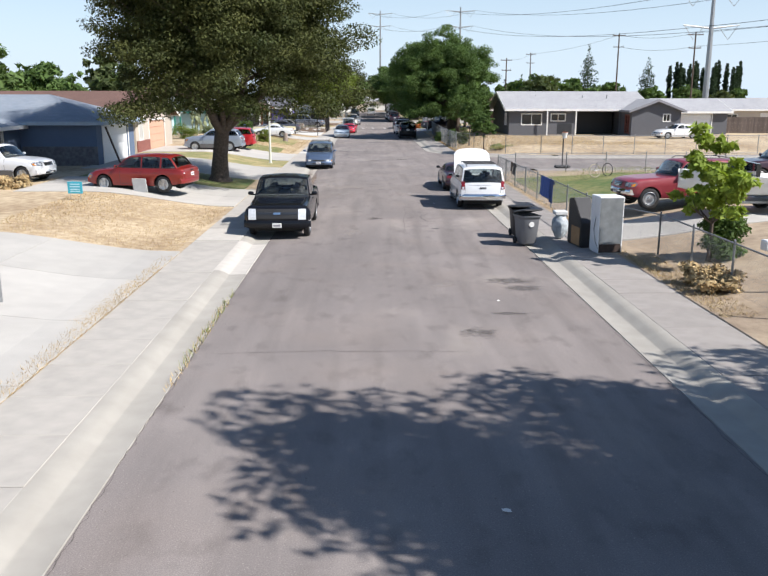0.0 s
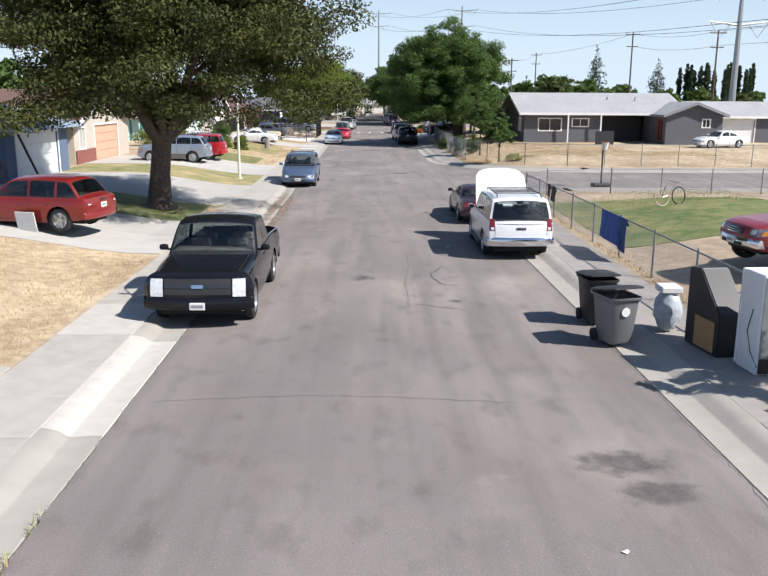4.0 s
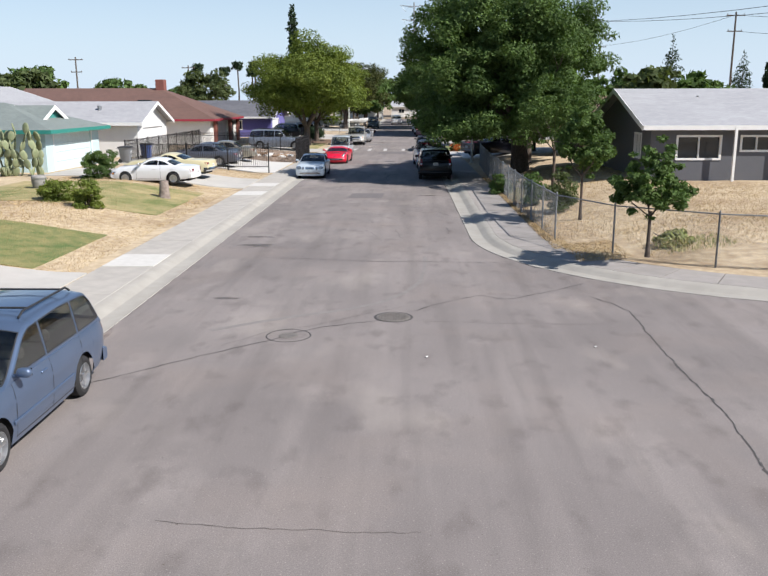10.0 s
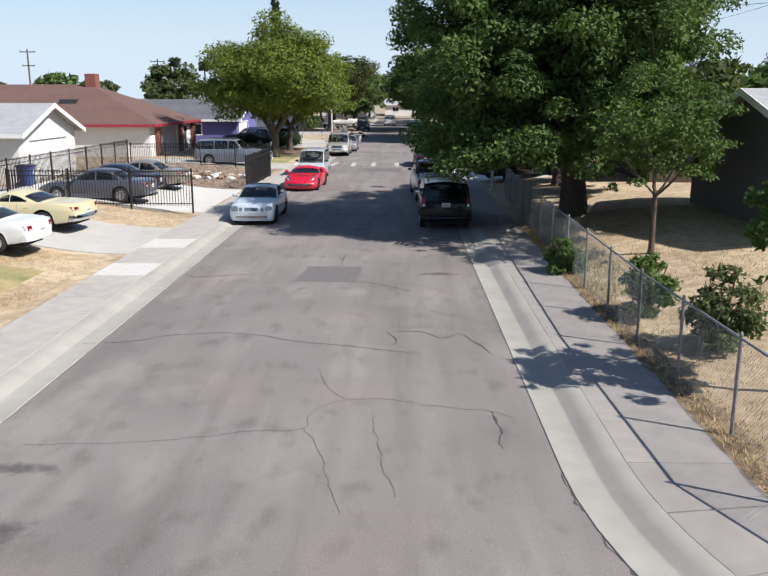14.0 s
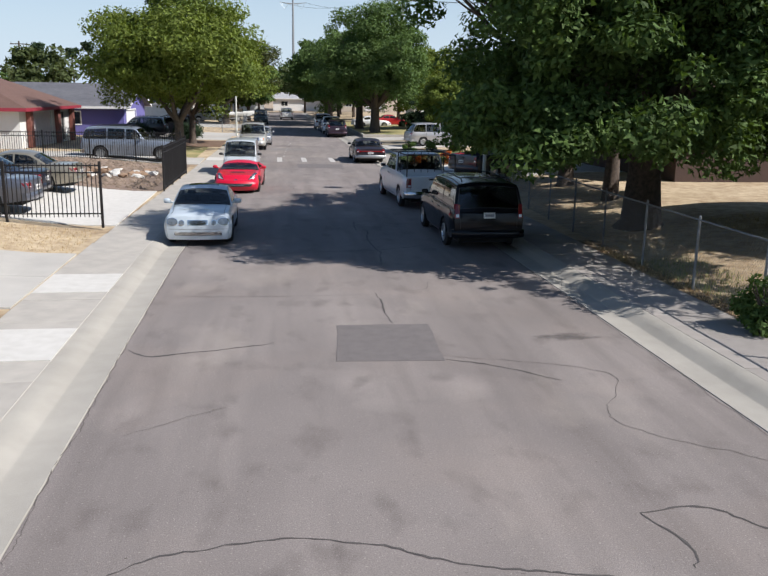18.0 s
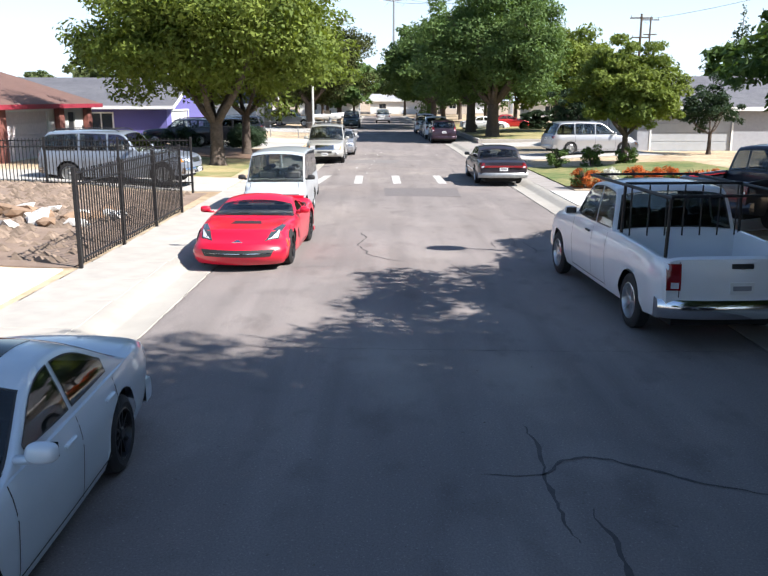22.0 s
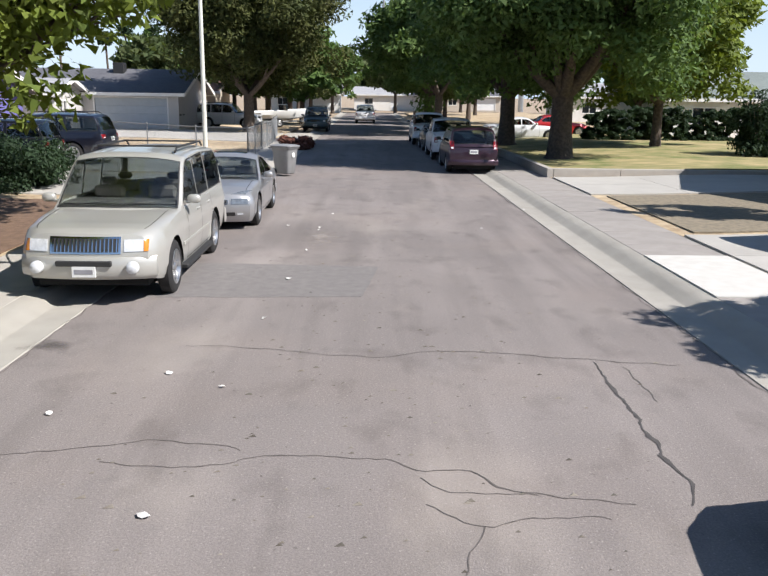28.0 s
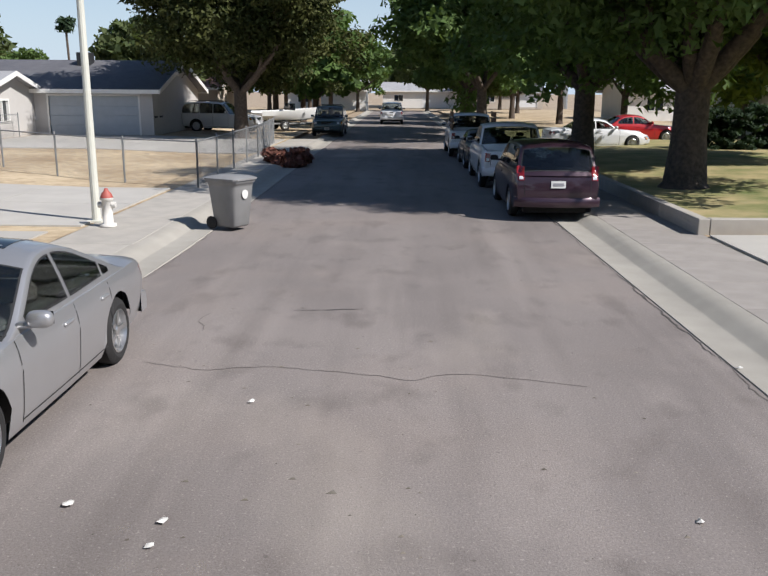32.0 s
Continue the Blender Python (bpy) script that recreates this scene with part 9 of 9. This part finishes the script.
for xx, zz, nm in ((-0.35, 0.33, "wheel"), (0.45, 0.36, "wheel")):
    part(nm, tube(bmesh.new(), [(xx + math.cos(t) * 0.33, 0.05 * math.sin(t + xx), zz + 0.02 + math.sin(t) * 0.33) for t in (k * math.pi / 12 for k in range(25))], 0.022, 5, False), mat("pale_tyre", (0.45, 0.4, 0.3), 0.7) if xx < 0 else RUBBER, T)
part("bike_frame", tube(bmesh.new(), [(-0.35, 0, 0.35), (-0.05, 0, 0.4), (0.2, 0, 0.75), (-0.2, 0, 0.8), (-0.35, 0, 0.35)], 0.018, 6), mat("bike_grey", (0.2, 0.2, 0.22), 0.4, metal=0.5), T)
part("handlebar", tube(bmesh.new(), [(0.2, -0.25, 0.95), (0.2, 0, 0.9), (0.2, 0.25, 0.95)], 0.014, 6), STEEL, T)


def boat(x, y, z, rz, L, label, cabin=False):
    T = thing("boat", label, "boat", "boats", m=pose(x, y, z, 0, 0, rz))
    WB = mat("boat_white", (0.7, 0.7, 0.68), 0.35, var=0.06, coat=0.4)
    bm = bmesh.new()
    rows = []
    for i in range(13):
        t = i / 12
        w_ = 1.05 * (1 - max(0, t - 0.45) ** 2 * 3.1)
        zk = 0.55 + 0.3 * max(0, t - 0.5) ** 2 * 4
        zt = 1.25 + 0.25 * t * t
        rows.append([bm.verts.new((sx * w_ * k, t * L, zz)) for sx, k, zz in ((-1, 0.9, zt - 0.12), (-1, 1.0, zt), (-1, 0.97, zt - 0.3), (-1, 0.75, zk + 0.15), (0, 0, zk), (1, 0.75, zk + 0.15), (1, 0.97, zt - 0.3), (1, 1.0, zt), (1, 0.9, zt - 0.12))])
    for r0, r1 in zip(rows, rows[1:]):
        for k in range(8):
            bm.faces.new((r0[k], r0[k + 1], r1[k + 1], r1[k]))
        bm.faces.new((r0[8], r0[0], r1[0], r1[8]))
    bm.faces.new(rows[0])
    bmesh.ops.recalc_face_normals(bm, faces=bm.faces)
    part("hull", bm, WB, T, smooth=True, sharp=35)
    part("windscreen", abox(-0.8, 0.8, L * 0.5, L * 0.53, 1.3, 1.75, 0.01), GLASS_CLEAR, T)
    part("trailer", abox(-0.7, 0.7, -0.2, L * 0.9, 0.38, 0.48, 0.02), STEEL, T)
    for sg in (-1, 1):
        wheel(T, sg * 0.95, L * 0.35, 0.32, sg, "steel", STEEL)
    return T


boat(15.0, -4.7, gz(14, -5), 84, 5.0, "white motor boat on a trailer behind the fence")
boat(-8.6, 158.5, 0.2, -60, 4.6, "white motor boat on a trailer by a driveway")
T = thing("mail_box", "white box on a post behind the fence", "letter box", m=pose(8.6, -14.2, gz(8.6, -14.2)))
part("post", abox(-0.04, 0.04, -0.04, 0.04, -0.05, 1.0), STEEL, T)
part("box", abox(-0.3, 0.3, -0.15, 0.15, 1.0, 1.25, 0.03), PLATE, T)

# ---- signs and boards on the first yard ----
T = thing("yard_sign", "small turquoise yard sign with pale lettering bars", "sign", m=pose(-12.4, -0.5, gz(-12.4, -0.5), 0, 0, -6))
part("panel", abox(-0.3, 0.3, -0.01, 0.01, 0.25, 0.72, 0.004), mat("sign_cyan", (0.05, 0.42, 0.55), 0.5), T)
for zz in (0.62, 0.52, 0.42, 0.34):
    part("lettering_bar", abox(-0.2, 0.2, -0.016, -0.011, zz - 0.025, zz + 0.015), mat("sign_pale", (0.5, 0.75, 0.82), 0.6), T)
for xx in (-0.2, 0.2):
    part("stake", abox(xx - 0.008, xx + 0.008, -0.008, 0.008, -0.1, 0.3), STEEL, T)
T = thing("board", "white board propped against a parked crossover", "board", m=pose(-10.9, 3.35, gz(-10.9, 3.3) + 0.02, 12, 0, -14))
part("sheet", abox(-0.33, 0.33, -0.015, 0.015, 0.0, 0.62, 0.004), PLATE, T)
T = thing("gate_post", "grey steel gate post beside the driveway", "post", m=pose(-9.0, -15.2, gz(-9, -15)))
part("post", tube(bmesh.new(), [(0, 0, -0.1), (0, 0, 1.5), (0, 0, 1.56)], [0.045, 0.045, 0.01], 8), STEEL, T)
part("hinge", abox(-0.06, 0.06, -0.02, 0.02, 1.1, 1.16), STEEL, T)
T = thing("marker_post", "thin white marker post at the pavement", "post", m=pose(-4.55, 92.8, 0.13))
part("post", tube(bmesh.new(), [(0, 0, -0.05), (0, 0, 1.0), (0, 0, 1.03)], [0.045, 0.045, 0.02], 8), PLATE, T)
part("foot", lathe(bmesh.new(), [(0.0, 0.09), (0.03, 0.08), (0.04, 0.045)], 12, "z"), STEEL, T)

# ---- planting ----
for x, y, r_ in ((10.8, 108.9, 1.6), (16.8, 103.6, 1.9)):
    tree("topiary_tree", "round clipped dark shrub on a short trunk", x, y, gz(x, y), 4.4, r_, 0.1, 1.2, LEAF_CONIF, int(x * 10), bottom=1.3, clumps=60, per=120, leaf=0.09, limbs=4, group="topiary trees")
bush("bush", "dense green bush behind the fence", 9.1, -10.2, gz(9.1, -10.2), 0.7, 0.7, 1.45, LEAF_ASH, 61, per=150, n=34, leaf=0.07)
bush("dry_weeds", "dry straw-coloured weeds along the fence", 7.5, -13.6, 0.13, 0.55, 1.6, 0.7, STRAW, 62, per=120, n=26, leaf=0.08)
bush("dry_weeds", "dry tumbleweed in front of a parked car", -16.6, 3.6, 0.8, 0.9, 0.6, 0.7, STRAW, 63, per=140, n=22, leaf=0.06)
bush("hedge", "box-trimmed dark green hedge beside a garage", -13.9, 55.3, 0.75, 0.75, 0.75, 1.5, LEAF_ASH, 64, per=170, n=60, leaf=0.05, blocky=True, category="hedge")
bush("shrub", "round green shrub on a dry yard", -12.2, 46.0, 0.6, 0.8, 0.8, 1.25, LEAF_YEL, 65, per=140, n=26)
bush("shrub", "upright green shrub on a dry yard", -10.6, 45.0, 0.5, 0.6, 0.6, 1.5, LEAF_YEL, 66, per=130, n=24)
bush("shrub", "flowering shrub by the teal porch", -18.5, 46.5, 0.8, 1.3, 1.1, 1.6, LEAF_YEL, 67, per=140, n=30)
bush("shrub", "low shrub by the teal porch", -15.6, 44.2, 0.8, 0.7, 0.7, 1.5, LEAF_OLIVE, 68, per=120, n=22)
bush("hedge", "dark hedge in front of parked cars", -9.3, 114.0, 0.2, 1.3, 2.0, 1.5, LEAF_CONIF, 69, per=200, n=46, leaf=0.07, category="hedge")
bush("hedge", "dark clipped shrub by the violet house", -13.0, 112.6, 0.3, 1.4, 1.0, 1.4, LEAF_CONIF, 70, per=180, n=34, leaf=0.07, category="hedge")
bush("hedge", "green hedge under the house eaves", -13.4, 104.2, 0.3, 1.0, 2.6, 1.2, LEAF_ASH, 71, per=150, n=40, leaf=0.07, category="hedge")
bush("shrub", "bush growing through the chain-link fence", 7.6, 49.0, 0.2, 0.6, 1.0, 1.6, LEAF_ASH, 72, per=130, n=28, leaf=0.07)
bush("shrub", "leafy shrub beside the pavement", 6.7, 54.0, 0.14, 0.55, 0.9, 1.1, LEAF_ASH, 73, per=130, n=24, leaf=0.06)
bush("shrub", "dark reddish shrub behind the fence", 8.3, 46.6, 0.3, 0.7, 0.8, 1.7, LEAF_OLIVE, 74, per=120, n=26, leaf=0.07)
bush("shrub", "tuft of weeds at the corner fence", 10.2, 38.4, 0.3, 0.9, 0.5, 0.5, GRASSB, 75, per=120, n=16, leaf=0.08)
for i in range(3):
    bush("rose_bush", "rose bush with dark green leaves", 7.3 + i * 1.7, 97.0 + 0.4 * i, 0.2, 0.5, 0.5, 1.2, LEAF_ASH, 80 + i, per=90, n=20, leaf=0.06, group="rose bushes")
for i, (x, y, s) in enumerate(((6.5, 88.6, 0.55), (7.4, 88.7, 0.45), (8.4, 88.6, 0.6), (9.3, 88.8, 0.55), (10.4, 88.6, 0.6), (11.4, 88.8, 0.5))):
    bush("flower_clump", "clump of orange-red flowers" if i != 1 else "clump of white flowers", x, y, 0.17, s, s * 0.8, 0.85, FLOWER if i != 1 else mat("white_flower", (0.6, 0.6, 0.5), 0.8, island=0.2), 90 + i, per=110, n=16, leaf=0.045, group="flower clumps", category="flowers")
    bush("leafy_clump", "green leaves round the flowers", x, y + 0.15, 0.17, s * 1.05, s * 0.8, 0.7, LEAF_ASH, 100 + i, per=90, n=12, leaf=0.05, group="flower clumps", category="plants")
for i, x in enumerate((14.6, 17.6, 20.4, 23.4)):
    bush("hedge", "dark clipped hedge along the back of a lawn", x, 139.4 + 0.3 * i, 0.25, 1.7, 0.8, 2.0 + 0.2 * (i % 2), LEAF_CONIF, 140 + i, per=110, n=110, leaf=0.11, blocky=True, category="hedge", group="hedges on the lawn")
for i, (x, y) in enumerate(((17.3, 126.5), (19.0, 127.4))):
    bush("conifer_shrub", "tall dark clipped conifer by a house", x, y, 0.3, 1.2, 1.2, 3.4, LEAF_CONIF, 120 + i, per=200, n=50, leaf=0.08)
bush("brush_pile", "heap of reddish dry branches at the kerb", -3.3, 134.3, 0.02, 1.1, 0.8, 0.75, mat("dry_red_brush", (0.16, 0.06, 0.04), 0.9, island=0.4), 130, per=140, n=20, leaf=0.12, category="brush pile")
T = thing("tree_stump", "grey weathered tree stump on a dry yard", "stump", m=pose(-9.1, 50.4, gz(-9.1, 50.4)))
bm = lathe(bmesh.new(), [(-0.05, 0.32), (0.05, 0.27), (0.3, 0.22), (0.75, 0.2), (0.78, 0.18), (0.78, 0.001)], 14, "z")
for v in bm.verts:
    v.co.x *= 1 + 0.2 * noise.noise(v.co * 4)
    v.co.z += 0.08 * v.co.x * (v.co.z > 0.6)
part("trunk", bm, mat("weathered_wood", (0.3, 0.25, 0.21), 0.95, colour2=(0.17, 0.13, 0.11), scale=7, bump=0.9, bscale=12), T, smooth=True)
T = thing("barrel_planter", "half-barrel planter by the lawn", "planter", m=pose(-14.8, 50.2, 0.78))
part("barrel", lathe(bmesh.new(), [(0.0, 0.26), (0.25, 0.32), (0.5, 0.33), (0.62, 0.3), (0.6, 0.27), (0.45, 0.001)], 16, "z"), mat("grey_barrel", (0.28, 0.27, 0.25), 0.8, var=0.3), T, smooth=True)
part("hoop", lathe(bmesh.new(), [(0.44, 0.335), (0.5, 0.34), (0.5, 0.33)], 16, "z"), STEEL, T)
# prickly pear by the teal garage
T = thing("cactus", "tall prickly pear cactus against a teal wall", "cactus", m=pose(-18.6, 56.6, 0.78))
PEAR = mat("cactus_pad", (0.16, 0.2, 0.1), 0.7, colour2=(0.24, 0.25, 0.15), scale=4, rnd=0.2)
rg = random.Random(4)
pm = bmesh.new()
bmesh.ops.create_uvsphere(pm, u_segments=10, v_segments=6, radius=1)
for v in pm.verts:
    v.co = Vector((v.co.x * 0.2, v.co.y * 0.05, v.co.z * 0.3 + 0.28))
pm = mesh_of("pad", pm, PEAR, True, 80)
tips = [(Vector((rg.uniform(-1.2, 1.2), rg.uniform(-0.4, 0.4), 0)), 0) for _ in range(10)]
for k in range(80):
    p, lv = tips[k % len(tips)]
    ob = part("pad", pm, PEAR, T)
    tl = rg.uniform(-28, 28)
    mm = Matrix.Translation(p) @ pose(0, 0, 0, rg.uniform(-18, 18), tl, rg.uniform(0, 180))
    ob.matrix_basis = mm
    q = mm @ Vector((0, 0, 0.5))
    if q.z < 2.3:
        tips.append((q, lv + 1))
# rubble heap in the dirt lot
for k in range(26):
    rg = random.Random(700 + k)
    bm = bmesh.new()
    bmesh.ops.create_icosphere(bm, subdivisions=1, radius=1)
    for v in bm.verts:
        v.co = v.co * (1 + rg.uniform(-0.3, 0.3))
        v.co = Vector((v.co.x * rg.uniform(0.25, 0.4), v.co.y * 0.25, v.co.z * 0.13))
    x, y = -9.6 + rg.gauss(0, 1.0), 80.2 + rg.gauss(0, 0.9)
    solid("rubble", bm, CONC_NEW if k % 2 else mat("broken_wood", (0.3, 0.2, 0.13), 0.9, var=0.3), "broken piece of pale concrete rubble" if k % 2 else "broken piece of brown timber rubble", "rubble", "rubble heap", m=pose(x, y, gz(x, y) + 0.1, rg.uniform(-20, 20), rg.uniform(-20, 20), rg.uniform(0, 180)))
# low retaining wall of the shaded lawn
T = thing("low_wall", "low concrete retaining wall round a lawn", "wall", "", "structure")
for k, (a, b) in enumerate(zip(steps(119.0, 150, 2.4), steps(119.0, 150, 2.4)[1:])):
    part("wall_block", abox(6.5, 6.72, a + 0.006, b - 0.006, 0.05, 0.44, 0.012), CONC, T)
for k, (a, b) in enumerate(zip(steps(6.72, 16, 2.3), steps(6.72, 16, 2.3)[1:])):
    part("wall_block", abox(a + 0.006, b - 0.006, 119.0, 119.22, 0.05, 0.44, 0.012), CONC, T)
# leaf litter along the corner fence
flat_piece("leaf_litter_strip", [(6.6, 40.5), (6.6, 50.0), (6.62, 63.0), (7.15, 63.0), (7.05, 50.0), (7.2, 40.5)], 0.142, soft(mat("leaf_litter", (0.2, 0.135, 0.085), 0.95, colour2=(0.12, 0.085, 0.06), scale=8, bump=1.0, bscale=30), 0.3, 0.6, 3.0), "brown leaf litter along the foot of the fence", "leaf litter", 0.1, 14)
# straw, weeds and grass
tufts("straw_yards", "dry straw on the front yards", [(-13, -6.8, -8, 2.2), (-16, -7, 34.6, 56), (-12, -6.8, 61.8, 65.3)], STRAW, 60000, 0.07, 0.07, 1)
tufts("straw_strip", "dry straw in the gap between driveway and pavement", [(-7.1, -6.66, -16.4, -12.3), (-6.9, -6.62, -20.5, -10.5)], STRAW, 9000, 0.07, 0.13, 8)
tufts("weeds_kerb", "weeds in the pavement joints", [(-7.0, -6.62, -22, -9), (-5.2, -5.1, -22, -11), (-4.35, -4.2, -20, -14), (6.7, 7.0, -14, 14), (6.65, 7.0, 40, 62)], STRAW, 4500, 0.12, 0.1, 2)
tufts("grass_lawns", "short green grass on the lawns", [(6.1, 13.4, 89.4, 97.5), (7.5, 15.4, 3.3, 14.4), (-16, -8.3, 34.9, 40.4), (-13.5, -6.8, 93.4, 102.8)], GRASSB, 30000, 0.06, 0.05, 3)
tufts("straw_corner", "dry grass on the corner lot", [(7.2, 20, 40, 53), (9, 25, 36, 41), (7.5, 14, 53, 64)], STRAW, 45000, 0.08, 0.08, 4)

tufts("fence_litter", "dry leaves and weeds along the foot of the fence", [(6.65, 7.3, 38.5, 62), (7.0, 8.6, 36.5, 39.5), (6.7, 7.6, -16, -9)], STRAW, 18000, 0.07, 0.12, 6)
tufts("green_weeds", "green weeds in the gutter and by the fence", [(-4.33, -4.2, -19, -13), (6.9, 8.4, 51, 60), (9.5, 11.5, 36.2, 38), (4.25, 4.5, 14.5, 18)], GRASSB, 3500, 0.16, 0.12, 7)
CLOD = mat("earth_clod", (0.24, 0.18, 0.135), 0.95, colour2=(0.15, 0.11, 0.08), scale=3, island=0.3)
rg = np.random.default_rng(12)
V, F = [], []
for k in range(1400):
    x, y, s_ = rg.uniform(-16, -6.8), rg.uniform(75.4, 86.8), rg.uniform(0.04, 0.17)
    z_ = gz(x, y) + 0.015
    i = len(V)
    for dx, dy, dz in ((-1, -0.7, 0), (0.9, -0.8, 0), (1, 0.7, 0), (-0.8, 0.9, 0), (rg.uniform(-0.4, 0.4), rg.uniform(-0.4, 0.4), 0.75)):
        V.append((x + dx * s_, y + dy * s_, z_ + dz * s_))
    F += [(i, i + 1, i + 4), (i + 1, i + 2, i + 4), (i + 2, i + 3, i + 4), (i + 3, i, i + 4)]
tagged(new("earth_clods", pydata("earth_clods", V, F, CLOD)), "clods of turned brown earth in the dirt lot", "earth", "", "stuff")

# ---- power lines in the distance ----
WOODPOLE = mat("utility_pole", (0.11, 0.085, 0.065), 0.9, var=0.3)


def utility_pole(x, y, h, label="wooden utility pole with crossarms", rz=0):
    T = thing("utility_pole", label, "utility pole", "utility poles", m=pose(x, y, 0, 0, 0, rz))
    part("pole", tube(bmesh.new(), [(0, 0, 0), (0, 0, h)], [0.2, 0.13], 8), WOODPOLE, T)
    for zz, ww in ((h - 0.5, 1.4), (h - 2.8, 1.1)):
        part("crossarm", abox(-ww, ww, -0.07, 0.07, zz - 0.08, zz + 0.08), WOODPOLE, T)
        for k in (-1, 1):
            part("insulator", tube(bmesh.new(), [(k * ww * 0.9, 0, zz + 0.08), (k * ww * 0.9, 0, zz + 0.3)], 0.05, 6), STEEL, T)


for x, y, h in ((51.9, 143.6, 17.6), (44.5, 200, 16.5), (32, 165, 13.5), (58, 118, 16), (-62, 175, 13), (-44, 190, 12), (88, 150, 16)):
    utility_pole(x, y, h)


def pylon(x, y, h, label):
    T = thing("pylon", label, "pylon", "transmission pylons", m=pose(x, y, 0))
    part("mast", tube(bmesh.new(), [(0, 0, 0), (0, 0, h)], [0.55, 0.25], 10), STEEL, T)
    for zz, ww in ((h - 1.5, 5.2), (h - 6.5, 4.4)):
        for sg in (-1, 1):
            part("arm", tube(bmesh.new(), [(0, 0, zz), (sg * ww, 0, zz + 0.5)], [0.18, 0.08], 6), STEEL, T)
            part("stay", tube(bmesh.new(), [(sg * ww * 0.95, 0, zz + 0.45), (sg * ww * 0.62, 0, zz - 1.7), (sg * ww * 0.3, 0, zz + 0.1)], 0.05, 5), STEEL, T)


pylon(52.5, 98, 21.5, "grey steel monopole pylon with two arms")
pylon(31, 256, 34, "distant steel pylon with two arms")
pylon(5, 330, 40, "distant steel pylon with two arms")
T = thing("power_lines", "thin overhead transmission wires", "cable", "", "stuff")
bm = bmesh.new()
for dx, z0, z1, z2 in ((-5, 20, 33, 39), (5, 20, 33, 39), (-4.2, 15, 28, 34), (4.2, 15, 28, 34)):
    for (xa, ya, za), (xb, yb, zb_) in (((52.5 + dx, 98, z0), (31 + dx, 256, z1)), ((31 + dx, 256, z1), (5 + dx, 330, z2)), ((52.5 + dx, 98, z0), (80 + dx, -60, z0 + 4))):
        tube(bm, [(xa + (xb - xa) * t, ya + (yb - ya) * t, za + (zb_ - za) * t - 4 * 2.2 * t * (1 - t)) for t in (k / 12 for k in range(13))], 0.035, 4, False)
for (xa, ya, za), (xb, yb, zb_) in (((51.9, 143.6, 17.2), (44.5, 200, 16.2)), ((51.9, 143.6, 17.2), (58, 118, 15.8)), ((58, 118, 15.8), (70, 40, 16)), ((51.9, 143.6, 14.9), (58, 118, 13.5)), ((44.5, 200, 16.2), (32, 165, 13.2)), ((58, 118, 13.5), (70, 40, 14))):
    tube(bm, [(xa + (xb - xa) * t, ya + (yb - ya) * t, za + (zb_ - za) * t - 3 * t * (1 - t)) for t in (k / 10 for k in range(11))], 0.025, 4, False)
part("wires", bm, TRIM, T)
# board fence in the distance
T = thing("board_fence", "weathered brown board fence beyond the grey house", "fence")
bd = mesh_of("board", abox(-0.07, 0.07, -0.012, 0.012, 0.0, 1.8), mat("fence_board", (0.13, 0.1, 0.085), 0.9, var=0.3, rnd=0.25))
for k in range(110):
    ob = part("board", bd, None, T)
    ob.location = (38 + k * 0.152, 58.2, 0.75)
for zz in (1.0, 2.2):
    part("rail", abox(38, 54.6, 58.22, 58.26, zz, zz + 0.09), WOODPOLE, T)
